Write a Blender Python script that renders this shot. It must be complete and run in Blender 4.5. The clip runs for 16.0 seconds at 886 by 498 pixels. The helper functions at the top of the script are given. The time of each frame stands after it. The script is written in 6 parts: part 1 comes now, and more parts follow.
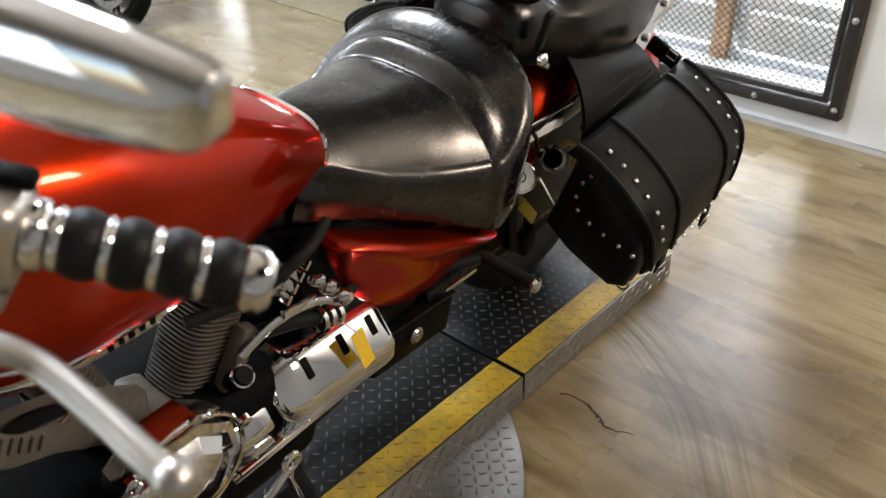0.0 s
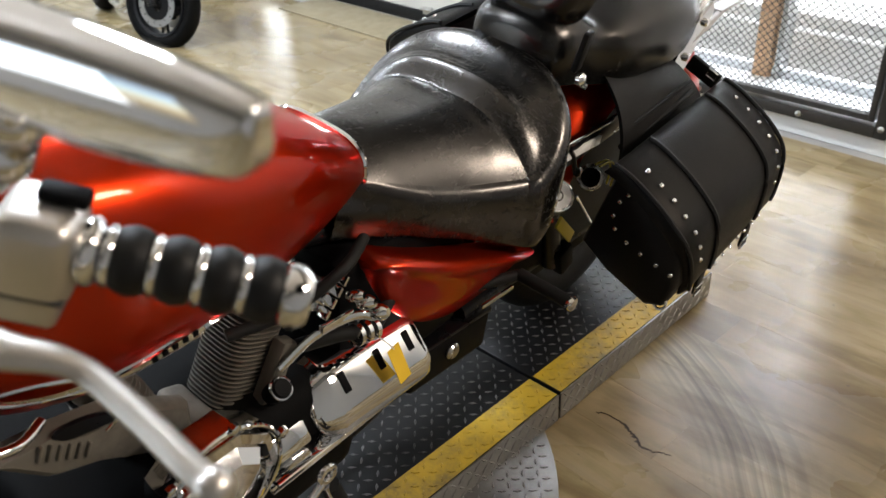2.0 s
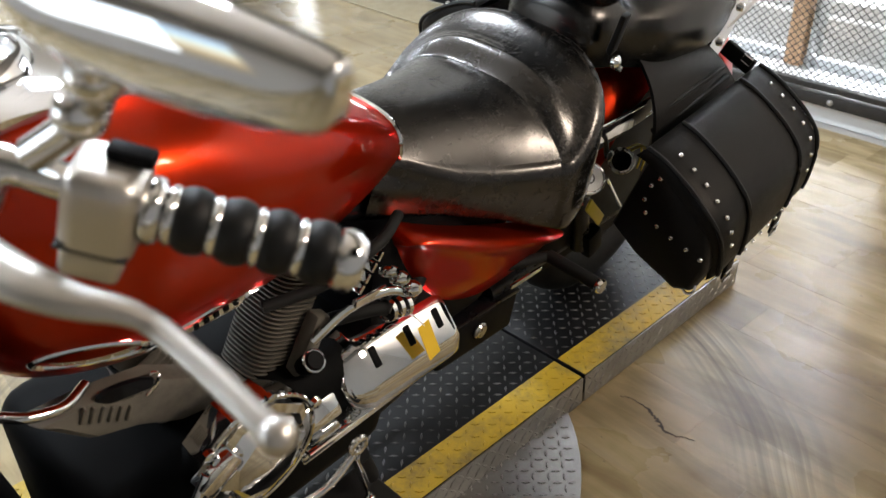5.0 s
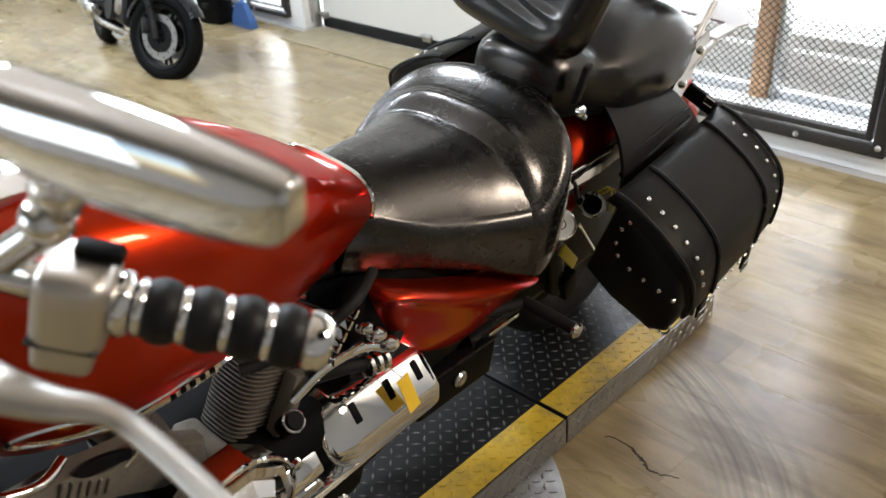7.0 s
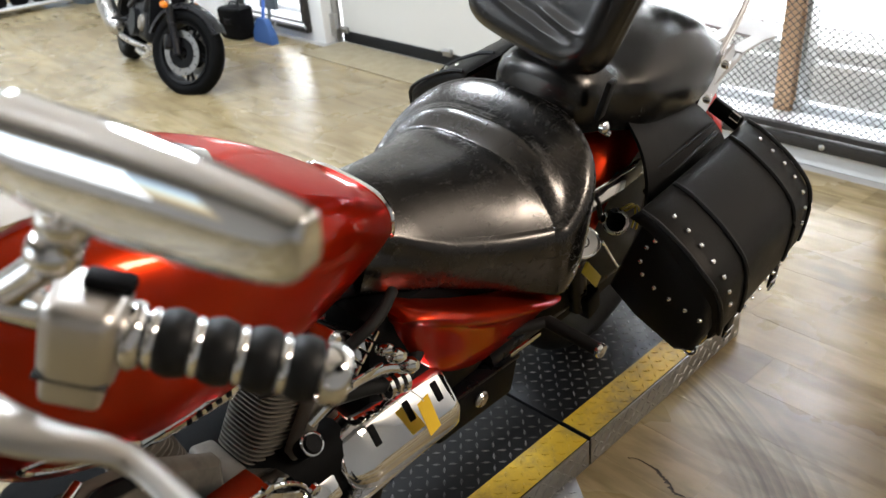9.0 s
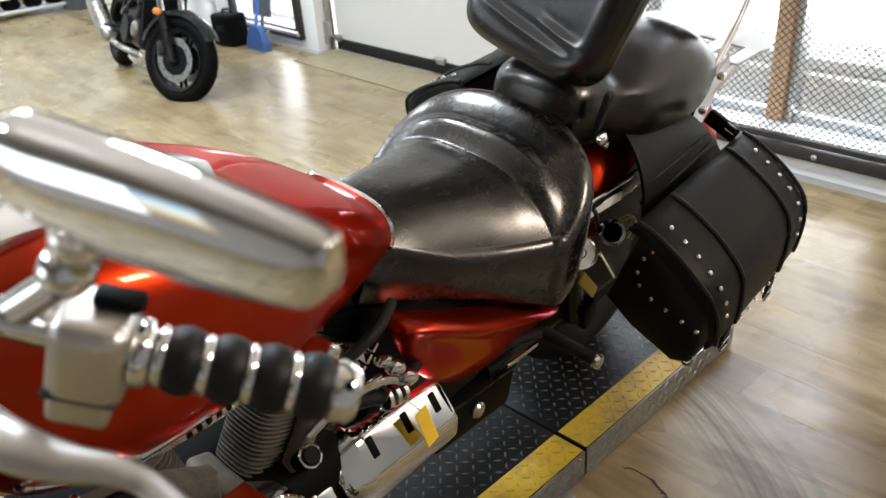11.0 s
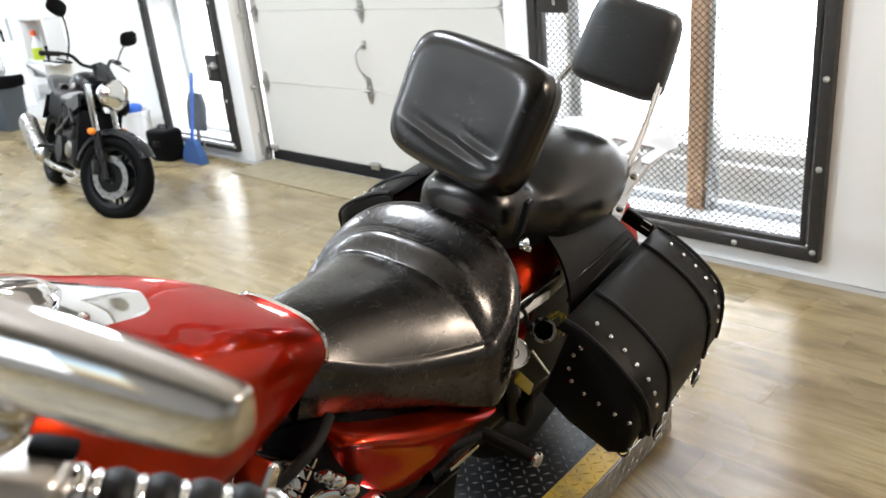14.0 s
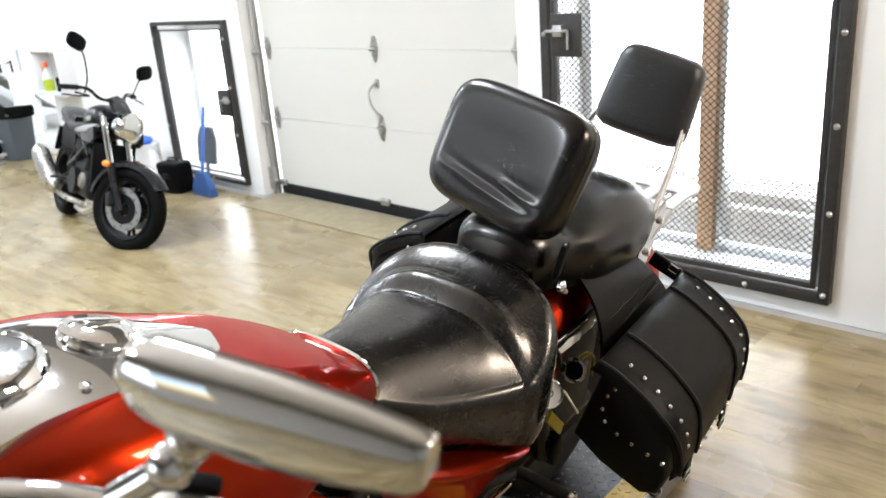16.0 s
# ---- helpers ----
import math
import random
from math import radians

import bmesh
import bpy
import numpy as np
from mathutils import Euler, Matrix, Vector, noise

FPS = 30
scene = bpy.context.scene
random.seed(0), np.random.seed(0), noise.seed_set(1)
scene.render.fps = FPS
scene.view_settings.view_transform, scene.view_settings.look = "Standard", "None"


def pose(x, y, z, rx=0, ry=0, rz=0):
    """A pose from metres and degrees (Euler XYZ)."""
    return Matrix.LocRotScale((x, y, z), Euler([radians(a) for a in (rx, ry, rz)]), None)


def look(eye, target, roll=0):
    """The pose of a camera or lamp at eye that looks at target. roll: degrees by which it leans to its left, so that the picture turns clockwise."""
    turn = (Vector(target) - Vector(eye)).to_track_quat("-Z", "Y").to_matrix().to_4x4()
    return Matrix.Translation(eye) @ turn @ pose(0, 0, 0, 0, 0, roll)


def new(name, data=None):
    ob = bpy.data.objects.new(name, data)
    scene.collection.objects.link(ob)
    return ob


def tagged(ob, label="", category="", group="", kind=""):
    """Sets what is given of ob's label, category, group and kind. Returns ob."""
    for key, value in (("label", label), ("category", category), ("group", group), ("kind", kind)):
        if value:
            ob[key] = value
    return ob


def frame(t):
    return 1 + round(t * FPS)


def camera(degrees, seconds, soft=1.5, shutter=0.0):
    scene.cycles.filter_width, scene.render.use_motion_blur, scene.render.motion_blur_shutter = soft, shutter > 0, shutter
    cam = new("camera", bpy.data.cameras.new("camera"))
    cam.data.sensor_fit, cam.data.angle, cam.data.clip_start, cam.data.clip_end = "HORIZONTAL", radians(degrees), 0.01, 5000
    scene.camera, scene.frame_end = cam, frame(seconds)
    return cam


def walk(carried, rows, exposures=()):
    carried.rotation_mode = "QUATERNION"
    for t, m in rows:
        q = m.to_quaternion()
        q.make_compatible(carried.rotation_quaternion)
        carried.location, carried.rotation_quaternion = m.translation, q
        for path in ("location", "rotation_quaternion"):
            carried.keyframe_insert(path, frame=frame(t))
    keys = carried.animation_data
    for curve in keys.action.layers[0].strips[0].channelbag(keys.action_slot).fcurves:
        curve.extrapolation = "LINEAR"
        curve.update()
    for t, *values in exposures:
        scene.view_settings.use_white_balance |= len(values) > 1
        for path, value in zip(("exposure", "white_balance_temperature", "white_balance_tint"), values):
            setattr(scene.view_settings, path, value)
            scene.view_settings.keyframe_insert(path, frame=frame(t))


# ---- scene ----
cam = camera(57.6, 16.0)
cam.data.dof.use_dof, cam.data.dof.focus_distance, cam.data.dof.aperture_fstop = True, 1.45, 6.3
PATH = [
    (0, (0.407, 0.657, 1.317), (-0.752, 1.895, 0.258), -2.0),
    (0.5, (0.403, 0.665, 1.328), (-0.799, 1.888, 0.298), -2.3),
    (1, (0.414, 0.654, 1.333), (-0.824, 1.875, 0.347), -3.0),
    (1.5, (0.414, 0.641, 1.333), (-0.842, 1.823, 0.32), -1.9),
    (2, (0.418, 0.652, 1.327), (-0.825, 1.839, 0.304), -3.0),
    (2.5, (0.424, 0.661, 1.324), (-0.765, 1.876, 0.27), -4.7),
    (3, (0.427, 0.654, 1.315), (-0.75, 1.861, 0.238), -4.4),
    (3.5, (0.419, 0.624, 1.313), (-0.801, 1.782, 0.232), -1.0),
    (6, (0.415, 0.635, 1.335), (-0.868, 1.775, 0.309), -3.6),
    (6.5, (0.417, 0.64, 1.342), (-0.859, 1.81, 0.34), -3.5),
    (7, (0.425, 0.637, 1.355), (-0.839, 1.841, 0.378), -4.1),
    (7.5, (0.433, 0.639, 1.36), (-0.821, 1.861, 0.393), -3.8),
    (8, (0.431, 0.645, 1.356), (-0.845, 1.837, 0.381), -4.5),
    (8.5, (0.418, 0.652, 1.354), (-0.881, 1.828, 0.389), -4.4),
    (9, (0.406, 0.653, 1.353), (-0.902, 1.835, 0.407), -4.8),
    (11.3, (0.395, 0.647, 1.363), (-0.901, 1.858, 0.439), -4.2),
    (11.5, (0.4, 0.649, 1.369), (-0.897, 1.886, 0.482), -4.1),
    (12, (0.404, 0.678, 1.378), (-0.876, 1.966, 0.54), -4.0),
    (12.5, (0.41, 0.699, 1.381), (-0.857, 2.01, 0.558), -3.6),
    (13, (0.407, 0.673, 1.387), (-0.84, 2.014, 0.584), -5.0),
    (13.5, (0.422, 0.646, 1.388), (-0.805, 2.026, 0.621), -6.1),
    (14, (0.44, 0.639, 1.4), (-0.813, 2.017, 0.672), -5.6),
    (14.5, (0.462, 0.661, 1.398), (-0.799, 2.012, 0.633), -6.2),
    (15, (0.451, 0.678, 1.398), (-0.809, 2.012, 0.602), -5.6),
    (15.5, (0.416, 0.628, 1.411), (-0.903, 1.959, 0.711), -1.3),
    (16, (0.399, 0.559, 1.435), (-0.858, 1.973, 0.784), -4.5),
]
EXPOSURES = [(0, 0.06), (2, 0.09), (3.5, 0.14), (7, 0.14), (9, 0.10), (11.5, 0.10), (14, 0.18), (15, 0.2), (16, 0.28)]
walk(cam, [(t, look(eye, target, roll)) for t, eye, target, roll in PATH], EXPOSURES)

# ---- world and light ----
world = bpy.data.worlds.new("daylight")
scene.world = world
world.use_nodes = True
sky = world.node_tree.nodes.new("ShaderNodeTexSky")
sky.sky_type, sky.sun_disc = "NISHITA", False
sky.sun_elevation, sky.sun_rotation = radians(38), radians(150)
world.node_tree.nodes["Background"].inputs["Strength"].default_value = 0.15
world.node_tree.links.new(sky.outputs[0], world.node_tree.nodes["Background"].inputs["Color"])
scene.view_settings.exposure = 0.0

# The room stands 3.2 degrees askew to the lift; the motorcycle leans on its side stand.
ROOM = Matrix.Translation((-0.43, 3.745, 0)) @ pose(0, 0, 0, 0, 0, -3.2)
BIKE = Matrix.Translation((-0.525, 1.45, 0.08)) @ pose(0, 0, 0, 0, 0, 5) @ Matrix.Translation((-0.1425, 0, 0)) @ pose(0, 0, 0, 0, 9, 0)


def lamp(name, m, sx, sy, power, colour=(1, 1, 1)):
    data = bpy.data.lights.new(name, "AREA")
    data.shape, data.size, data.size_y, data.energy, data.color = "RECTANGLE", sx, sy, power, colour
    ob = new(name, data)
    ob.matrix_world = m
    return ob


TUBES = [(-9.2, -1.9), (-8.8, 1.0), (-6.6, -1.9), (-4.0, -1.9), (-1.4, -1.9), (-6.6, -4.5), (-4.0, -4.5), (-1.4, -4.5)]
CEIL, HEAD = 4.2, 2.6                  # underside of the roof, foot of the unseen darkened upper walls
TUBE_Z = 3.0                           # the lights hang on rods below the roof
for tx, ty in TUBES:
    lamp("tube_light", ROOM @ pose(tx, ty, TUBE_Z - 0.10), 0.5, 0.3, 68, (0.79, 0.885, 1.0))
    # Added upward fill brightens the unseen roof that the chrome reflects.
    lamp("roof_fill", ROOM @ pose(tx, ty, TUBE_Z + 0.015, 180), 0.5, 0.3, 20, (0.90, 0.93, 1.0))
lamp("gate_daylight", ROOM @ pose(-0.65, 0.95, 2.75, 50, 0, 180), 1.2, 0.9, 90, (0.80, 0.89, 1.0))
lamp("window_daylight", ROOM @ pose(-4.54, 0.70, 1.60, 45, 0, 180), 0.9, 0.6, 35, (0.80, 0.89, 1.0))
# Added warm lamp lifts the seat highlights; the opening around it is unseen.
lamp("east_highlight_fill", ROOM @ pose(2.68, -0.95, 2.35, 90, 0, 90), 1.05, 0.5, 84, (1.0, 0.86, 0.72))
# Added fill from an unseen opening behind the camera brightens the room.
lamp("south_opening_fill", ROOM @ pose(-2.0, -6.9, 1.5, 90, 0, 0), 3.0, 1.5, 28, (0.84, 0.91, 1.0))

# ---- materials ----


class Mat:
    """A small builder of node materials."""

    def __init__(self, name, base, rough=0.5, metal=0.0, **more):
        self.m = bpy.data.materials.new(name)
        self.m.use_nodes = True
        self.t = self.m.node_tree
        self.b = self.t.nodes["Principled BSDF"]
        self.set("Base Color", (*base, 1))
        self.set("Roughness", rough)
        self.set("Metallic", metal)
        for k, v in more.items():
            self.set(k.replace("_", " ").title(), v)

    def set(self, key, value):
        self.b.inputs[key].default_value = value

    def node(self, kind, **props):
        n = self.t.nodes.new("ShaderNode" + kind)
        for k, v in props.items():
            if k == "op":
                n.operation = v
            elif k == "mode":
                n.blend_type = v
        return n

    def link(self, a, b):
        self.t.links.new(a, b)

    def coord(self, scale=(1, 1, 1), rot=(0, 0, 0)):
        c, m = self.node("TexCoord"), self.node("Mapping")
        m.inputs["Scale"].default_value = scale
        m.inputs["Rotation"].default_value = [radians(a) for a in rot]
        self.link(c.outputs["Object"], m.inputs[0])
        return m.outputs[0]

    def noise(self, vec, scale, detail=6, rough=0.55, distort=0.0):
        n = self.node("TexNoise")
        self.link(vec, n.inputs["Vector"])
        for k, v in (("Scale", scale), ("Detail", detail), ("Roughness", rough), ("Distortion", distort)):
            n.inputs[k].default_value = v
        return n.outputs["Fac"]

    def ramp(self, fac, stops):
        r = self.node("ValToRGB")
        e = r.color_ramp.elements
        while len(e) < len(stops):
            e.new(0.5)
        for i, (p, c) in enumerate(stops):
            e[i].position = p
            e[i].color = (*c, 1) if not isinstance(c, float) else (c, c, c, 1)
        self.link(fac, r.inputs[0])
        return r.outputs[0]

    def mix(self, fac, a, b, mode="MIX"):
        n = self.node("MixRGB", mode=mode)
        for i, v in enumerate((fac, a, b)):
            if isinstance(v, (int, float)):
                n.inputs[i].default_value = v if i == 0 else (v, v, v, 1)
            elif isinstance(v, tuple):
                n.inputs[i].default_value = (*v, 1)
            else:
                self.link(v, n.inputs[i])
        return n.outputs[0]

    def math(self, op, a, b):
        n = self.node("Math", op=op)
        for i, v in enumerate((a, b)):
            if isinstance(v, (int, float)):
                n.inputs[i].default_value = v
            else:
                self.link(v, n.inputs[i])
        return n.outputs[0]

    def bump(self, height, strength=0.3, dist=0.002):
        n = self.node("Bump")
        n.inputs["Strength"].default_value, n.inputs["Distance"].default_value = strength, dist
        self.link(height, n.inputs["Height"])
        self.link(n.outputs[0], self.b.inputs["Normal"])

    def to(self, key, out):
        self.link(out, self.b.inputs[key])


def chrome(name="chrome", base=(0.82, 0.82, 0.82), rough=0.03):
    k = Mat(name, base, rough, 1.0)
    v = k.coord()
    k.to("Roughness", k.ramp(k.noise(v, 45, 5), [(0.35, rough), (0.75, rough + 0.05)]))
    k.bump(k.noise(v, 9, 2), 0.012, 0.004)
    return k.m


def leather(name, base, rough, grain=0.5, crease=0.3, scuff=0.0, gloss=0.5, tint=(1, 1, 1), fret=0.0, patchy=0.22):
    k = Mat(name, (base,) * 3, rough)
    k.set("Specular IOR Level", gloss)
    k.set("Specular Tint", (*tint, 1))
    v = k.coord()
    fine = k.node("TexVoronoi")
    k.link(v, fine.inputs["Vector"])
    fine.inputs["Scale"].default_value = 380
    folds = k.noise(k.coord((30, 9, 20), (0, 0, 15)), 1.5, 4, 0.5, 1.0)
    k.bump(k.math("ADD", k.math("MULTIPLY", fine.outputs["Distance"], grain), k.math("ADD", k.math("MULTIPLY", folds, crease), k.math("MULTIPLY", k.noise(k.coord((130, 85, 110)), 1.0, 9, 0.70, 0.8), fret))), 0.5, 0.0012)
    hair = k.noise(k.coord((14, 120, 60), (0, 0, 28)), 1.5, 9, 0.75, 1.5)
    where = k.ramp(k.noise(v, 9, 3), [(0.42, 0.0), (0.62, 1.0)])
    wear = k.math("MULTIPLY", k.math("MULTIPLY", k.ramp(hair, [(0.52, 0.0), (0.68, 1.0)]), where), scuff)
    k.to("Base Color", k.mix(wear, (base, base * 0.98, base * 0.95), (0.10, 0.097, 0.093)))
    smear = k.math("ADD", k.math("MULTIPLY", k.noise(k.coord((40, 14, 30), (0, 0, 20)), 2.0, 8, 0.65, 0.8), patchy), rough - patchy / 2)
    k.to("Roughness", k.math("ADD", smear, k.math("MULTIPLY", wear, 0.25)))
    return k.m


def paint(name, base, rough=0.2, metal=0.0, coat=0.0, fleck=0.04, bumps=0.0, gloss=0.5):
    k = Mat(name, base, rough, metal)
    k.set("Coat Weight", coat)
    k.set("Coat Roughness", 0.02)
    k.set("Specular IOR Level", gloss)
    v = k.coord()
    dark = tuple(c * (1 - fleck * 2) for c in base)
    k.to("Base Color", k.mix(k.noise(v, 5, 8, 0.65), dark, base))
    k.to("Roughness", k.ramp(k.noise(v, 30, 6), [(0.2, rough), (0.9, min(1.0, rough + 0.08))]))
    if bumps:
        k.bump(k.noise(v, 60, 6), bumps, 0.002)
    return k.m


def worn_steel(name, base, edge, rough, metal, low=0.52, high=0.66, scale=6, gloss=0.5):
    k = Mat(name, base, rough, metal)
    k.set("Specular IOR Level", gloss)
    v = k.coord()
    f = k.ramp(k.math("ADD", k.math("MULTIPLY", k.noise(v, scale, 9, 0.7), 0.75), k.math("MULTIPLY", k.noise(v, scale * 9, 5, 0.7), 0.25)), [(low, 0.0), (high, 1.0)])
    k.to("Base Color", k.mix(f, base, edge))
    k.to("Roughness", k.ramp(k.noise(v, 28, 6), [(0.3, rough - 0.08), (0.7, rough + 0.15)]))
    k.bump(k.noise(v, 90, 5), 0.12, 0.002)
    return k.m


RED = paint("candy_red_paint", (0.43, 0.025, 0.004), 0.28, 0.90, 0.45, 0.02, gloss=0.1)
RED.node_tree.nodes["Principled BSDF"].inputs["Specular Tint"].default_value = (1.0, 0.22, 0.14, 1)
CHROME = chrome()
SATIN = chrome("brushed_aluminium", (0.56, 0.55, 0.53), 0.26)
LEVERSATIN = chrome("satin_lever_alloy", (0.62, 0.59, 0.55), 0.36)
ENGINE = worn_steel("engine_silver", (0.155, 0.140, 0.115), (0.095, 0.088, 0.074), 0.45, 0.3)
# Near-black colour and low gloss stand in for shade around the crankcase.
DARKCAST = paint("shade_dark_casting", (0.004, 0.004, 0.004), 0.6, bumps=0.2, gloss=0.06)
LEATHER = leather("glossy_black_leather", 0.003, 0.26, 0.045, 0.012, 0.25, 0.80, (1.0, 0.94, 0.89), 0.012, 0.12)
VINYL = leather("black_vinyl", 0.003, 0.26, 0.03, 0.01, 0.10, 0.5, (1.0, 0.95, 0.90), 0.0, 0.05)
# Raised base colour stands in for the diffuse sheen on the passenger pad.
PADVINYL = leather("dull_sheen_vinyl", 0.016, 0.42, 0.10, 0.10, 0.35, 0.5, (1, 1, 1), 0.05, 0.12)
HIDE = leather("matt_black_hide", 0.006, 0.46, 0.4, 0.25, 0.05, 0.13, (1.0, 0.93, 0.87))
PIPING = paint("black_piping", (0.006, 0.006, 0.006), 0.5, gloss=0.25)
RUBBER = paint("black_rubber", (0.008, 0.008, 0.008), 0.65, bumps=0.2, gloss=0.25)
GRIPRUB = paint("grip_rubber", (0.006, 0.006, 0.006), 0.45, bumps=0.1, gloss=0.3)
BLACKMETAL = paint("black_enamel", (0.004, 0.004, 0.005), 0.25, 0.0, 0.06, gloss=0.25)
BLACKPLASTIC = paint("black_plastic", (0.003, 0.003, 0.0035), 0.5, gloss=0.07)
YELLOWCARD = paint("yellow_card", (0.80, 0.52, 0.02), 0.55)
BLACKPLATE = worn_steel("worn_black_tread_plate", (0.005, 0.005, 0.0055), (0.045, 0.042, 0.039), 0.42, 0.0, 0.56, 0.78, gloss=0.22)
# Lighter rubbed tops also stand in for bright glints on the tread.
TREADBLACK = worn_steel("rubbed_glint_tread", (0.035, 0.035, 0.035), (0.20, 0.195, 0.19), 0.34, 0.6, 0.40, 0.62)
YELLOWPLATE = worn_steel("scuffed_yellow_tread_plate", (0.44, 0.285, 0.008), (0.15, 0.105, 0.03), 0.48, 0.0, 0.45, 0.66, 9)
ALUPLATE = worn_steel("aluminium_tread_plate", (0.40, 0.39, 0.37), (0.25, 0.243, 0.23), 0.36, 0.85, 0.38, 0.72)
PLATEGREY = worn_steel("dulled_aluminium_plate", (0.20, 0.195, 0.187), (0.13, 0.126, 0.12), 0.42, 0.8, 0.38, 0.72)
GATEBLACK = worn_steel("black_steel_bar", (0.032, 0.030, 0.028), (0.12, 0.090, 0.06), 0.55, 0.3, 0.58, 0.75, 8)
WALLPAINT = paint("white_wall_paint", (0.80, 0.795, 0.775), 0.55, fleck=0.02, bumps=0.06)
DOORPAINT = paint("cream_door_enamel", (0.60, 0.585, 0.54), 0.35, fleck=0.015, bumps=0.04)
CEILPAINT = paint("beige_roof_lining", (0.60, 0.57, 0.53), 0.85, fleck=0.05, bumps=0.1)
# Unseen east and south walls are toned down to cut bounced light.
GREYWALL = paint("dim_bounce_wall", (0.34, 0.325, 0.31), 0.6, fleck=0.05, bumps=0.1)
# Unseen upper wall, toned dark so that glossy tops reflect less light.
UPPERWALL = paint("dim_upper_wall", (0.20, 0.194, 0.186), 0.85, fleck=0.08, bumps=0.2)
GALV = chrome("galvanised_steel", (0.50, 0.50, 0.49), 0.38)
# Pale non-metal colour stands in for window light reflected by the strut.
SHEENSTEEL = paint("pale_sheen_steel", (0.74, 0.74, 0.73), 0.25, fleck=0.03)
POST = paint("weathered_post_wood", (0.68, 0.42, 0.24), 0.7, fleck=0.12, bumps=0.4)
CONCRETE = paint("grey_concrete", (0.42, 0.41, 0.39), 0.8, fleck=0.12, bumps=0.3)
BLUE = paint("blue_plastic", (0.02, 0.10, 0.42), 0.4)
BRISTLE = paint("blue_bristles", (0.03, 0.09, 0.26), 0.8, bumps=0.6)
BUCKET = paint("white_plastic", (0.74, 0.75, 0.76), 0.35)
PALEBLUE = paint("pale_blue_plastic", (0.22, 0.36, 0.58), 0.4)
BINGREY = paint("grey_bin_plastic", (0.07, 0.085, 0.10), 0.5)
ORANGE = paint("orange_plastic", (0.80, 0.12, 0.02), 0.35)
GREENLIQ = paint("green_cleaner", (0.45, 0.55, 0.03), 0.25)
AMBER = paint("amber_lens", (0.75, 0.20, 0.01), 0.15, 0.0, 0.6)
REDLENS = paint("red_lens", (0.45, 0.01, 0.01), 0.12, 0.0, 0.8)
CARDBOARD = paint("brown_cardboard", (0.35, 0.22, 0.11), 0.8)
YELLOWPL = paint("yellow_plastic", (0.70, 0.55, 0.04), 0.4)
SILVERPAINT = paint("silver_paint", (0.42, 0.42, 0.42), 0.3, 0.7, 0.6)
RACKALLOY = paint("dull_rack_alloy", (0.36, 0.355, 0.345), 0.42, fleck=0.04)
TORN = paint("torn_backing", (0.055, 0.043, 0.032), 0.8, fleck=0.2)
MATT = worn_steel("door_mat", (0.23, 0.19, 0.115), (0.31, 0.26, 0.17), 0.85, 0.0, 0.4, 0.6, 12)


def glass(name, rough=0.0, tint=(1, 1, 1)):
    k = Mat(name, tint, rough)
    k.set("Transmission Weight", 1.0)
    k.set("IOR", 1.45)
    return k.m


GLASS = glass("clear_glass")
GLASSMIRROR = chrome("mirror_glass", (0.88, 0.89, 0.90), 0.005)


def glow(name, colour, strength):
    k = Mat(name, colour, 0.5)
    k.set("Emission Color", (*colour, 1))
    k.set("Emission Strength", strength)
    return k.m


TUBEGLOW = glow("lit_tube_diffuser", (0.98, 0.985, 1.0), 8.0)
OUTSIDE = glow("bright_daylight", (0.93, 0.965, 1.0), 6.0)


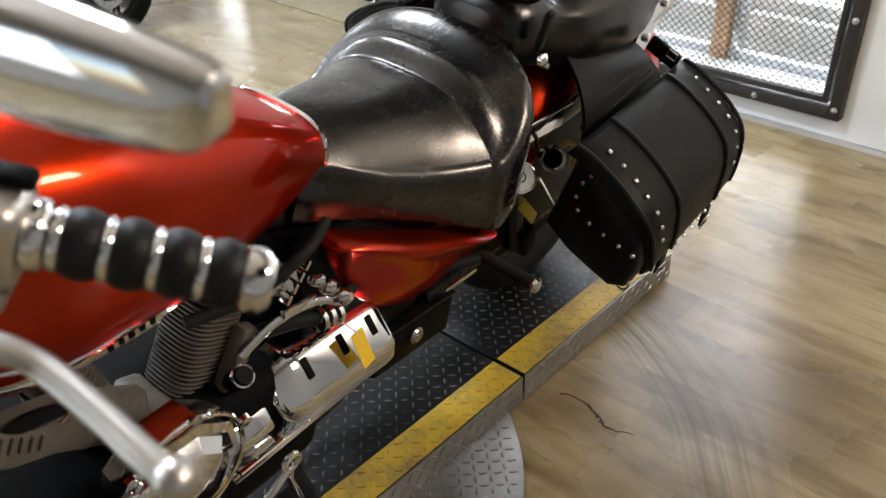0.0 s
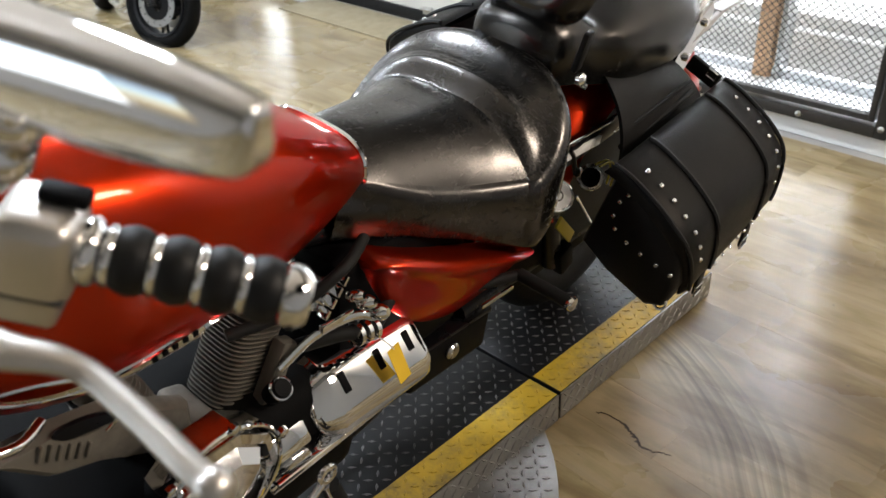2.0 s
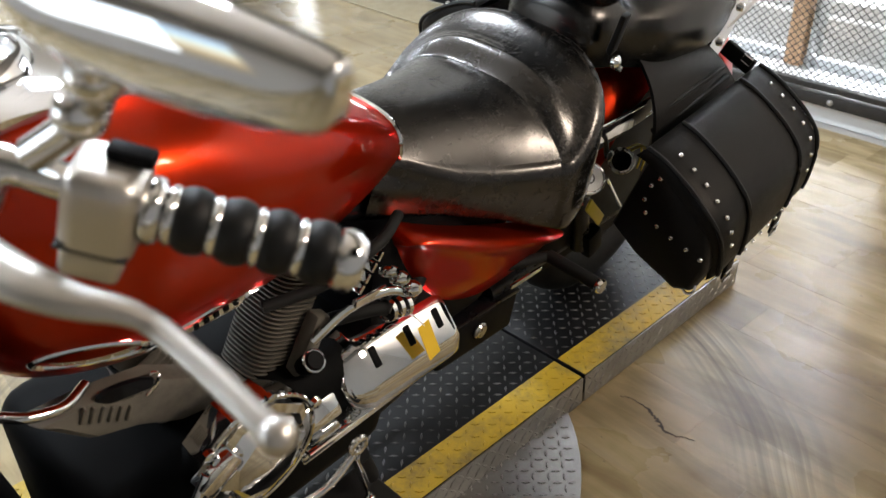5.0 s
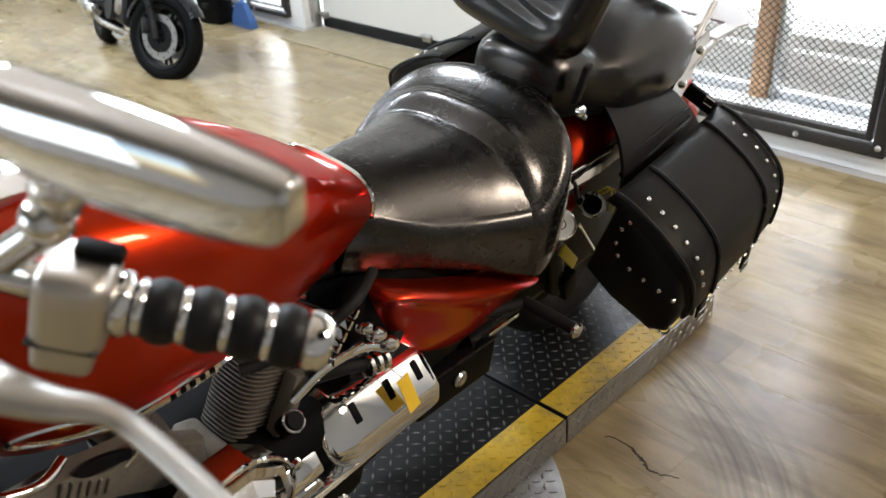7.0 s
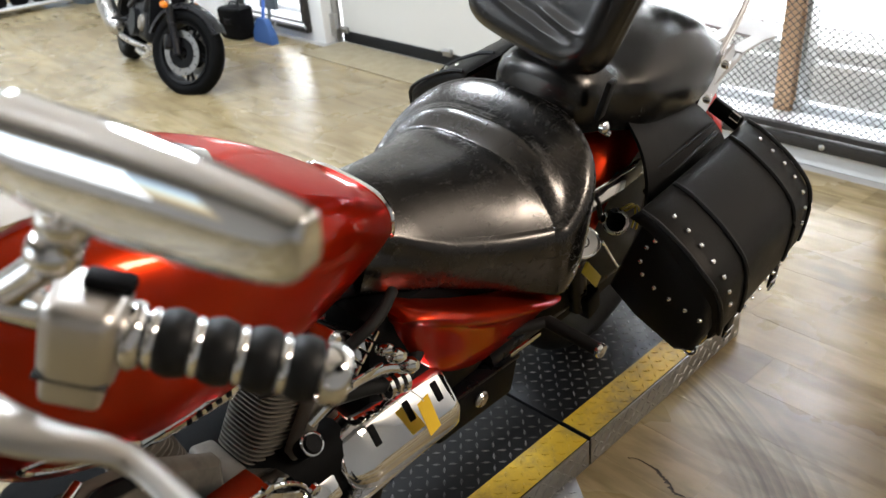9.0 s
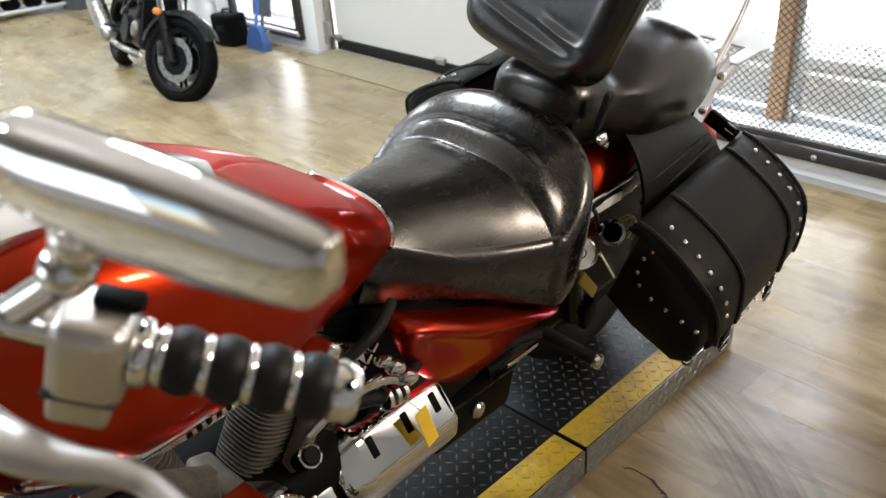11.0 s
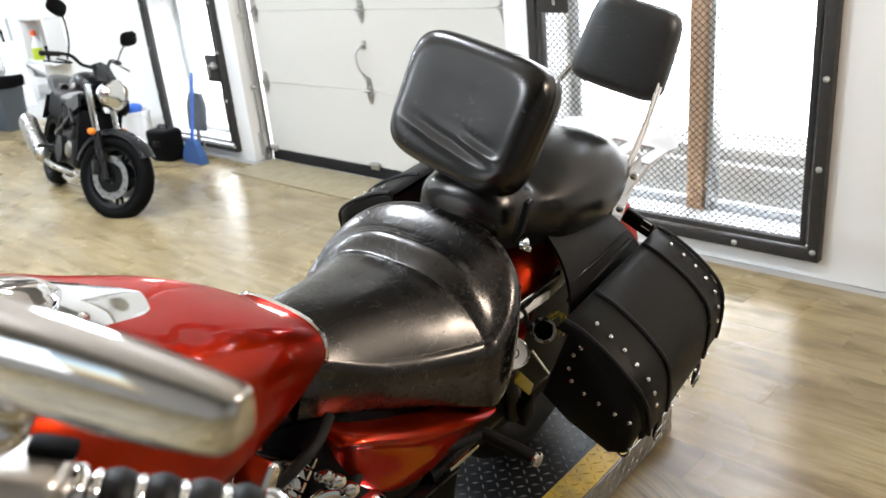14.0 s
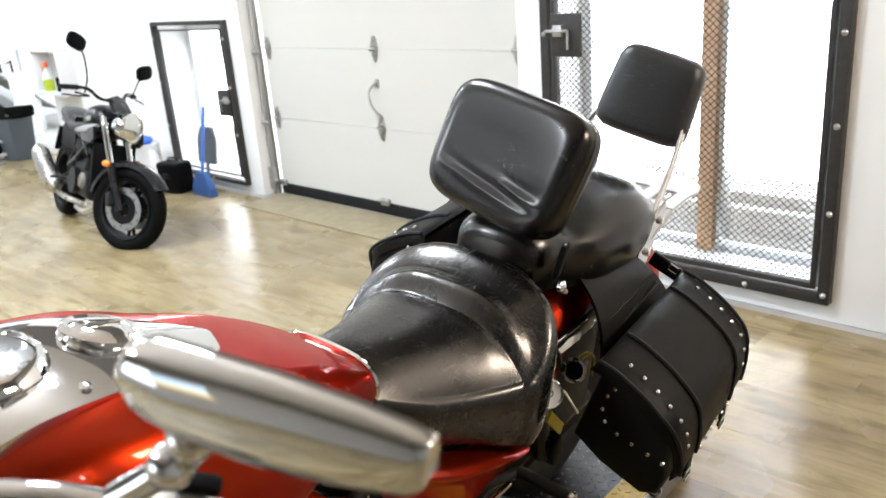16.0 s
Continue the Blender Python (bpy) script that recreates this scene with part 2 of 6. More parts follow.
def planks():
    k = Mat("worn_vinyl_plank", (0.4, 0.34, 0.25), 0.35)
    k.set("Specular IOR Level", 0.36)
    c = k.node("TexCoord")
    info = k.node("ObjectInfo")
    isl = k.node("NewGeometry")
    rnd = k.math("FRACT", k.math("ADD", info.outputs["Random"], isl.outputs["Random Per Island"]), 0.0)
    geo = isl.outputs["Position"]
    m = k.node("Mapping")
    m.inputs["Rotation"].default_value = (0, 0, radians(3.2))
    m.inputs["Scale"].default_value = (2.4, 11, 1)
    k.link(geo, m.inputs[0])
    off = k.node("VectorMath", op="ADD")
    comb = k.node("CombineXYZ")
    k.link(k.math("MULTIPLY", rnd, 37.0), comb.inputs[0])
    k.link(k.math("MULTIPLY", rnd, 11.0), comb.inputs[1])
    k.link(m.outputs[0], off.inputs[0])
    k.link(comb.outputs[0], off.inputs[1])
    grain = k.noise(off.outputs[0], 1.3, 6, 0.55, 0.25)
    wood = k.ramp(grain, [(0.24, (0.15, 0.106, 0.048)), (0.40, (0.24, 0.183, 0.090)), (0.54, (0.35, 0.279, 0.154)), (0.68, (0.33, 0.272, 0.166)), (0.85, (0.165, 0.123, 0.067))])
    tone = k.ramp(rnd, [(0.0, 0.84), (0.5, 0.96), (1.0, 1.08)])
    wood = k.mix(1.0, wood, tone, "MULTIPLY")
    # brown soiling in soft drifts, heavier beside the lift
    near = k.node("VectorMath", op="DISTANCE")
    sc = k.node("VectorMath", op="MULTIPLY")
    sc.inputs[1].default_value = (1.0, 0.55, 1.0)
    k.link(geo, sc.inputs[0])
    k.link(sc.outputs[0], near.inputs[0])
    near.inputs[1].default_value = (0.0, 1.12, 0)
    drift = k.ramp(k.noise(geo, 2.1, 5, 0.55, 0.4), [(0.38, 0.0), (0.70, 1.0)])
    heavy = k.ramp(near.outputs["Value"], [(0.20, 0.95), (1.15, 0.35)])
    wood = k.mix(k.math("MULTIPLY", drift, heavy), wood, (0.42, 0.34, 0.24), "MULTIPLY")
    # curved tyre scuffs that swing past the lift's rear
    turn = k.node("VectorMath", op="DISTANCE")
    k.link(geo, turn.inputs[0])
    turn.inputs[1].default_value = (-0.758, 1.372, 0)
    radius = k.math("ADD", turn.outputs["Value"], k.math("MULTIPLY", k.noise(geo, 2, 2), 0.05))
    band = k.ramp(k.math("ABSOLUTE", k.math("SUBTRACT", radius, 0.97), 0.0), [(0.05, 1.0), (0.15, 0.0)])
    lines = k.node("CombineXYZ")
    k.link(k.math("MULTIPLY", radius, 38.0), lines.inputs[0])
    k.link(k.math("MULTIPLY", turn.outputs["Value"], 1.0), lines.inputs[1])
    streak = k.ramp(k.noise(lines.outputs[0], 1.0, 3, 0.6), [(0.38, 0.15), (0.62, 1.0)])
    fade = k.ramp(k.noise(geo, 2.3, 3), [(0.30, 0.35), (0.60, 1.0)])
    rubber = k.math("MULTIPLY", k.math("MULTIPLY", band, streak), fade)
    wood = k.mix(k.math("MULTIPLY", rubber, 0.85), wood, (0.060, 0.046, 0.026))
    # long drag marks and dull spots
    drag = k.noise(k.coord((0.9, 16, 1), (0, 0, -24)), 1.3, 7, 0.6, 0.3)
    smear = k.ramp(drag, [(0.48, 0.0), (0.70, 1.0)])
    wood = k.mix(k.math("MULTIPLY", smear, 0.55), wood, (0.14, 0.100, 0.052))
    spots = k.ramp(k.noise(geo, 55, 2, 0.4), [(0.755, 0.0), (0.775, 1.0)])
    wood = k.mix(k.math("MULTIPLY", spots, 0.6), wood, (0.10, 0.08, 0.05))
    k.to("Base Color", wood)
    dull = k.math("ADD", k.math("MULTIPLY", rubber, 0.25), k.math("MULTIPLY", drift, 0.06))
    k.to("Roughness", k.math("ADD", dull, 0.25))
    k.bump(k.math("ADD", grain, k.noise(geo, 120, 3)), 0.10, 0.0015)
    return k.m


PLANK = planks()

# ---- mesh helpers ----


def finish(name, bm, material, smooth=True, angle=40):
    me = bpy.data.meshes.new(name)
    bmesh.ops.recalc_face_normals(bm, faces=bm.faces)
    if smooth:
        lim = radians(angle)
        for f in bm.faces:
            f.smooth = True
        for e in bm.edges:
            if len(e.link_faces) == 2 and e.calc_face_angle(0) > lim:
                e.smooth = False
    bm.to_mesh(me)
    bm.free()
    for one in (material if isinstance(material, (list, tuple)) else [material]):
        me.materials.append(one)
    return me


def part(name, bm, material, parent, label="", smooth=True, angle=40):
    ob = new(name, finish(name, bm, material, smooth, angle))
    ob.parent = parent
    return tagged(ob, label)


def thing(name, label, category, m, group=""):
    ob = new(name)
    ob.empty_display_size = 0.1
    ob.matrix_world = m
    return tagged(ob, label, category, group)


def structure(name, bm, material, m, label, category, smooth=False):
    ob = new(name, finish(name, bm, material, smooth))
    ob.matrix_world = m
    return tagged(ob, label, category, "", "structure")


def box(bm, centre, size, rot=None, bevel=0.0, seg=2):
    g = bmesh.ops.create_cube(bm, size=1.0)
    vs = g["verts"]
    m = Matrix.Translation(centre) @ (rot if rot is not None else Matrix()) @ Matrix.Diagonal((*size, 1))
    bmesh.ops.transform(bm, matrix=m, verts=vs)
    if bevel:
        es = {e for v in vs for e in v.link_edges}
        bmesh.ops.bevel(bm, geom=list(es), offset=bevel, segments=seg, affect="EDGES", profile=0.5)
    return bm


def span(bm, lo, hi, bevel=0.0):
    c = [(a + b) / 2 for a, b in zip(lo, hi)]
    return box(bm, c, [abs(b - a) for a, b in zip(lo, hi)], None, bevel)


def frame_at(p, d, up=(0, 0, 1)):
    d = Vector(d).normalized()
    u = Vector(up)
    if abs(d.dot(u)) > 0.98:
        u = Vector((0, 1, 0))
    x = u.cross(d).normalized()
    y = d.cross(x)
    m = Matrix((x, y, d)).transposed().to_4x4()
    m.translation = p
    return m


def tube(bm, pts, r, n=10, closed=False, flat=1.0, up=(0, 0, 1)):
    pts = [Vector(p) for p in pts]
    k = len(pts)
    rs = r if isinstance(r, (list, tuple)) else [r] * k
    rings = []
    for i, p in enumerate(pts):
        a = pts[(i - 1) % k] if closed or i else p
        b = pts[(i + 1) % k] if closed or i < k - 1 else p
        m = frame_at(p, b - a, up)
        rings.append([bm.verts.new(m @ Vector((rs[i] * math.cos(2 * math.pi * j / n), flat * rs[i] * math.sin(2 * math.pi * j / n), 0))) for j in range(n)])
    for i in range(k if closed else k - 1):
        q, w = rings[i], rings[(i + 1) % k]
        for j in range(n):
            bm.faces.new((q[j], q[(j + 1) % n], w[(j + 1) % n], w[j]))
    if not closed:
        bm.faces.new(rings[0])
        bm.faces.new(rings[-1])
    return bm


def smooth_path(pts, k=6, closed=False):
    pts = [Vector(p) for p in pts]
    out, n = [], len(pts)
    for i in range(n if closed else n - 1):
        p0, p1, p2, p3 = (pts[(i + d) % n] if closed else pts[max(0, min(n - 1, i + d))] for d in (-1, 0, 1, 2))
        for j in range(k):
            t = j / k
            out.append(0.5 * ((2 * p1) + (p2 - p0) * t + (2 * p0 - 5 * p1 + 4 * p2 - p3) * t * t + (3 * p1 - p0 - 3 * p2 + p3) * t ** 3))
    if not closed:
        out.append(pts[-1])
    return out


def rod(bm, a, b, r, n=12, r2=None):
    return tube(bm, [a, b], [r, r if r2 is None else r2], n)


def loft(bm, rings, cap=True, closed=True):
    vs = [[bm.verts.new(p) for p in ring] for ring in rings]
    n = len(vs[0])
    for a, b in zip(vs, vs[1:]):
        for j in range(n if closed else n - 1):
            bm.faces.new((a[j], a[(j + 1) % n], b[(j + 1) % n], b[j]))
    if cap:
        bm.faces.new(vs[0])
        bm.faces.new(list(reversed(vs[-1])))
    return bm


def lathe(bm, profile, m, n=28):
    rings = [[m @ Vector((max(r, 1e-4) * math.cos(2 * math.pi * j / n), max(r, 1e-4) * math.sin(2 * math.pi * j / n), h)) for j in range(n)] for r, h in profile]
    return loft(bm, rings)


def hoop(bm, profile, m, n=48):
    """A lathe whose profile closes on itself, with an open middle."""
    rings = [[m @ Vector((r * math.cos(2 * math.pi * j / n), r * math.sin(2 * math.pi * j / n), h)) for r, h in profile] for j in range(n)]
    return loft(bm, rings + rings[:1], False)


def donut(bm, m, big, small, n=48, k=12, flat=1.0):
    pts = [(big * math.cos(2 * math.pi * i / n), big * math.sin(2 * math.pi * i / n), 0) for i in range(n)]
    rings = []
    for p in pts:
        d = Vector(p).normalized()
        rings.append([m @ (Vector(p) + d * small * math.cos(2 * math.pi * j / k) + Vector((0, 0, flat * small * math.sin(2 * math.pi * j / k)))) for j in range(k)])
    vs = [[bm.verts.new(q) for q in r] for r in rings]
    for i in range(n):
        a, b = vs[i], vs[(i + 1) % n]
        for j in range(k):
            bm.faces.new((a[j], a[(j + 1) % k], b[(j + 1) % k], b[j]))
    return bm


def pillow(bm, m, w, h, d, e=0.28, f=0.6, nu=40, nv=16, dish=0.0, taper=0.0):
    """A stuffed pad: w wide, h high, d thick, with soft corners; dish hollows its front, taper narrows its foot."""
    def pw(c, p):
        return math.copysign(abs(c) ** p, c)
    rings = []
    for i in range(nv + 1):
        ph = -math.pi / 2 + math.pi * i / nv
        s, c = pw(math.sin(ph), f), max(pw(math.cos(ph), f), 1e-3)
        ring = []
        for j in range(nu):
            th = 2 * math.pi * j / nu
            x, z = c * pw(math.cos(th), e), c * pw(math.sin(th), e)
            y = s * d / 2
            if s < 0:
                y += dish * (1 - min(1, x * x + 0.0)) * (1 - 0.5 * z * z)
            ring.append(m @ Vector((x * w / 2 * (1 - taper * (0.5 - z / 2)), y, z * h / 2)))
        rings.append(ring)
    return loft(bm, rings)


def lerp_rows(rows, k):
    """Rows of numbers, resampled smoothly with k steps between neighbours."""
    out, n = [], len(rows)
    for i in range(n - 1):
        p = [rows[max(0, min(n - 1, i + d))] for d in (-1, 0, 1, 2)]
        for j in range(k):
            t = j / k
            out.append([0.5 * (2 * b + (c - a) * t + (2 * a - 5 * b + 4 * c - d) * t * t + (3 * b - a - 3 * c + d) * t ** 3) for a, b, c, d in zip(*p)])
    out.append(list(rows[-1]))
    return out

# ---- the room ----
X0, X1, Y0 = -10.4, 2.6, -7.2          # left, right and front walls in the room's own axes
WALL = 0.32
bm = bmesh.new()
for lo, hi in (((-7.35, 0, 0), (-5.03, WALL, HEAD)), ((-5.03, 0, 0), (-4.05, WALL, 0.08)), ((-5.03, 0, 1.20), (-4.05, WALL, HEAD)), ((-4.05, 0, 0), (-3.87, WALL, HEAD)),
               ((-3.87, 0, 2.14), (-1.50, WALL, HEAD)), ((-1.50, 0, 0), (-1.29, WALL, HEAD)), ((-1.29, 0, 0), (-0.01, WALL, 0.11)), ((-1.29, 0, 2.12), (-0.01, WALL, HEAD)), ((-0.01, 0, 0), (X1, WALL, HEAD))):
    span(bm, lo, hi)
structure("wall_north", bm, WALLPAINT, ROOM, "white painted workshop wall with gated openings", "wall")
for name, lo, hi in (("wall_west", (X0 - 0.2, Y0 - 0.2, 0), (X0, 2.6, HEAD)), ("wall_alcove", (X0, 2.4, 0), (-7.15, 2.6, HEAD)), ("wall_return", (-7.35, WALL, 0), (-7.15, 2.4, HEAD))):
    structure(name, span(bmesh.new(), lo, hi), WALLPAINT, ROOM, "plain white painted side wall", "wall")
bm = bmesh.new()
for lo, hi in (((X0, Y0 - 0.2, 0), (-4.0, Y0, HEAD)), ((-4.0, Y0 - 0.2, 0), (0.0, Y0, 0.7)), ((-4.0, Y0 - 0.2, 2.3), (0.0, Y0, HEAD)), ((0.0, Y0 - 0.2, 0), (X1, Y0, HEAD))):
    span(bm, lo, hi)
structure("wall_south", bm, GREYWALL, ROOM, "unseen front wall toned grey, with an added wide opening", "wall")
bm = bmesh.new()
for lo, hi in (((X1, Y0 - 0.2, 0), (X1 + 0.2, -1.5, HEAD)), ((X1, -1.5, 0), (X1 + 0.2, -0.4, 2.08)), ((X1, -1.5, 2.62), (X1 + 0.2, -0.4, HEAD)), ((X1, -0.4, 0), (X1 + 0.2, WALL, HEAD))):
    span(bm, lo, hi)
structure("wall_east", bm, GREYWALL, ROOM, "unseen side wall toned grey, with an added high opening", "wall")
bm = bmesh.new()
for lo, hi in (((-7.35, 0, HEAD), (X1, WALL, CEIL)), ((X0 - 0.2, Y0 - 0.2, HEAD), (X0, 2.6, CEIL)), ((X0, 2.4, HEAD), (-7.15, 2.6, CEIL)), ((-7.35, WALL, HEAD), (-7.15, 2.4, CEIL)), ((X0, Y0 - 0.2, HEAD), (X1, Y0, CEIL)), ((X1, Y0 - 0.2, HEAD), (X1 + 0.2, WALL, CEIL))):
    span(bm, lo, hi)
structure("wall_upper", bm, UPPERWALL, ROOM, "unseen upper wall, toned dark to dim reflections", "wall")
structure("ceiling", span(bmesh.new(), (X0, Y0, CEIL), (X1, 2.4, CEIL + 0.15)), CEILPAINT, ROOM, "plain beige workshop roof lining", "ceiling")
floor_bed = structure("floor", span(bmesh.new(), (X0, Y0, -0.12), (X1, 2.4, -0.004)), CONCRETE, ROOM, "worn beige wood-look vinyl plank floor", "floor")

for tx, ty in TUBES:
    t = thing("ceiling_light", "short white hanging ceiling light, lit", "ceiling light", ROOM @ pose(tx, ty, TUBE_Z), "ceiling lights")
    b = bmesh.new()
    box(b, (0, 0, -0.03), (0.6, 0.4, 0.06), None, 0.01)
    part("housing", b, BUCKET, t)
    for hx in (-0.2, 0.2):
        part("hanger", rod(bmesh.new(), (hx, 0, -0.005), (hx, 0, CEIL - TUBE_Z), 0.006, 8), GALV, t)
    b = bmesh.new()
    box(b, (0, 0, -0.07), (0.5, 0.3, 0.02), None, 0.008)
    part("diffuser", b, TUBEGLOW, t, "glowing white diffuser")


def tread(bm, x0, x1, y0, y1, z, pitch=0.026, size=0.0115, wide=0.0034, high=0.0020):
    """Raised lozenges of tread plate, turned to and fro."""
    rows = int((y1 - y0) / pitch)
    cols = int((x1 - x0) / pitch)
    for i in range(rows):
        for j in range(cols):
            cx, cy = x0 + (j + 0.5) * (x1 - x0) / cols, y0 + (i + 0.5) * (y1 - y0) / rows
            a = radians(45 if (i + j) % 2 else -45)
            c, s = math.cos(a), math.sin(a)
            base = [(-size, 0), (0, -wide), (size, 0), (0, wide)]
            vs = [bm.verts.new((cx + u * c - v * s, cy + u * s + v * c, z - 0.0004)) for u, v in base]
            tp = [bm.verts.new((cx + (u * c - v * s) * 0.55, cy + (u * s + v * c) * 0.55, z + high)) for u, v in base]
            bm.faces.new(tp)
            for q in range(4):
                bm.faces.new((vs[q], vs[(q + 1) % 4], tp[(q + 1) % 4], tp[q]))


def gate(name, m, w, h, latch_x, latch_z, label, bar, r, gap, leaf):
    """A steel-framed security gate with an expanded-metal infill."""
    g = thing(name, label, "security gate", m)
    b = bmesh.new()
    for lo, hi in (((0, -0.03, 0), (bar, 0.02, h)), ((w - bar, -0.03, 0), (w, 0.02, h)), ((bar, -0.03, 0), (w - bar, 0.02, bar)), ((bar, -0.03, h - bar), (w - bar, 0.02, h))):
        span(b, lo, hi, 0.003)
    part("outer_frame", b, GATEBLACK, g)
    b = bmesh.new()
    i0, i1 = bar + gap, bar + gap + leaf
    for lo, hi in (((i0, -0.022, i0), (i1, 0.012, h - i0)), ((w - i1, -0.022, i0), (w - i0, 0.012, h - i0)), ((i1, -0.022, i0), (w - i1, 0.012, i1)), ((i1, -0.022, h - i1), (w - i1, 0.012, h - i0))):
        span(b, lo, hi, 0.002)
    part("leaf_frame", b, GATEBLACK, g, "rusty black leaf frame")
    b = bmesh.new()
    cw, ch = 0.032, 0.0145
    n, k = int((w - 2 * i1) / cw) + 1, int((h - 2 * i1) / ch) + 1
    for i in range(k):
        for j in range(n):
            cx, cz = i1 + (j + 0.5 * (i % 2)) * cw, i1 + i * ch
            for sx in (-1, 1):
                p, q = Vector((cx, 0, cz)), Vector((cx + sx * cw / 2, 0, cz + ch))
                if q.x < i1 - 0.004 or q.x > w - i1 + 0.004 or p.x > w - i1 + 0.004 or q.z > h - i1 + 0.01:
                    continue
                d = (q - p).normalized()
                o1, o2 = Vector((0, r * 1.6, 0)), Vector((-d.z, 0, d.x)) * r
                a4 = [b.verts.new(p + o) for o in (o1, o2, -o1, -o2)]
                b4 = [b.verts.new(q + o) for o in (o1, o2, -o1, -o2)]
                for u in range(4):
                    b.faces.new((a4[u], a4[(u + 1) % 4], b4[(u + 1) % 4], b4[u]))
    tagged(part("expanded_mesh", b, GATEBLACK, g, "black diamond expanded-metal mesh", smooth=False), kind="stuff")
    for z in np.arange(0.04, h, 0.335):
        for x in (bar / 2, w - bar / 2):
            b = bmesh.new()
            lathe(b, [(0.012, 0), (0.012, 0.004), (0.008, 0.009), (0.0, 0.011)], Matrix.Translation((x, -0.03, z)) @ pose(0, 0, 0, 90), 10)
            part("bolt_head", b, GALV, g)
    for x in np.arange(0.136, w - 0.1, 0.444):
        b = bmesh.new()
        lathe(b, [(0.012, 0), (0.012, 0.004), (0.008, 0.009), (0.0, 0.011)], Matrix.Translation((x, -0.03, bar / 2)) @ pose(0, 0, 0, 90), 10)
        part("bolt_head", b, GALV, g)
    b = bmesh.new()
    box(b, (latch_x, -0.03, latch_z), (0.16, 0.012, 0.19), None, 0.003)
    part("lock_plate", b, GATEBLACK, g, "black steel lock plate")
    b = bmesh.new()
    s = -1 if latch_x < w / 2 else 1
    rod(b, (latch_x + s * 0.10, -0.052, latch_z + 0.02), (latch_x - s * 0.02, -0.052, latch_z + 0.02), 0.007)
    rod(b, (latch_x - s * 0.02, -0.052, latch_z + 0.02), (latch_x - s * 0.02, -0.052, latch_z - 0.06), 0.006)
    box(b, (latch_x + s * 0.04, -0.042, latch_z + 0.02), (0.05, 0.018, 0.05), None, 0.003)
    part("slide_bolt", b, GALV, g, "galvanised slide bolt")
    return g


gate("gate", ROOM @ pose(-1.33, -0.012, 0.08), 1.36, 2.08, 0.15, 1.04, "black steel security gate with expanded mesh", 0.045, 0.0019, 0.012, 0.022)
# Thin leaf and fine mesh imitate bars bleached by window glare.
gate("gate", ROOM @ pose(-5.05, -0.012, 0.06), 1.02, 1.17, 0.90, 0.60, "small black steel mesh gate over a low window", 0.028, 0.0007, 0.030, 0.009)


def bay(name, x0, x1, z0, z1, posts, label):
    """The glazing at the back of a gated opening, with daylight behind it."""
    m = ROOM @ pose(0, 0.24, 0)
    w = thing(name, label, "window", m)
    tagged(w, kind="structure")
    b = bmesh.new()
    for lo, hi in (((x0, 0, z0), (x1, 0.05, z0 + 0.05)), ((x0, 0, z1 - 0.05), (x1, 0.05, z1)), ((x0, 0, z0 + 0.05), (x0 + 0.05, 0.05, z1 - 0.05)), ((x1 - 0.05, 0, z0 + 0.05), (x1, 0.05, z1 - 0.05))):
        span(b, lo, hi, 0.004)
    part("window_frame", b, BUCKET, w)
    for px, wd, mt in posts:
        part("mullion", span(bmesh.new(), (px, -0.03, z0), (px + wd, 0.06, z1 - 0.05), 0.004), mt, w, "brown timber mullion" if mt == POST else "")
    p = part("pane", span(bmesh.new(), (x0 + 0.05, 0.015, z0 + 0.05), (x1 - 0.05, 0.021, z1 - 0.05)), GLASS, w, "clear window pane")
    p.visible_shadow = False
    part("window_sill", span(bmesh.new(), (x0, -0.235, z0), (x1, -0.002, z0 + 0.012), 0.003), WALLPAINT, w)


bay("window_1", -1.29, -0.01, 0.11, 2.12, [(-0.655, 0.075, POST), (-0.560, 0.022, GALV)], "tall daylit window behind the gate, with a timber mullion")
bay("window_2", -5.03, -4.05, 0.08, 1.20, [], "low daylit window behind a mesh gate")
bm = bmesh.new()
box(bm, (-3, 1.6, 1.5), (9.5, 0.02, 4.0))
for z0, z1, y0 in ((-0.05, 0.24, 0.55), (0.24, 0.30, 0.62)):
    structure("outside_ledge", span(bmesh.new(), (-1.6, y0, z0), (0.6, y0 + 0.35, z1), 0.006), CONCRETE, ROOM, "pale concrete ledge outside the gate", "ledge")
structure("backdrop", bm, OUTSIDE, ROOM, "overexposed bright daylight outside the windows", "backdrop")

# Sectional garage door in its recess.
gd = thing("garage_door", "closed cream sectional garage door with steel hinges", "garage door", ROOM @ pose(-3.80, 0.12, 0.03))
GW, SEC = 2.26, 0.475
for i in range(5):
    b = bmesh.new()
    z0, z1 = 0.05 + i * SEC, 0.05 + (i + 1) * SEC - 0.0012
    span(b, (0, 0, z0), (GW, 0.045, z1), 0.0015)
    part("panel", b, DOORPAINT, gd, smooth=False)
    if i:
        for hx in (0.05, GW / 2, GW - 0.05):
            b = bmesh.new()
            prof = [(-0.012, -0.075), (0.012, -0.075), (0.03, -0.018), (0.03, 0.018), (0.012, 0.075), (-0.012, 0.075), (-0.03, 0.018), (-0.03, -0.018)]
            loft(b, [[(hx + u, y, z0 + v) for u, v in prof] for y in (-0.004, 0.0)])
            rod(b, (hx - 0.03, -0.012, z0), (hx + 0.03, -0.012, z0), 0.010)
            box(b, (hx, -0.010, z0 + 0.022), (0.03, 0.012, 0.02), None, 0.003)
            box(b, (hx, -0.010, z0 - 0.022), (0.03, 0.012, 0.02), None, 0.003)
            part("hinge", b, GALV, gd, "galvanised door hinge")
b = bmesh.new()
span(b, (0.0, -0.012, -0.024), (GW, 0.03, 0.048), 0.004)
part("bottom_seal", b, RUBBER, gd, "black rubber bottom seal")
b = bmesh.new()
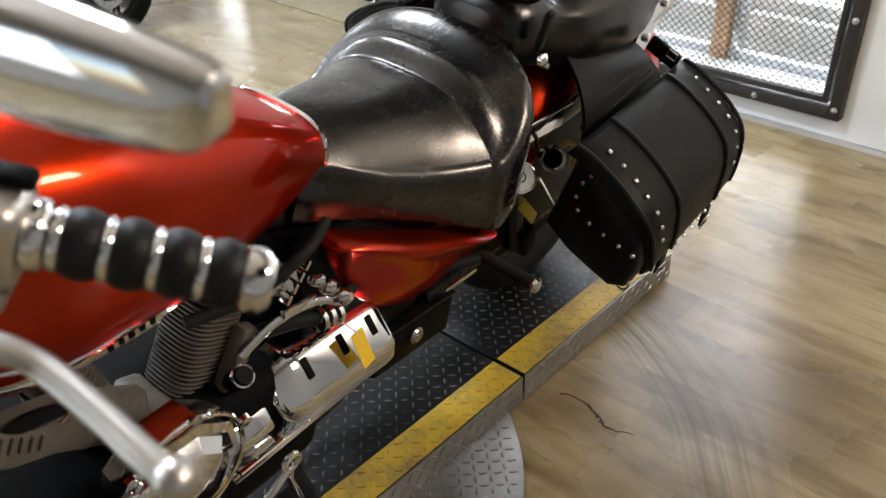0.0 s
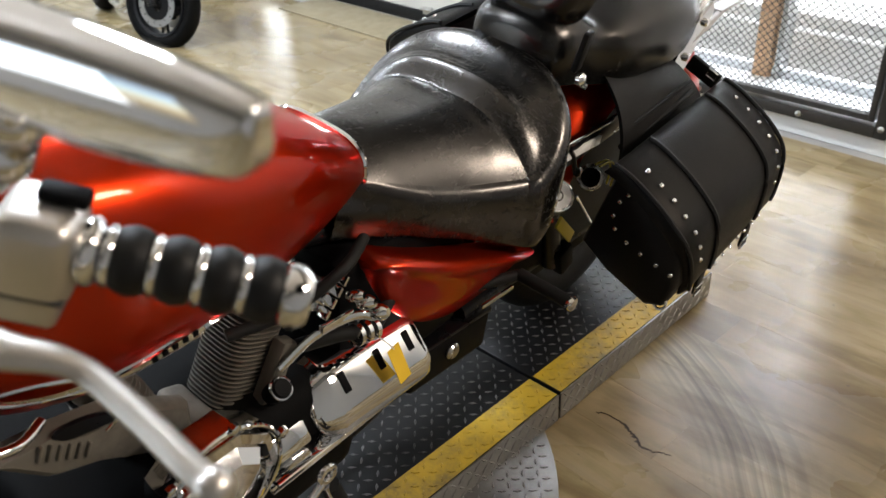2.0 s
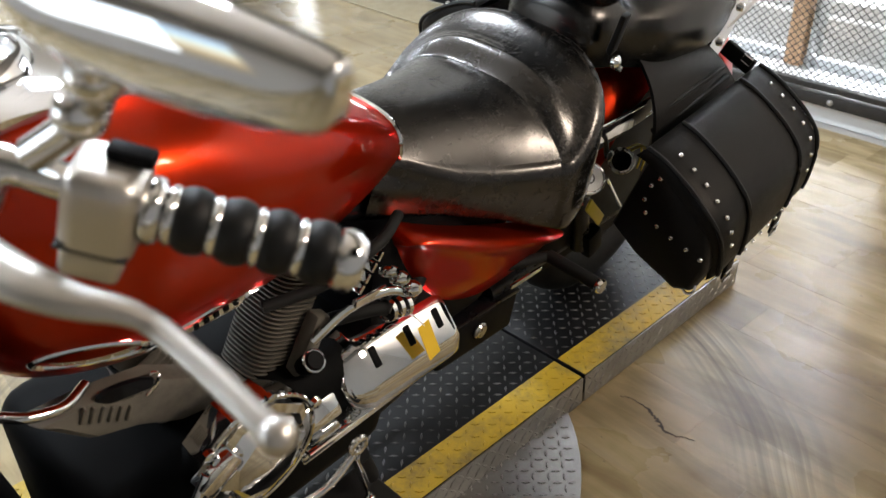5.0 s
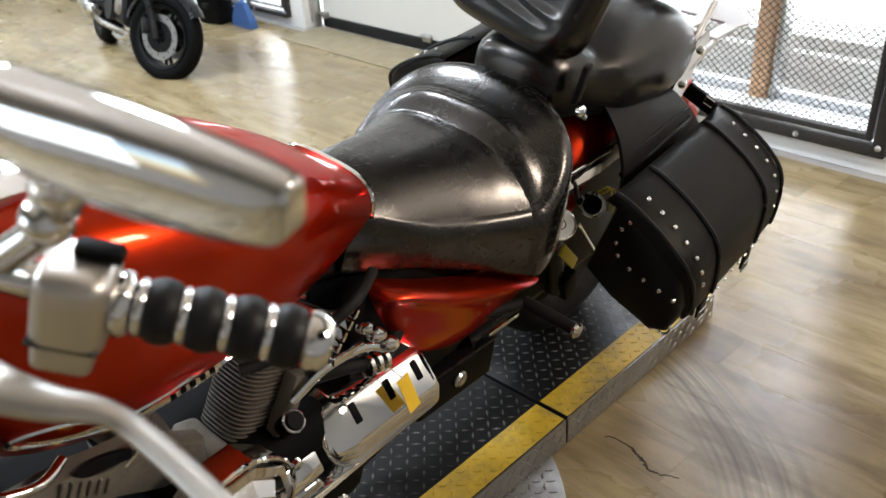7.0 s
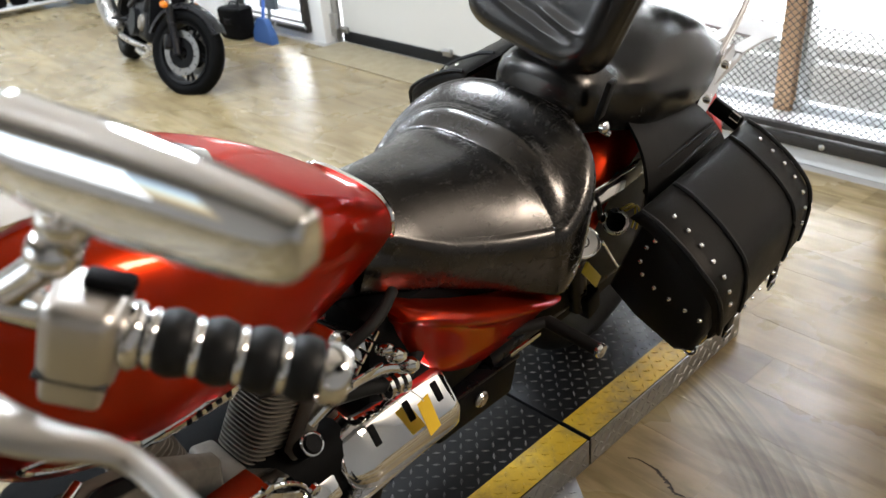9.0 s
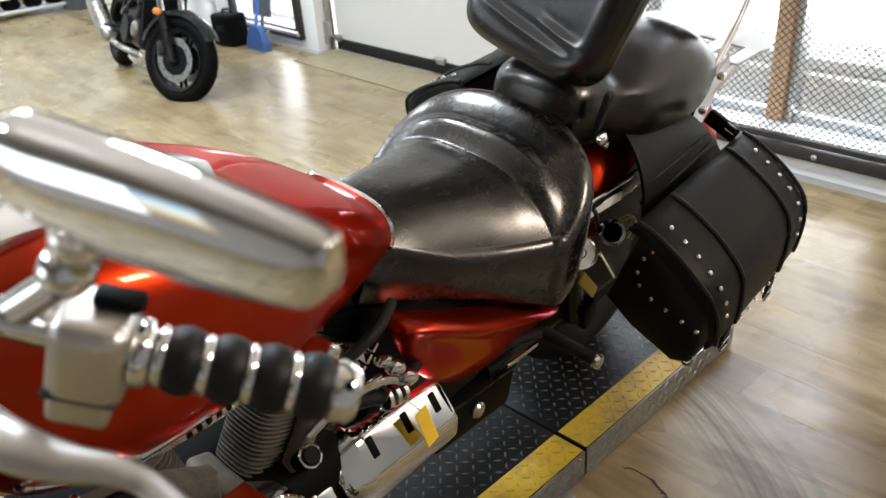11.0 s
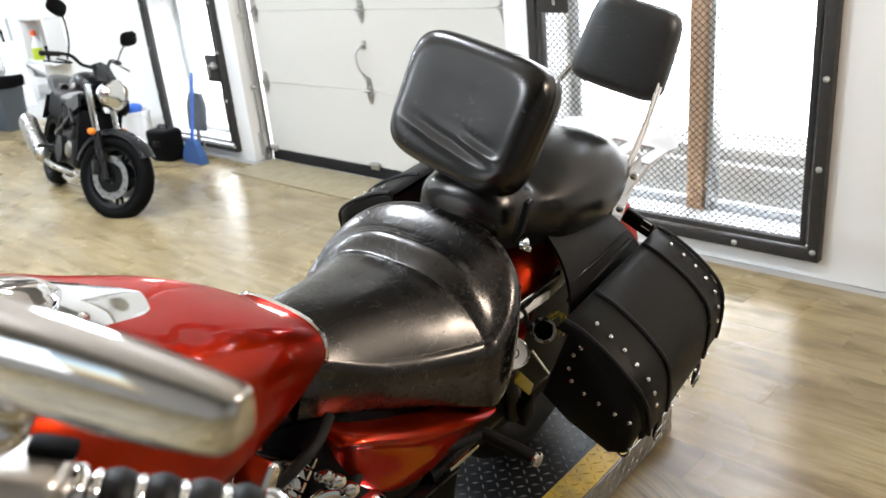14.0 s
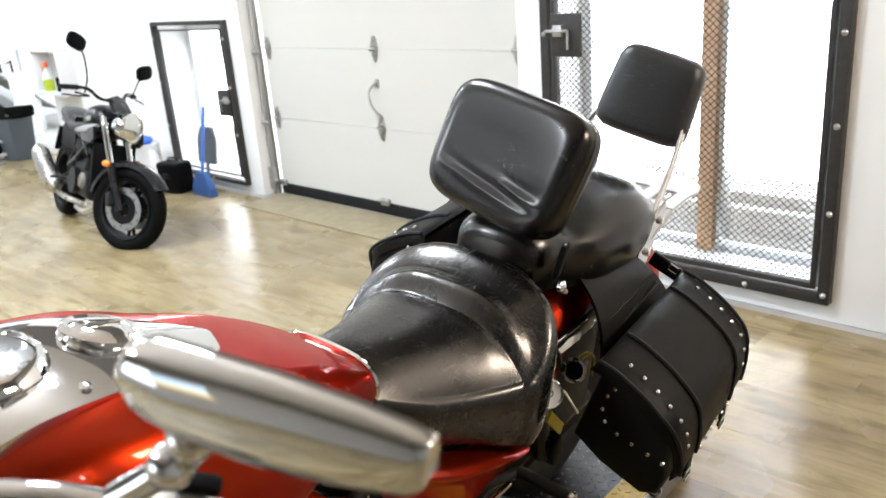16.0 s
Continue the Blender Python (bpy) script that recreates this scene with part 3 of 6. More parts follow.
tube(b, smooth_path([(1.12, -0.006, 0.80), (1.10, -0.05, 0.76), (1.11, -0.055, 0.68), (1.14, -0.04, 0.63), (1.14, -0.004, 0.60)]), 0.007)
box(b, (1.125, -0.004, 0.80), (0.035, 0.006, 0.05), None, 0.002)
part("pull_handle", b, GALV, gd, "bent steel pull handle")
for bx in (0.03, GW / 2 - 0.02, GW - 0.06):
    b = bmesh.new()
    box(b, (bx, -0.016, 0.06), (0.075, 0.02, 0.045), None, 0.004)
    rod(b, (bx - 0.05, -0.03, 0.07), (bx + 0.05, -0.03, 0.07), 0.008)
    part("bottom_bracket", b, GALV, gd, "galvanised bottom bracket")
for name_x, s in ((-0.045, 1), (GW + 0.045, -1)):
    tr = thing("door_track", "galvanised steel garage door track", "door track", ROOM @ pose(-3.80 + name_x, 0.08, 0.0), "garage door tracks")
    b = bmesh.new()
    span(b, (-0.012, -0.01, 0.0), (0.012, 0.03, 2.3), 0.003)
    span(b, (-0.03, 0.026, 0.0), (0.03, 0.03, 2.3))
    part("rail", b, GALV, tr)
    for z in (0.10, 0.52, 1.0, 1.47, 1.95):
        b = bmesh.new()
        lathe(b, [(0.012, -0.03), (0.022, -0.028), (0.024, -0.01), (0.012, -0.006), (0.008, 0.03)], Matrix.Translation((s * 0.02, -0.012, z)) @ pose(0, 0, 0, 0, 90 * s), 12)
        part("roller", b, GALV, tr)
    b = bmesh.new()
    box(b, (s * 0.005, -0.012, 0.12), (0.06, 0.03, 0.16), None, 0.004)
    part("foot_bracket", b, GALV, tr)

mat_ = thing("door_mat", "flat worn brown mat before the garage door", "door mat", ROOM @ pose(-2.75, -0.08, 0.0))
b = bmesh.new()
box(b, (0, 0, 0.004), (2.1, 0.36, 0.008), None, 0.003)
part("mat", b, MATT, mat_)

# ---- the lift ----
LX = -0.435                            # its outer edge
lift = thing("motorcycle_lift", "low black tread-plate motorcycle lift with yellow edges", "motorcycle lift", Matrix.Translation((LX, 1.812, 0)))
for name, y0, y1, lab in (("front_deck", -1.75, -0.004, "black tread plate"), ("rear_deck", 0.004, 0.69, "black tread plate with a diamond pattern")):
    b = bmesh.new()
    span(b, (-0.62, y0, 0.055), (0, y1, 0.08), 0.002)
    span(b, (-0.60, y0 + 0.02, 0.004), (-0.008, y1 - 0.02, 0.056))
    d = part(name, b, BLACKPLATE, lift, lab)
    b = bmesh.new()
    tread(b, -0.535, -0.086, y0 + 0.01, y1 - 0.01, 0.08)
    tagged(part("tread_pattern", b, TREADBLACK, d, smooth=False), kind="stuff")
    for sx, nm in ((-0.042, 1), (-0.578, 0)):
        b = bmesh.new()
        span(b, (sx - 0.041, y0 + 0.003, 0.0805), (sx + 0.041, y1 - 0.003, 0.0812))
        tread(b, sx - 0.040, sx + 0.040, y0 + 0.01, y1 - 0.01, 0.0812)
        part("yellow_edge", b, YELLOWPLATE, d, "scuffed yellow painted edge", smooth=False)
    b = bmesh.new()
    span(b, (0.0, y0, 0.003), (0.003, y1, 0.078))
    bb = bmesh.new()
    tread(bb, 0.004, 0.076, y0 + 0.006, y1 - 0.006, 0.0, 0.0235, 0.0150, 0.0034, 0.0022)
    bmesh.ops.transform(bb, matrix=Matrix.Translation((0.003, 0, 0)) @ pose(0, 0, 0, 0, -90, 0) @ Matrix.Diagonal((1, 1, -1, 1)), verts=bb.verts)
    me = bpy.data.meshes.new("tmp")
    bb.to_mesh(me)
    bb.free()
    b.from_mesh(me)
    part("side_skirt", b, ALUPLATE, d, "bright aluminium tread-plate skirt", smooth=False)

# Round tread plate under the front deck.
disc = thing("turntable_plate", "round aluminium tread plate lying on the floor", "tread plate", Matrix.Translation((-0.757, 1.25, 0)))
b = bmesh.new()
lathe(b, [(0.0, 0.0), (0.60, 0.0), (0.60, 0.010), (0.597, 0.012), (0.0, 0.012)], Matrix(), 96)
part("plate", b, PLATEGREY, disc, smooth=True)
b = bmesh.new()
tread(b, 0.27, 0.60, -0.60, 0.56, 0.012, 0.0225, 0.0108, 0.0030, 0.0020)
dead = [f for f in b.faces if f.calc_center_median().xy.length > 0.585]
bmesh.ops.delete(b, geom=dead, context="FACES")
tagged(part("tread_pattern", b, ALUPLATE, disc, smooth=False), kind="stuff")

# ---- the red cruiser ----
GREYSEAM = paint("dark_seam", (0.03, 0.03, 0.03), 0.5)
bike = thing("motorcycle", "red and chrome cruiser motorcycle leaning on its side stand", "motorcycle", BIKE)


def sect(w, top, mid, low, y, n=28, e=0.64, foot=0.55):
    """One cross-section of the tank: widest at mid, domed above, tucked in below."""
    out = []
    for j in range(n):
        t = 2 * math.pi * j / n
        c, s = math.cos(t), math.sin(t)
        if s >= 0:
            out.append((math.copysign(abs(c) ** e, c) * w, y, mid + (top - mid) * abs(s) ** e))
        else:
            out.append((math.copysign(abs(c) ** 0.6, c) * w * (1 - (1 - foot) * abs(s) ** 1.5), y, mid - (mid - low) * abs(s) ** 0.8))
    return out


TANK = [(-0.785, 0.03, 0.90, 0.85, 0.80), (-0.765, 0.10, 0.95, 0.835, 0.750), (-0.72, 0.155, 0.995, 0.825, 0.668), (-0.62, 0.196, 1.008, 0.815, 0.632), (-0.50, 0.201, 0.986, 0.805, 0.630),
        (-0.40, 0.186, 0.944, 0.795, 0.642), (-0.30, 0.161, 0.905, 0.785, 0.665), (-0.22, 0.134, 0.864, 0.775, 0.682), (-0.165, 0.111, 0.827, 0.765, 0.704), (-0.135, 0.096, 0.810, 0.760, 0.716)]
b = bmesh.new()
loft(b, [sect(w, t, m, l, y, 56, 0.52 + 0.12 * max(0.0, min(1.0, (y + 0.30) / 0.15))) for y, w, t, m, l in lerp_rows(TANK, 6)])
tank = part("fuel_tank", b, RED, bike, "glossy candy red fuel tank")
b = bmesh.new()
rim = sect(0.0985, 0.814, 0.761, 0.712, -0.139, 96)
tube(b, [rim[j % 96] for j in range(-11, 60)], 0.0055, 8)
part("rear_trim", b, CHROME, tank, "chrome trim along the tank's rear edge")
# Black plug stands in for the dark gap behind the rear trim.
b = bmesh.new()
loft(b, [sect(0.095, 0.8100, 0.761, 0.722, y, 48) for y in (-0.150, -0.1325)])
part("tank_gasket", b, RUBBER, tank, "black plug for the shaded gap behind the tank")


def tank_x(y, z):
    """The tank's half width at a height below its widest line."""
    for r0, r1 in zip(TANK, TANK[1:]):
        if r0[0] <= y <= r1[0]:
            t = (y - r0[0]) / (r1[0] - r0[0])
            _, w, _, mid, low = [a + (c - a) * t for a, c in zip(r0, r1)]
            q = max(0.0, min(1.0, (mid - z) / (mid - low))) ** 1.25
            return math.sqrt(1 - q * q) ** 0.6 * w * (1 - 0.45 * q ** 1.5)
    return 0.1


for s in (1, -1):
    b = bmesh.new()
    ring = []
    for j in range(40):
        a = 2 * math.pi * j / 40
        y, z = -0.668 + 0.052 * math.cos(a), 0.754 - 0.006 * math.cos(a) + 0.020 * math.sin(a)
        ring.append((s * (tank_x(y, z) + 0.003), y, z))
    tube(b, ring, 0.0042, 8, True)
    badge = part("badge", b, CHROME, tank, "slim chrome oval tank badge")
    for y0, y1, z0, z1, h, nm in ((-0.635, -0.522, 0.738, 0.758, 0.0075, "badge_blade"), (-0.612, -0.462, 0.724, 0.746, 0.0095, "badge_blade")):
        b = bmesh.new()
        rows = []
        for i in range(13):
            t = i / 12
            y, z, hh = y0 + (y1 - y0) * t, z0 + (z1 - z0) * t, h * min(1, 0.3 + 4 * t, 0.08 + 4 * (1 - t))
            x = tank_x(y, z)
            rows.append([(s * (x + dx), y, z + dz * hh) for dx, dz in ((-0.006, -1), (0.003, -0.8), (0.0055, 0), (0.003, 0.8), (-0.006, 1))])
        loft(b, rows)
        part(nm, b, CHROME, badge, "raised chrome blade")
    for i in range(5):
        y = -0.555 + i * 0.013
        part("badge_bar", box(bmesh.new(), (s * (tank_x(y, 0.738) + 0.0055), y, 0.7355 + i * 0.0019), (0.003, 0.007, 0.008), None, 0.0008), BLACKPLASTIC, badge, "small dark bar")
    b = bmesh.new()
    loft(b, [[(s * (tank_x(-0.668 + 0.042 * u, 0.754 - 0.005 * u) + o), -0.668 + 0.042 * u, 0.754 - 0.005 * u + k * 0.013 * math.sqrt(max(0.02, 1 - u * u))) for u, k in ((-1, 0), (-0.7, 1), (-0.2, 1), (0.3, 1), (0.8, 1), (1, 0), (0.8, -1), (0.3, -1), (-0.2, -1), (-0.7, -1))] for o in (-0.004, 0.0015)])
    part("badge_field", b, SATIN, badge, "dull metal field inside the badge")

# Chrome console on the tank, with a speedometer and a filler cap.
b = bmesh.new()
CON = [(-0.79, 0.060, 0.970), (-0.74, 0.100, 1.000), (-0.66, 0.111, 1.014), (-0.58, 0.110, 1.006), (-0.52, 0.103, 0.992), (-0.47, 0.091, 0.974), (-0.435, 0.076, 0.959), (-0.405, 0.058, 0.947), (-0.385, 0.040, 0.939), (-0.374, 0.020, 0.934), (-0.372, 0.006, 0.933)]
rings = []
for y, w, z in lerp_rows(CON, 5):
    rings.append([(w * u, y, z + 0.010 - 0.014 * abs(u) ** 3.2 - dz) for u, dz in ((-1.0, 0.030), (-1.0, 0.0), (-0.9, 0.0), (-0.7, 0.0), (-0.35, 0.0), (0, 0), (0.35, 0.0), (0.7, 0.0), (0.9, 0.0), (1.0, 0.0), (1.0, 0.030), (0, 0.05))])
loft(b, rings)
console = part("console", b, CHROME, bike, "polished chrome tank console")
b = bmesh.new()
lathe(b, [(0.0, 0.0), (0.068, 0.0), (0.072, 0.010), (0.066, 0.022), (0.060, 0.025), (0.058, 0.018), (0.0, 0.018)], Matrix.Translation((0, -0.665, 1.016)) @ pose(0, 0, 0, -4), 40)
speedo = part("speedometer", b, CHROME, console, "round chrome-rimmed speedometer")
b = bmesh.new()
lathe(b, [(0.0, 0.0195), (0.057, 0.0195), (0.055, 0.021), (0.0, 0.021)], Matrix.Translation((0, -0.665, 1.016)) @ pose(0, 0, 0, -4), 32)
part("dial", b, SATIN, console, "pale dial face")
b = bmesh.new()
lathe(b, [(0.0, 0.0), (0.043, 0.0), (0.046, 0.006), (0.046, 0.013), (0.041, 0.017), (0.036, 0.014), (0.030, 0.018), (0.018, 0.020), (0.0, 0.0205)], Matrix.Translation((0, -0.525, 0.998)) @ pose(0, 0, 0, -17), 40)
box(b, (0, -0.519, 1.018), (0.012, 0.045, 0.008), pose(0, 0, 0, -17), 0.003)
part("filler_cap", b, CHROME, console, "round chrome filler cap")
for x, y, z in ((0.066, -0.487, 0.984), (-0.066, -0.487, 0.984), (0.092, -0.60, 1.010), (-0.092, -0.60, 1.010)):
    b = bmesh.new()
    lathe(b, [(0.0, 0), (0.007, 0), (0.007, 0.004), (0.004, 0.006), (0.0, 0.006)], Matrix.Translation((x, y, z)), 12)
    part("screw", b, CHROME, console)


def seat_ring(y, w, zc, ze, zb, bend=0.0, n=17):
    """A saddle's cross-section: a crown between its shoulders and a skirt down to zb; bend sweeps the sides back."""
    top = []
    for i in range(n):
        u = -1 + 2 * i / (n - 1)
        a = abs(u)
        top.append((u * w, y + bend * (u * w) ** 2, zc + (ze - zc) * (0.45 * a ** 2 + 0.55 * a ** 5)))
    yy = y + bend * w * w
    side = [(w * 1.035, yy, ze - 0.010), (w * 1.06, yy, ze - 0.026), (w * 1.07, yy, ze - (ze - zb) * 0.45), (w * 1.055, yy, ze - (ze - zb) * 0.75), (w * 1.02, yy, zb)]
    under = [(w * 0.5, y, zb + 0.02), (-w * 0.5, y, zb + 0.02)]
    return top + side + under + [(-x, q, z) for x, q, z in reversed(side)]


# Rider's seat: a saddle-shaped pan, a crease across it, a padded hump inside a horseshoe rim, and a hanging skirt.
PAN = [(-0.158, 0.084, 0.803, 0.762), (-0.13, 0.100, 0.803, 0.750), (-0.09, 0.117, 0.801, 0.735), (-0.05, 0.130, 0.797, 0.721), (0.00, 0.146, 0.792, 0.705), (0.05, 0.162, 0.787, 0.693),
       (0.10, 0.181, 0.783, 0.686), (0.13, 0.194, 0.780, 0.684), (0.150, 0.203, 0.777, 0.684)]
SKIRT = [(-0.16, 0.668), (-0.12, 0.655), (-0.05, 0.628), (0.02, 0.602), (0.07, 0.580), (0.11, 0.560), (0.18, 0.535), (0.23, 0.548), (0.27, 0.60), (0.40, 0.67)]
NU = 61


def skirt_foot(y):
    for (y0, z0), (y1, z1) in zip(SKIRT, SKIRT[1:]):
        if y <= y1:
            return z0 + (z1 - z0) * max(0.0, (y - y0) / (y1 - y0))
    return SKIRT[-1][1]


def bump_at(s_, mid, half):
    return math.exp(-((s_ - mid) / half) ** 2)


grid = []
for y, w, zc, ze in lerp_rows(PAN, 7):
    row = []
    for i in range(NU):
        u = math.sin(math.pi / 2 * (-1 + 2 * i / (NU - 1)))
        flat = min(1.0, max(0.0, (y + 0.16) / 0.20))
        dish = 0.006 * flat * math.exp(-(u / 0.45) ** 2)
        row.append(Vector((u * w, y, zc + (ze - zc) * abs(u) ** (2.0 + 0.55 * flat) - dish + 0.004 * bump_at(y, 0.142, 0.022) * (1 - u ** 4))))
    grid.append(row)
last = grid[-1]
for j in range(1, 31):
    s_ = j / 30
    row = []
    for i in range(NU):
        q = -1 + 2 * i / (NU - 1)
        u = math.sin(math.pi / 2 * q)
        k = max(0.0, 1 - abs(u) ** 2.6) ** (1 / 2.6)
        p = last[i]
        end = Vector((0.214 * u, 0.153 + 0.137 * k + 0.012, 0.688 + 0.135 * k ** 1.1))
        o = p.lerp(end, s_)
        a = 1 - abs(u) ** 3
        swell = 0.017 * bump_at(s_, 0.26, 0.17) + 0.002 * bump_at(s_, 0.62, 0.16) + 0.007 * bump_at(s_, 0.93, 0.16)
        crease = -0.006 * bump_at(s_, 0.0, 0.06)
        o.z += a * swell + (0.35 + 0.65 * a) * crease
        row.append(o)
    grid.append(row)
b = bmesh.new()
gv = [[b.verts.new(p) for p in row] for row in grid]
for r0, r1 in zip(gv, gv[1:]):
    for i in range(NU - 1):
        b.faces.new((r0[i], r0[i + 1], r1[i + 1], r1[i]))
edge = [r[-1] for r in gv] + list(reversed(gv[-1]))[1:] + [r[0] for r in reversed(gv)][1:]
prev = edge
ek = len(edge)
flat_edge = [Vector((v.co.x, v.co.y, 0)) for v in edge]
outs = []
for i in range(ek):
    d = flat_edge[min(ek - 1, i + 4)] - flat_edge[max(0, i - 4)]
    outs.append(Vector((d.y, -d.x, 0)).normalized())
for _ in range(4):
    outs = [sum((outs[max(0, min(ek - 1, i + d))] for d in range(-7, 8)), Vector()).normalized() for i in range(ek)]
for out, f_, drop in ((0.005, 0.0, 0.002), (0.010, 0.0, 0.006), (0.0145, 0.0, 0.013), (0.018, 0.0, 0.023), (0.0205, 0.0, 0.036), (0.0215, 0.42, 0.0), (0.021, 0.60, 0.0), (0.0185, 0.80, 0.0), (0.0155, 0.94, 0.0), (0.012, 1.0, 0.0), (0.004, 1.02, 0.0)):
    ring = []
    for v0, n in zip(edge, outs):
        z1 = skirt_foot(v0.co.y)
        front = max(0.35, min(1.0, (v0.co.y + 0.16) / 0.12))
        z = v0.co.z - drop if not f_ else min(v0.co.z - 0.042, v0.co.z + (z1 - v0.co.z) * f_)
        wide = 1.0 + 0.5 * max(0.0, n.y) * (1 - max(0.0, n.y - 0.7) * 2.2) if n.y > 0 else 1.0
        ahead = 0.034 * f_ * max(0.0, 1 - (v0.co.y + 0.158) / 0.09)
        ring.append(b.verts.new((v0.co.x + n.x * out * front * wide, v0.co.y - ahead + n.y * out * wide, z)))
    for i in range(ek - 1):
        b.faces.new((prev[i], prev[i + 1], ring[i + 1], ring[i]))
    prev = ring
b.faces.new(prev)
seat = part("rider_seat", b, LEATHER, bike, "worn glossy black leather bucket seat", angle=75)

# Pillion seat, with its front roll below the rider's backrest.
PILL = [(0.30, 0.055, 0.86, 0.83, 0.80), (0.315, 0.085, 0.885, 0.85, 0.775), (0.35, 0.100, 0.900, 0.862, 0.765), (0.40, 0.105, 0.895, 0.858, 0.755), (0.44, 0.118, 0.872, 0.845, 0.745), (0.50, 0.145, 0.880, 0.842, 0.74),
        (0.60, 0.163, 0.900, 0.846, 0.735), (0.70, 0.166, 0.905, 0.842, 0.73), (0.80, 0.156, 0.887, 0.830, 0.735), (0.88, 0.128, 0.845, 0.807, 0.745), (0.92, 0.085, 0.803, 0.788, 0.76)]
b = bmesh.new()
loft(b, [[(x + 0.030 - 0.018 * min(1.0, max(0.0, (r[0] - 0.40) / 0.2)), y, z) for x, y, z in seat_ring(*r)] for r in lerp_rows(PILL, 4)])
part("pillion_seat", b, VINYL, bike, "smooth black pillion seat", angle=60)

# Backrests.


def padded_back(m, w, h, d, dish, creases=(), taper=0.0, soft=0.42):
    """A stuffed back pad: a dished front panel rolling over a rounded edge into a deep gusset and a flat back."""
    prof = [(0.02 + 0.039 * i, 0.0028 * max(0.0, (i - 9) / 10) ** 2) for i in range(20)] + [(0.80, 0.0035), (0.86, 0.0065), (0.90, 0.0098), (0.935, 0.0140), (0.962, 0.0190), (0.982, 0.0255), (0.994, 0.0330), (1.0, 0.041), (0.999, 0.050), (1.004, 0.0525), (0.998, 0.055), (1.0, d * 0.75), (0.985, d * 0.90), (0.95, d), (0.5, d), (0.0, d)]
    rings = []
    n = 96
    for k, y in prof:
        ring = []
        for j in range(n):
            t = 2 * math.pi * j / n
            c, s_ = math.cos(t), math.sin(t)
            x = math.copysign(abs(c) ** soft, c) * max(k, 0.002)
            z = math.copysign(abs(s_) ** soft, s_) * max(k, 0.002)
            yy = y
            if y < 0.016:
                yy += dish * (1 - min(1.0, abs(x) ** 2.5)) * (1 - min(1.0, abs(z) ** 2.5))
                for x0, z0, x1, z1, sag, high in creases:
                    f = max(0.0, min(1.0, (x - x0) / (x1 - x0)))
                    line = z0 + (z1 - z0) * f - sag * 4 * f * (1 - f)
                    fade = math.sin(math.pi * max(0.02, min(0.98, (x - x0) / (x1 - x0))))
                    q = (z - line) / 0.055
                    yy += -high * fade * math.exp(-q * q) + 0.6 * high * fade * math.exp(-((z - line - 0.13) / 0.07) ** 2)
            ring.append(m @ Vector((x * w / 2 * (1 - taper * (0.5 - z / 2)), yy - d / 2, z * h / 2)))
        rings.append(ring)
    return loft(bmesh.new(), rings)


BR = Matrix.Translation((0.020, 0.345, 1.022)) @ pose(0, 0, 0, -22, 4, -13)
b = padded_back(BR, 0.356, 0.256, 0.085, 0.010, ((-0.85, -0.42, 0.78, -0.66, 0.04, 0.0034), (0.15, -0.36, 0.88, -0.46, 0.03, 0.0028)), 0.05)
back = part("rider_backrest", b, VINYL, bike, "padded black backrest for the rider", angle=60)
b = bmesh.new()
box(b, (0, 0.435, 0.87), (0.05, 0.014, 0.16), pose(0, 0, 0, -14), 0.004)
part("backrest_post", b, BLACKMETAL, bike)
b = bmesh.new()
box(b, (0.168, 0.330, 0.850), (0.012, 0.030, 0.075), pose(0, 0, 0, 0, 10, 10), 0.004)
part("seat_strap", b, HIDE, bike, "black strap beside the pillion seat")
b = bmesh.new()
lathe(b, [(0, 0), (0.011, 0), (0.012, 0.008), (0.007, 0.012), (0, 0.013)], Matrix.Translation((0.186, 0.30, 0.812)) @ pose(0, 0, 0, 0, 80, 0), 14)
lathe(b, [(0, 0), (0.006, 0), (0.006, 0.018), (0, 0.02)], Matrix.Translation((0.182, 0.305, 0.802)) @ pose(0, 0, 0, 0, 100, 20), 10)
part("seat_bolt", b, CHROME, bike, "chrome seat bolt")
b = padded_back(Matrix.Translation((0.02, 1.085, 1.022)) @ pose(0, 0, 0, -12, 10, 7.5), 0.228, 0.232, 0.066, -0.004, (), -0.14, 0.36)
part("passenger_backrest", b, PADVINYL, bike, "small padded black passenger backrest")
for s in (1, -1):
    b = bmesh.new()
    for o in (0.0, 0.022):
        tube(b, smooth_path([(s * 0.165, 0.755 + o, 0.70), (s * 0.163, 0.80 + o, 0.77), (s * 0.15, 0.93 + o, 0.86), (s * 0.125, 1.06 + o, 0.945), (s * 0.11, 1.115 + o, 0.99)]), 0.0048, 10)
    part("sissy_bar", b, CHROME, bike, "twin-rod chrome sissy bar")
for s in (1, -1):
    b = bmesh.new()
    prof = [(0.70, 0.62), (0.74, 0.60), (0.80, 0.66), (0.90, 0.79), (0.885, 0.815), (0.83, 0.79), (0.76, 0.73)]
    loft(b, [[(s * x, y, z) for y, z in prof] for x in (0.168, 0.174)])
    plate = part("sissy_side_plate", b, CHROME, bike, "chrome side plate")
    for y, z in ((0.745, 0.645), (0.80, 0.71), (0.86, 0.775)):
        b = bmesh.new()
        lathe(b, [(0, 0), (0.010, 0), (0.010, 0.005), (0.006, 0.009), (0, 0.009)], Matrix.Translation((s * 0.174, y, z)) @ pose(0, 0, 0, 0, 90 * s, 0), 12)
        part("bolt", b, CHROME, plate)
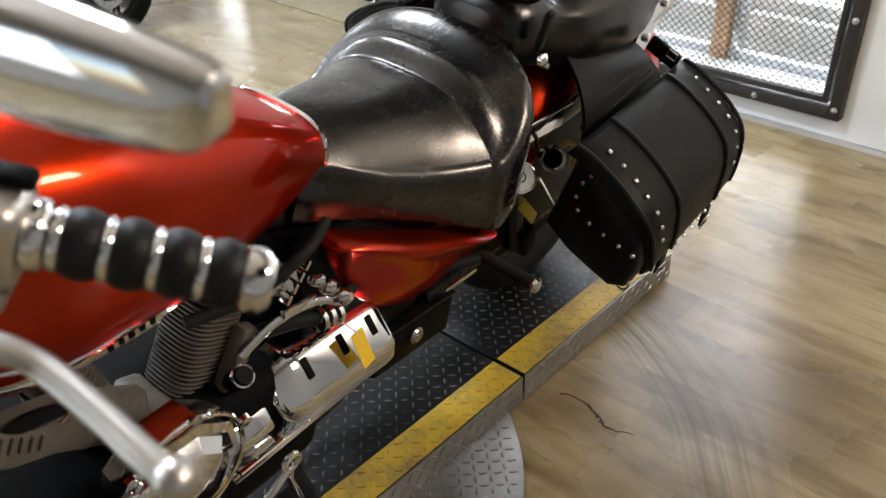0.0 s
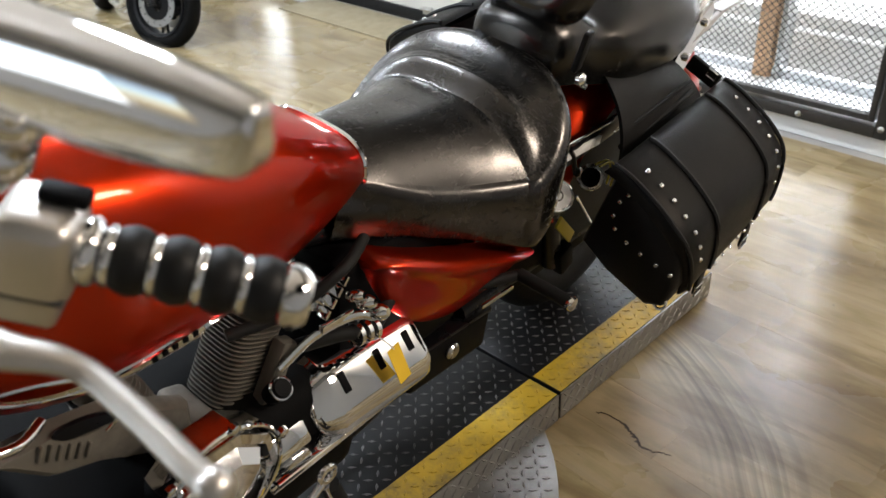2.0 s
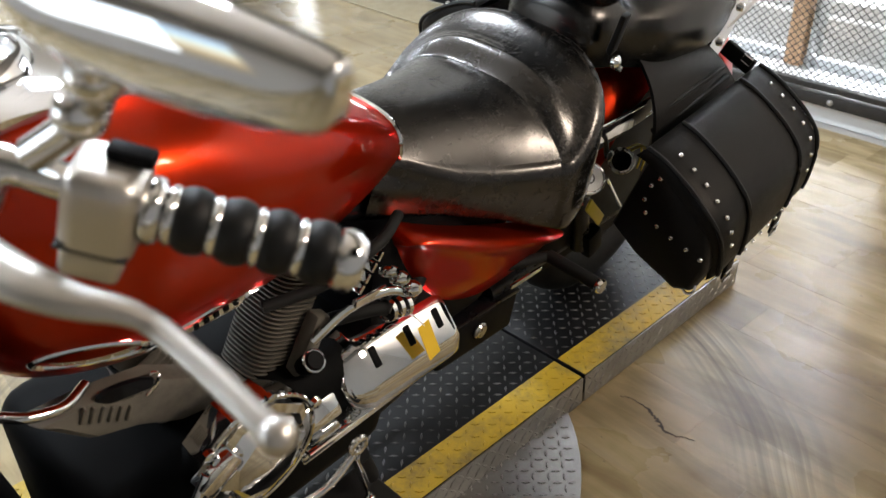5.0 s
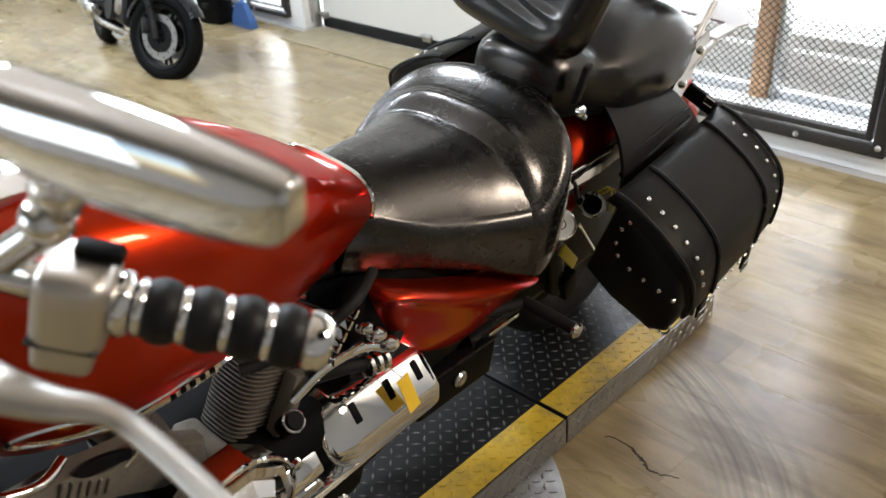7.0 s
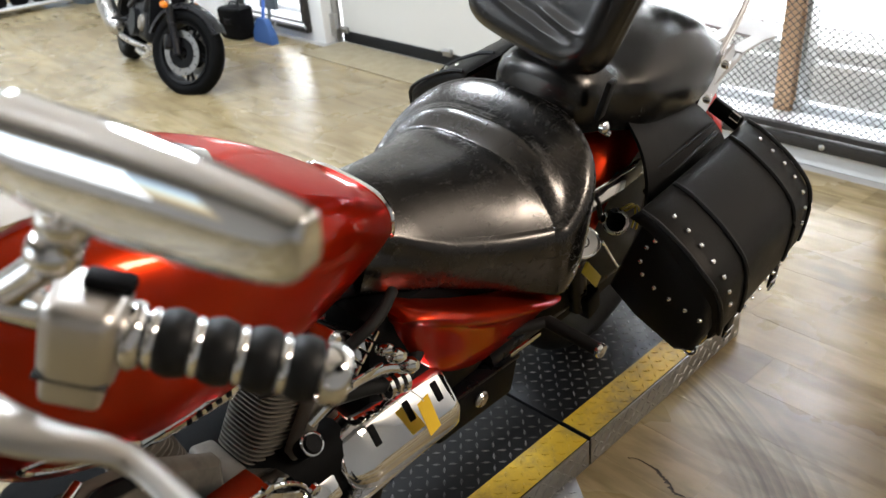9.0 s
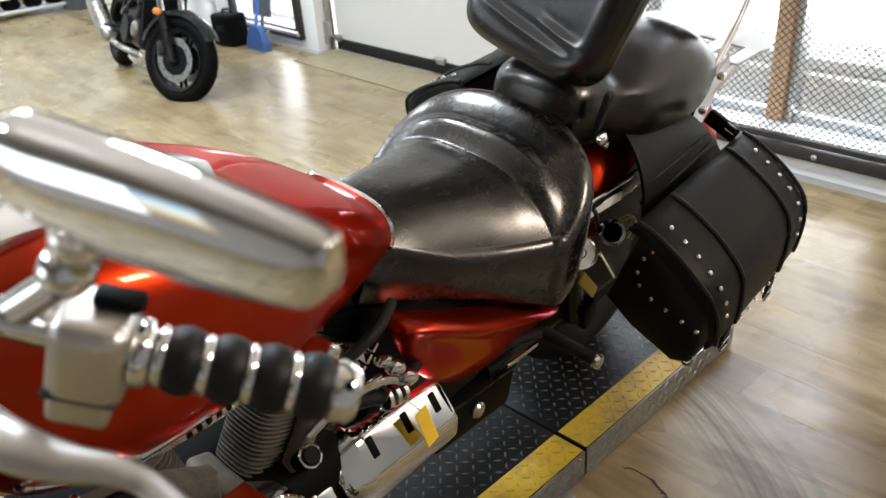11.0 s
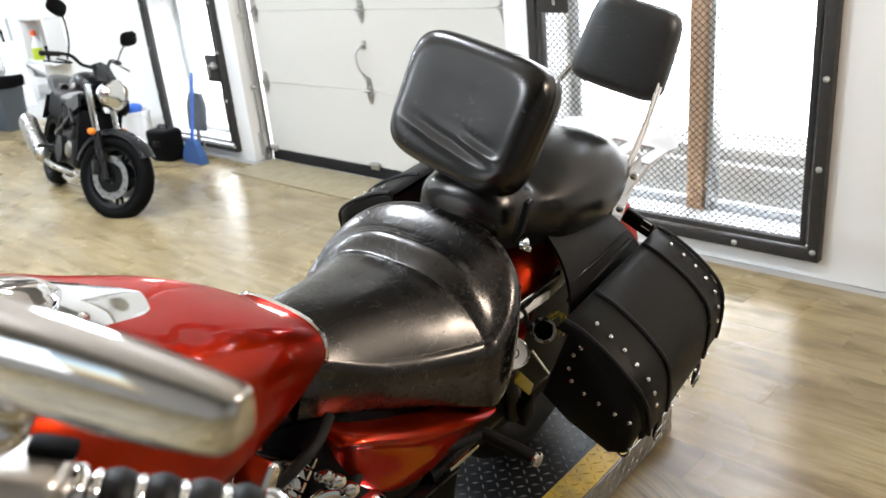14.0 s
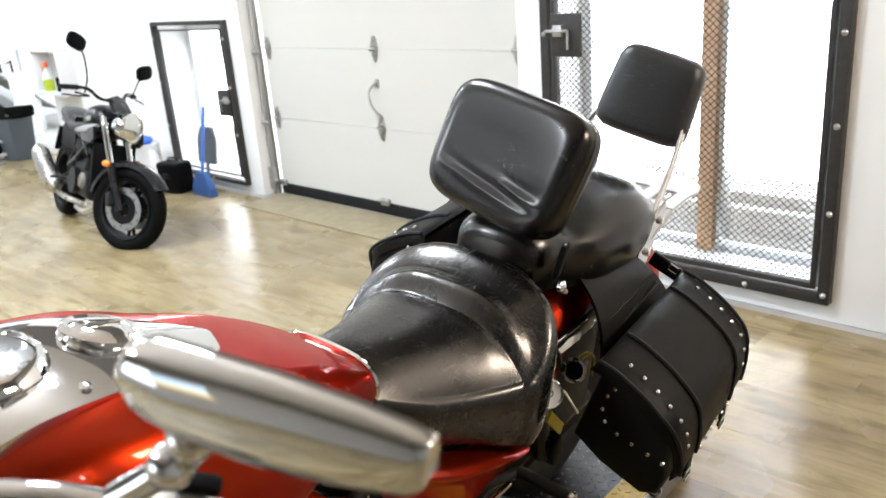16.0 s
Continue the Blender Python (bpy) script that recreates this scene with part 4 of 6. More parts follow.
# Luggage rack: a polished plate with slots.
b = bmesh.new()
span(b, (-0.17, 0.96, 0.770), (0.17, 0.99, 0.776))
for x in (-0.17, -0.0935, -0.017, 0.0595, 0.136):
    span(b, (x, 0.99, 0.770), (x + 0.034, 1.09, 0.776))
RK = [(-0.17, 1.09), (0.17, 1.09), (0.18, 1.13), (0.165, 1.19), (0.10, 1.225), (-0.10, 1.225), (-0.165, 1.19), (-0.18, 1.13)]
loft(b, [[(x, y, z) for x, y in RK] for z in (0.770, 0.776)])
for s in (1, -1):
    tube(b, smooth_path([(s * 0.165, 0.80, 0.73), (s * 0.17, 0.90, 0.76), (s * 0.16, 0.98, 0.766)]), 0.008)
part("luggage_rack", b, RACKALLOY, bike, "dull silver slotted luggage rack")

# Rear fender, tail lamp, rear wheel.
b = bmesh.new()
arc = []
for i in range(15):
    a = radians(165 - i * 11.5)
    arc.append((0.70 + 0.37 * math.cos(a), 0.37 + 0.37 * math.sin(a)))
rings = []
for yy, zz in arc:
    c = Vector((0, 0.70, 0.37))
    d = (Vector((0, yy, zz)) - c).normalized()
    ring = []
    for j in range(13):
        t = math.pi * j / 12
        ring.append(c + d * (0.335 + 0.095 * math.sin(t) ** 0.7) + Vector((0.153 * math.cos(t), 0, 0)))
    for j in range(12, -1, -1):
        t = math.pi * j / 12
        ring.append(c + d * (0.335 + 0.089 * math.sin(t) ** 0.7) + Vector((0.147 * math.cos(t), 0, 0)))
    rings.append(ring)
loft(b, rings)
part("rear_fender", b, RED, bike, "glossy red rear fender")
for s in (1, -1):
    b = bmesh.new()
    box(b, (s * 0.160, 0.52, 0.628), (0.008, 0.38, 0.046), pose(0, 0, 0, 3), 0.003)
    strut = part("fender_strut", b, BLACKMETAL, bike, "black fender strut")
    b = bmesh.new()
    box(b, (s * 0.176, 0.375, 0.637), (0.006, 0.165, 0.020), pose(0, 0, 0, -4), 0.0025, 2)
    part("strut_plate", b, SHEENSTEEL, strut, "strut plate painted pale for reflected window light")
    b = bmesh.new()
    rod(b, (s * 0.186, 0.290, 0.680), (s * 0.178, 0.480, 0.664), 0.0035, 10)
    part("strut_rod", b, CHROME, strut, "thin chrome rod")
    b = bmesh.new()
    lathe(b, [(0, 0), (0.010, 0), (0.011, 0.006), (0.006, 0.010), (0, 0.011)], Matrix.Translation((s * 0.180, 0.372, 0.592)) @ pose(0, 0, 0, 0, 80 * s, 0), 14)
    part("strut_bolt", b, CHROME, strut, "round chrome bolt")
    b = bmesh.new()
    tube(b, smooth_path([(s * 0.172, 0.430, 0.664), (s * 0.176, 0.365, 0.652), (s * 0.178, 0.335, 0.655), (s * 0.178, 0.352, 0.635), (s * 0.178, 0.372, 0.594)], 5), 0.0055, 8)
    part("strut_hook", b, BLACKMETAL, bike, "black hooked bracket")
b = bmesh.new()
pillow(b, Matrix.Translation((0, 1.085, 0.60)) @ pose(0, 0, 0, -20), 0.13, 0.085, 0.06, 0.5, 0.7, 24, 10)
part("tail_lamp", b, REDLENS, bike, "red tail lamp lens")


def wheel(parent, y, z, r_out, tyre_r, wide, lean=None):
    m = Matrix.Translation((0, y, z)) @ (lean if lean is not None else Matrix()) @ pose(0, 0, 0, 0, 90, 0)
    b = bmesh.new()
    donut(b, m, r_out - tyre_r, tyre_r, 56, 16, wide)
    w = part("wheel", b, RUBBER, parent, "black road tyre")
    b = bmesh.new()
    rr = r_out - 2 * tyre_r
    hoop(b, [(rr - 0.01, -0.035), (rr + 0.012, -0.045), (rr + 0.014, -0.04), (rr, -0.02), (rr - 0.006, 0), (rr, 0.02), (rr + 0.014, 0.04), (rr + 0.012, 0.045), (rr - 0.01, 0.035), (rr - 0.02, 0.0)], m, 48)
    part("rim", b, BLACKMETAL, w, "black wheel rim")
    b = bmesh.new()
    lathe(b, [(0.0, -0.06), (0.035, -0.06), (0.05, -0.02), (0.05, 0.02), (0.035, 0.06), (0.0, 0.06)], m, 24)
    part("hub", b, SATIN, w)
    b = bmesh.new()
    for i in range(5):
        a = 2 * math.pi * i / 5
        tube(b, [m @ Vector((0.04 * math.cos(a), 0.04 * math.sin(a), 0)), m @ Vector(((rr) * math.cos(a), rr * math.sin(a), 0))], [0.022, 0.016], 8)
    part("spokes", b, SATIN, w)
    return w


# Added black sheet fills the shaded gap between fender and saddlebag.
b = bmesh.new()
box(b, (0.118, 0.47, 0.47), (0.025, 0.42, 0.36), pose(0, 0, 0, -4), 0.01)
part("inner_splash_guard", b, BLACKPLASTIC, bike, "black panel for the shade beside the rear wheel")
wheel(bike, 0.70, 0.325, 0.325, 0.072, 1.0)
STEER = Matrix.Translation((0, -0.80, 0.80)) @ pose(0, 0, 0, -30) @ pose(0, 0, 0, 0, 0, 22) @ pose(0, 0, 0, 30) @ Matrix.Translation((0, 0.80, -0.80))
b = bmesh.new()
for s in (1, -1):
    rod(b, STEER @ Vector((s * 0.10, -0.82, 0.90)), STEER @ Vector((s * 0.10, -1.17, 0.30)), 0.024, 16)
    rod(b, STEER @ Vector((s * 0.10, -1.0, 0.60)), STEER @ Vector((s * 0.10, -1.18, 0.285)), 0.032, 16)
fork = part("front_fork", b, CHROME, bike, "chrome front fork")
wheel(bike, -1.17, 0.31, 0.31, 0.06, 1.0, STEER.to_3x3().to_4x4())
b = bmesh.new()
m = STEER @ Matrix.Translation((0, -1.02, 0.84)) @ pose(0, 0, 0, 90)
lathe(b, [(0.0, -0.10), (0.05, -0.095), (0.085, -0.05), (0.098, 0.0), (0.102, 0.03), (0.098, 0.045), (0.09, 0.04), (0.0, 0.05)], m, 32)
part("headlamp", b, CHROME, bike, "chrome headlamp shell")

# Frame, engine and the left-hand fittings.
b = bmesh.new()
tube(b, smooth_path([(0.06, -0.76, 0.78), (0.055, -0.55, 0.72), (0.06, -0.2, 0.67), (0.10, 0.1, 0.56), (0.12, 0.33, 0.58)]), 0.019)
tube(b, smooth_path([(-0.06, -0.76, 0.78), (-0.11, -0.55, 0.69), (-0.12, -0.2, 0.64), (-0.12, 0.1, 0.56), (-0.12, 0.33, 0.58)]), 0.019)
for s in (1, -1):
    tube(b, smooth_path([(s * 0.06, -0.80, 0.66), (s * 0.09, -0.83, 0.35), (s * 0.09, -0.70, 0.20), (s * 0.08, -0.1, 0.20), (s * 0.08, 0.10, 0.30), (s * 0.08, 0.18, 0.50)]), 0.018)
    rod(b, (s * 0.11, 0.12, 0.34), (s * 0.11, 0.70, 0.32), 0.022)
part("main_frame", b, BLACKMETAL, bike, "black tubular frame")
b = bmesh.new()
box(b, (0.0, -0.06, 0.50), (0.27, 0.33, 0.30), None, 0.03)
part("battery_box", b, BLACKPLASTIC, bike)
b = bmesh.new()
box(b, (0.0, -0.45, 0.35), (0.32, 0.52, 0.26), None, 0.05, 4)
part("crankcase", b, DARKCAST, bike, "cast crankcase coloured dark for the engine-bay shade")
# Added dark block, no real radiator, stands for shade before the engine.
b = bmesh.new()
box(b, (0.02, -0.80, 0.47), (0.38, 0.06, 0.52), pose(0, 0, 0, 12), 0.01)
part("radiator", b, BLACKPLASTIC, bike, "black filler block between the frame tubes")
# Second added block covers pale floor where the front lies in shade.
b = bmesh.new()
box(b, (0.04, -0.87, 0.62), (0.24, 0.16, 0.40), pose(0, 0, 0, 14), 0.05, 3)
part("steering_head_cover", b, BLACKPLASTIC, bike, "black filler block beside the steering head")
b = bmesh.new()
lo = [(-0.480, 0.500), (-0.55, 0.515), (-0.618, 0.560), (-0.682, 0.586)]
hi = [(-0.732, 0.646), (-0.66, 0.640), (-0.585, 0.622), (-0.480, 0.550)]
loft(b, [[(x, c[0] + (y - c[0]) * k, c[1] + (z - c[1]) * k) for y, z in lo + hi] for c in ((-0.61, 0.57),) for x, k in ((0.085, 1.0), (0.104, 1.0), (0.114, 0.93), (0.118, 0.78))])
neck = part("intake_casting", b, ENGINE, bike, "smooth grey casting beside the cylinders", angle=30)
for i in range(6):
    part("rib", box(bmesh.new(), (0.119, -0.679 + i * 0.0105, 0.630 - i * 0.0072), (0.008, 0.005, 0.022), pose(0, 0, 0, -25), 0.002), ENGINE, neck)
# Black oval stands in for the shade inside a chrome-edged recess.
b = bmesh.new()
lathe(b, [(0, 0), (0.95, 0), (1.0, 0.2), (0.9, 0.5), (0, 0.5)], Matrix.Translation((0.112, -0.622, 0.627)) @ pose(0, 0, 0, -18) @ Matrix.Diagonal((1, 0.040, 0.014, 1)) @ pose(0, 0, 0, 0, 90, 0) @ Matrix.Diagonal((1, 1, 0.012, 1)), 28)
part("port_plug", b, BLACKMETAL, neck, "black oval for the shade in a recess")
b = bmesh.new()
tube(b, smooth_path([(0.120, -0.600, 0.605), (0.121, -0.585, 0.616), (0.120, -0.580, 0.630), (0.118, -0.590, 0.636)]), 0.0025, 8)
part("plug_edge", b, CHROME, neck)
b = bmesh.new()
tube(b, smooth_path([(0.06, -0.80, 0.685), (0.11, -0.748, 0.676), (0.12, -0.728, 0.670), (0.12, -0.694, 0.660), (0.10, -0.66, 0.655)]), 0.0065, 12)
part("coolant_elbow", b, CHROME, bike, "short chrome elbow below the tank")
b = bmesh.new()
box(b, (0.06, -0.425, 0.440), (0.12, 0.12, 0.07), pose(0, 0, 0, -20), 0.012, 3)
box(b, (0.115, -0.345, 0.505), (0.028, 0.03, 0.13), pose(0, 0, 0, -28), 0.006, 2)
part("cylinder_foot", b, ENGINE, bike, "grey casting below the rear cylinder")


def cylinder(name, foot, top, n, w, d):
    foot, top = Vector(foot), Vector(top)
    axis = (top - foot).normalized()
    m = frame_at(foot, axis, (1, 0, 0))
    L_ = (top - foot).length
    b = bmesh.new()
    lathe(b, [(0.0, 0), (w * 0.40, 0), (w * 0.40, L_), (0, L_)], m, 24)
    ob = part(name, b, ENGINE, bike, "finned air-cooled cylinder")
    for i in range(n):
        z = L_ * (i + 0.5) / n
        k = 1.0 if i < n * 0.72 else 0.92
        b = bmesh.new()
        pr = []
        for j in range(28):
            t = 2 * math.pi * j / 28
            pr.append((math.copysign(abs(math.cos(t)) ** 0.55, math.cos(t)) * w / 2 * k, math.copysign(abs(math.sin(t)) ** 0.55, math.sin(t)) * d / 2 * k))
        loft(b, [[m @ Vector((u, v, z + h)) for u, v in pr] for h in (-0.0013, 0.0013)])
        part("fin", b, ENGINE, ob, angle=50)
    b = bmesh.new()
    m2 = m @ Matrix.Translation((0, 0, L_ + 0.022))
    box(b, (0, 0, 0), (w * 0.9, d * 0.78, 0.045), None, 0.014, 3)
    bmesh.ops.transform(b, matrix=m2, verts=b.verts)
    part("rocker_cover", b, CHROME, ob, "chrome rocker cover")
    return ob


cylinder("rear_cylinder", (0.052, -0.395, 0.455), (0.052, -0.308, 0.640), 28, 0.092, 0.092)
cylinder("front_cylinder", (0.035, -0.525, 0.48), (0.035, -0.565, 0.600), 12, 0.090, 0.090)
b = bmesh.new()
box(b, (0.13, -0.30, 0.66), (0.06, 0.085, 0.055), pose(0, 0, 0, -35, 0, 8), 0.010, 3)
for i in range(4):
    box(b, (0.165, -0.285 + i * 0.012, 0.625 + i * 0.014), (0.02, 0.006, 0.016), pose(0, 0, 0, -35), 0.002)
part("rocker_box", b, CHROME, bike, "ribbed chrome rocker box")
b = bmesh.new()
lathe(b, [(0.0, -0.03), (0.088, -0.03), (0.092, 0.0), (0.086, 0.026), (0.074, 0.030), (0.066, 0.026), (0.050, 0.042), (0.0, 0.052)], Matrix.Translation((0.20, -0.515, 0.505)) @ pose(0, 0, 0, 0, 90, 0), 9)
part("alternator_cover", b, CHROME, bike, "faceted chrome engine cover", angle=20)
b = bmesh.new()
donut(b, Matrix.Translation((0.222, -0.515, 0.505)) @ pose(0, 0, 0, 0, 90, 0), 0.092, 0.004, 40, 8)
part("cover_rim", b, CHROME, bike, "chrome rim round the engine cover")
for i in range(6):
    a = 2 * math.pi * i / 6 + 0.3
    b = bmesh.new()
    lathe(b, [(0, 0), (0.008, 0), (0.008, 0.008), (0.005, 0.010), (0, 0.010)], Matrix.Translation((0.222, -0.515 + 0.100 * math.cos(a), 0.505 + 0.100 * math.sin(a))) @ pose(0, 0, 0, 0, 90, 0), 8)
    part("cover_bolt", b, CHROME, bike)

# Long chrome drive-side cover with slots.
b = bmesh.new()
CV = [(-0.314, 0.10), (-0.309, 0.48), (-0.294, 0.78), (-0.272, 0.95), (-0.250, 1.0), (-0.10, 1.0), (-0.072, 0.98), (-0.062, 0.90)]
face = [(0.100, 0.060), (0.142, 0.052), (0.154, 0.044), (0.187, 0.005), (0.197, -0.009), (0.200, -0.040), (0.190, -0.060), (0.165, -0.068), (0.100, -0.068)]
rings = []
for y, k in lerp_rows(CV, 3):
    rings.append([(0.10 + (x - 0.10) * (0.6 + 0.4 * k), y, 0.429 - 0.07 * (y + 0.30) + z * k) for x, z in face])
loft(b, rings)
dcov = part("side_case_cover", b, CHROME, bike, "long polished chrome side cover", angle=35)
for yy in (-0.245, -0.165, -0.095):
    b = bmesh.new()
    box(b, (0.1655, yy, 0.4595 - 0.07 * (yy + 0.30)), (0.006, 0.014, 0.036), pose(0, 0, 0, 0, -40, 0), 0.0028, 3)
    part("slot", b, BLACKPLASTIC, dcov, "dark recessed slot")
b = bmesh.new()
box(b, (0.150, -0.385, 0.405), (0.05, 0.12, 0.045), pose(0, 0, 0, 0, -35, 0), 0.008)
span(b, (0.150, -0.42, 0.366), (0.196, -0.10, 0.379), 0.004)
part("drive_cover", b, CHROME, bike, "chrome drive cover")
b = bmesh.new()
lathe(b, [(0, 0), (0.017, 0), (0.017, 0.035), (0.013, 0.042), (0, 0.042)], Matrix.Translation((0.125, -0.355, 0.485)) @ pose(0, 0, 0, 0, 40, 0), 20)
part("cap_plug", b, BLACKPLASTIC, bike, "black cap beside the cylinder")
b = bmesh.new()
donut(b, Matrix.Translation((0.147, -0.355, 0.512)) @ pose(0, 0, 0, 0, 40, 0), 0.016, 0.003, 24, 8)
part("cap_ring", b, CHROME, bike)
b = bmesh.new()
tube(b, smooth_path([(0.135, -0.345, 0.535), (0.150, -0.290, 0.575), (0.166, -0.225, 0.582), (0.182, -0.195, 0.572)]), 0.006, 10, flat=1.3)
box(b, (0.160, -0.255, 0.588), (0.010, 0.065, 0.014), pose(0, 0, 0, -4), 0.003)
part("clutch_link", b, CHROME, bike, "chrome link bracket")
for (x, y, z, r) in ((0.186, -0.192, 0.582, 0.013), (0.176, -0.210, 0.606, 0.012), (0.168, -0.226, 0.624, 0.010)):
    b = bmesh.new()
    lathe(b, [(0, -0.012), (r * 0.8, -0.012), (r, -0.006), (r, 0.006), (r * 0.75, 0.012), (r * 0.5, 0.016), (0, 0.016)], Matrix.Translation((x, y, z)) @ pose(0, 0, 0, 0, 70, 20), 18)
    part("link_knuckle", b, CHROME, bike)
part("hose", tube(bmesh.new(), smooth_path([(0.12, -0.42, 0.64), (0.15, -0.33, 0.65), (0.17, -0.25, 0.69), (0.13, -0.17, 0.68)]), 0.009), RUBBER, bike)
part("hose", tube(bmesh.new(), smooth_path([(0.12, -0.30, 0.54), (0.15, -0.24, 0.545), (0.16, -0.18, 0.525), (0.13, -0.10, 0.53)]), 0.012), RUBBER, bike)
for y, z in ((-0.215, 0.535), (-0.197, 0.530), (-0.179, 0.524)):
    b = bmesh.new()
    lathe(b, [(0.010, -0.006), (0.020, -0.004), (0.020, 0.004), (0.010, 0.006)], Matrix.Translation((0.160, y, z)) @ pose(0, 0, 0, 80, 0, 0), 16)
    part("ridge_nut", b, CHROME, bike)

# Red side cover.
b = bmesh.new()
SC = [(-0.178, 0.590, 0.652, 0.150), (-0.163, 0.525, 0.668, 0.164), (-0.13, 0.462, 0.668, 0.178), (-0.08, 0.405, 0.650, 0.188), (-0.02, 0.366, 0.622, 0.195), (0.06, 0.345, 0.588, 0.200), (0.13, 0.345, 0.552, 0.200), (0.185, 0.352, 0.522, 0.196), (0.218, 0.380, 0.502, 0.190), (0.236, 0.425, 0.488, 0.182)]
rings = []
for y, lo, hi, x in lerp_rows(SC, 4):
    h = hi - lo
    rings.append([(x - 0.115, y, lo), (x - 0.098, y, lo + 0.005 * h), (x - 0.088, y, lo + 0.04 * h), (x - 0.070, y, lo + 0.14 * h), (x - 0.047, y, lo + 0.31 * h), (x - 0.028, y, lo + 0.50 * h), (x - 0.013, y, lo + 0.68 * h), (x + 0.002, y, lo + 0.77 * h), (x + 0.010, y, lo + 0.815 * h), (x + 0.0125, y, lo + 0.85 * h), (x + 0.009, y, lo + 0.875 * h), (x - 0.002, y, lo + 0.89 * h), (x - 0.022, y, lo + 0.885 * h), (x - 0.060, y, lo + 0.87 * h)])
loft(b, rings)
sc = part("side_cover", b, RED, bike, "glossy red side cover", angle=50)
b = bmesh.new()
box(b, (0.176, 0.158, 0.398), (0.006, 0.10, 0.010), pose(0, 0, 0, -5), 0.002)
part("trim_strip", b, CHROME, sc, "bright strip below the side cover")
b = bmesh.new()
box(b, (0.115, 0.07, 0.290), (0.06, 0.24, 0.095), pose(0, 0, 0, -6), 0.012, 3)
part("toolbox", b, BLACKPLASTIC, bike, "black box below the side cover")
b = bmesh.new()
box(b, (0.118, 0.07, 0.334), (0.05, 0.26, 0.010), pose(0, 0, 0, -6), 0.003)
part("peg_plate", b, BLACKMETAL, bike)
b = bmesh.new()
lathe(b, [(0, 0), (0.016, 0), (0.018, 0.004), (0.014, 0.009), (0, 0.010)], Matrix.Translation((0.146, 0.066, 0.298)) @ pose(0, 0, 0, 0, 90, 0), 20)
part("frame_bolt", b, SATIN, bike, "round frame bolt")
b = bmesh.new()
rod(b, (0.20, 0.185, 0.452), (0.315, 0.185, 0.450), 0.013, 14)
rod(b, (0.15, 0.10, 0.44), (0.20, 0.185, 0.452), 0.011, 12)
part("pillion_peg", b, RUBBER, bike, "black folding pillion peg")
b = bmesh.new()
lathe(b, [(0, 0), (0.013, 0), (0.015, 0.006), (0.013, 0.012), (0, 0.014)], Matrix.Translation((0.312, 0.185, 0.450)) @ pose(0, 0, 0, 0, 90, 0), 16)
part("peg_tip", b, CHROME, bike, "bright peg tip")

# Shifter loop, eyelet and floorboard at the front left.
b = bmesh.new()
tube(b, smooth_path([(0.24, -0.63, 0.38), (0.27, -0.55, 0.435), (0.285, -0.46, 0.435), (0.285, -0.405, 0.462)]), 0.006)
donut(b, Matrix.Translation((0.285, -0.395, 0.474)) @ pose(0, 0, 0, 0, 90, 0), 0.013, 0.005, 20, 8)
rod(b, (0.285, -0.40, 0.455), (0.285, -0.375, 0.36), 0.007)
part("shift_linkage", b, CHROME, bike, "chrome shift linkage with an eyelet")
b = bmesh.new()
rod(b, (0.283, -0.388, 0.445), (0.280, -0.362, 0.372), 0.013, 14)
part("linkage_boot", b, RUBBER, bike)
b = bmesh.new()
tube(b, smooth_path([(0.24, -0.52, 0.345), (0.31, -0.54, 0.355), (0.325, -0.50, 0.375), (0.32, -0.41, 0.385), (0.30, -0.385, 0.36), (0.29, -0.36, 0.28)], 5), 0.008)
part("floorboard_rail", b, CHROME, bike, "bent chrome floorboard rail")
b = bmesh.new()
box(b, (0.285, -0.47, 0.335), (0.10, 0.26, 0.016), None, 0.006, 3)
part("floorboard", b, RUBBER, bike, "black ribbed floorboard")
b = bmesh.new()
tube(b, smooth_path([(0.235, -0.60, 0.555), (0.245, -0.65, 0.50), (0.25, -0.70, 0.47)]), 0.007)
box(b, (0.25, -0.705, 0.468), (0.03, 0.022, 0.016), None, 0.004)
box(b, (0.235, -0.585, 0.548), (0.03, 0.06, 0.03), pose(0, 0, 0, 30), 0.006)
part("shift_arm", b, CHROME, bike, "small chrome shift arm")
b = bmesh.new()
tube(b, smooth_path([(0.15, -0.50, 0.24), (0.19, -0.46, 0.15), (0.24, -0.43, 0.08), (0.30, -0.42, 0.052)]), 0.011)
part("side_stand", b, BLACKMETAL, bike, "black side stand")
# Ignition lock and turn-signal stalk behind the seat skirt.
CAP = frame_at(Vector((0.187, 0.292, 0.570)), (0.50, -0.50, 0.70))
b = bmesh.new()
lathe(b, [(0, -0.03), (0.029, -0.03), (0.031, 0.0), (0.031, 0.020), (0.028, 0.022), (0, 0.022)], CAP, 32)
cap = part("horn_cover", b, BLACKMETAL, bike, "round black body with a bright face")
b = bmesh.new()
lathe(b, [(0, 0.022), (0.026, 0.022), (0.026, 0.025), (0, 0.0252)], CAP, 32)
part("cap_face", b, SHEENSTEEL, cap, "pale metal face")
b = bmesh.new()
donut(b, CAP @ Matrix.Translation((0, 0, 0.0235)), 0.029, 0.0034, 36, 8)
part("cap_rim", b, CHROME, cap, "chrome rim")
b = bmesh.new()
donut(b, CAP @ Matrix.Translation((0, 0, 0.0253)), 0.010, 0.0015, 24, 6)
part("cap_boss", b, GREYSEAM, cap)
b = bmesh.new()
rod(b, (0.203, 0.350, 0.556), (0.200, 0.447, 0.446), 0.0032, 8)
part("cap_wire", b, CHROME, bike)
b = bmesh.new()
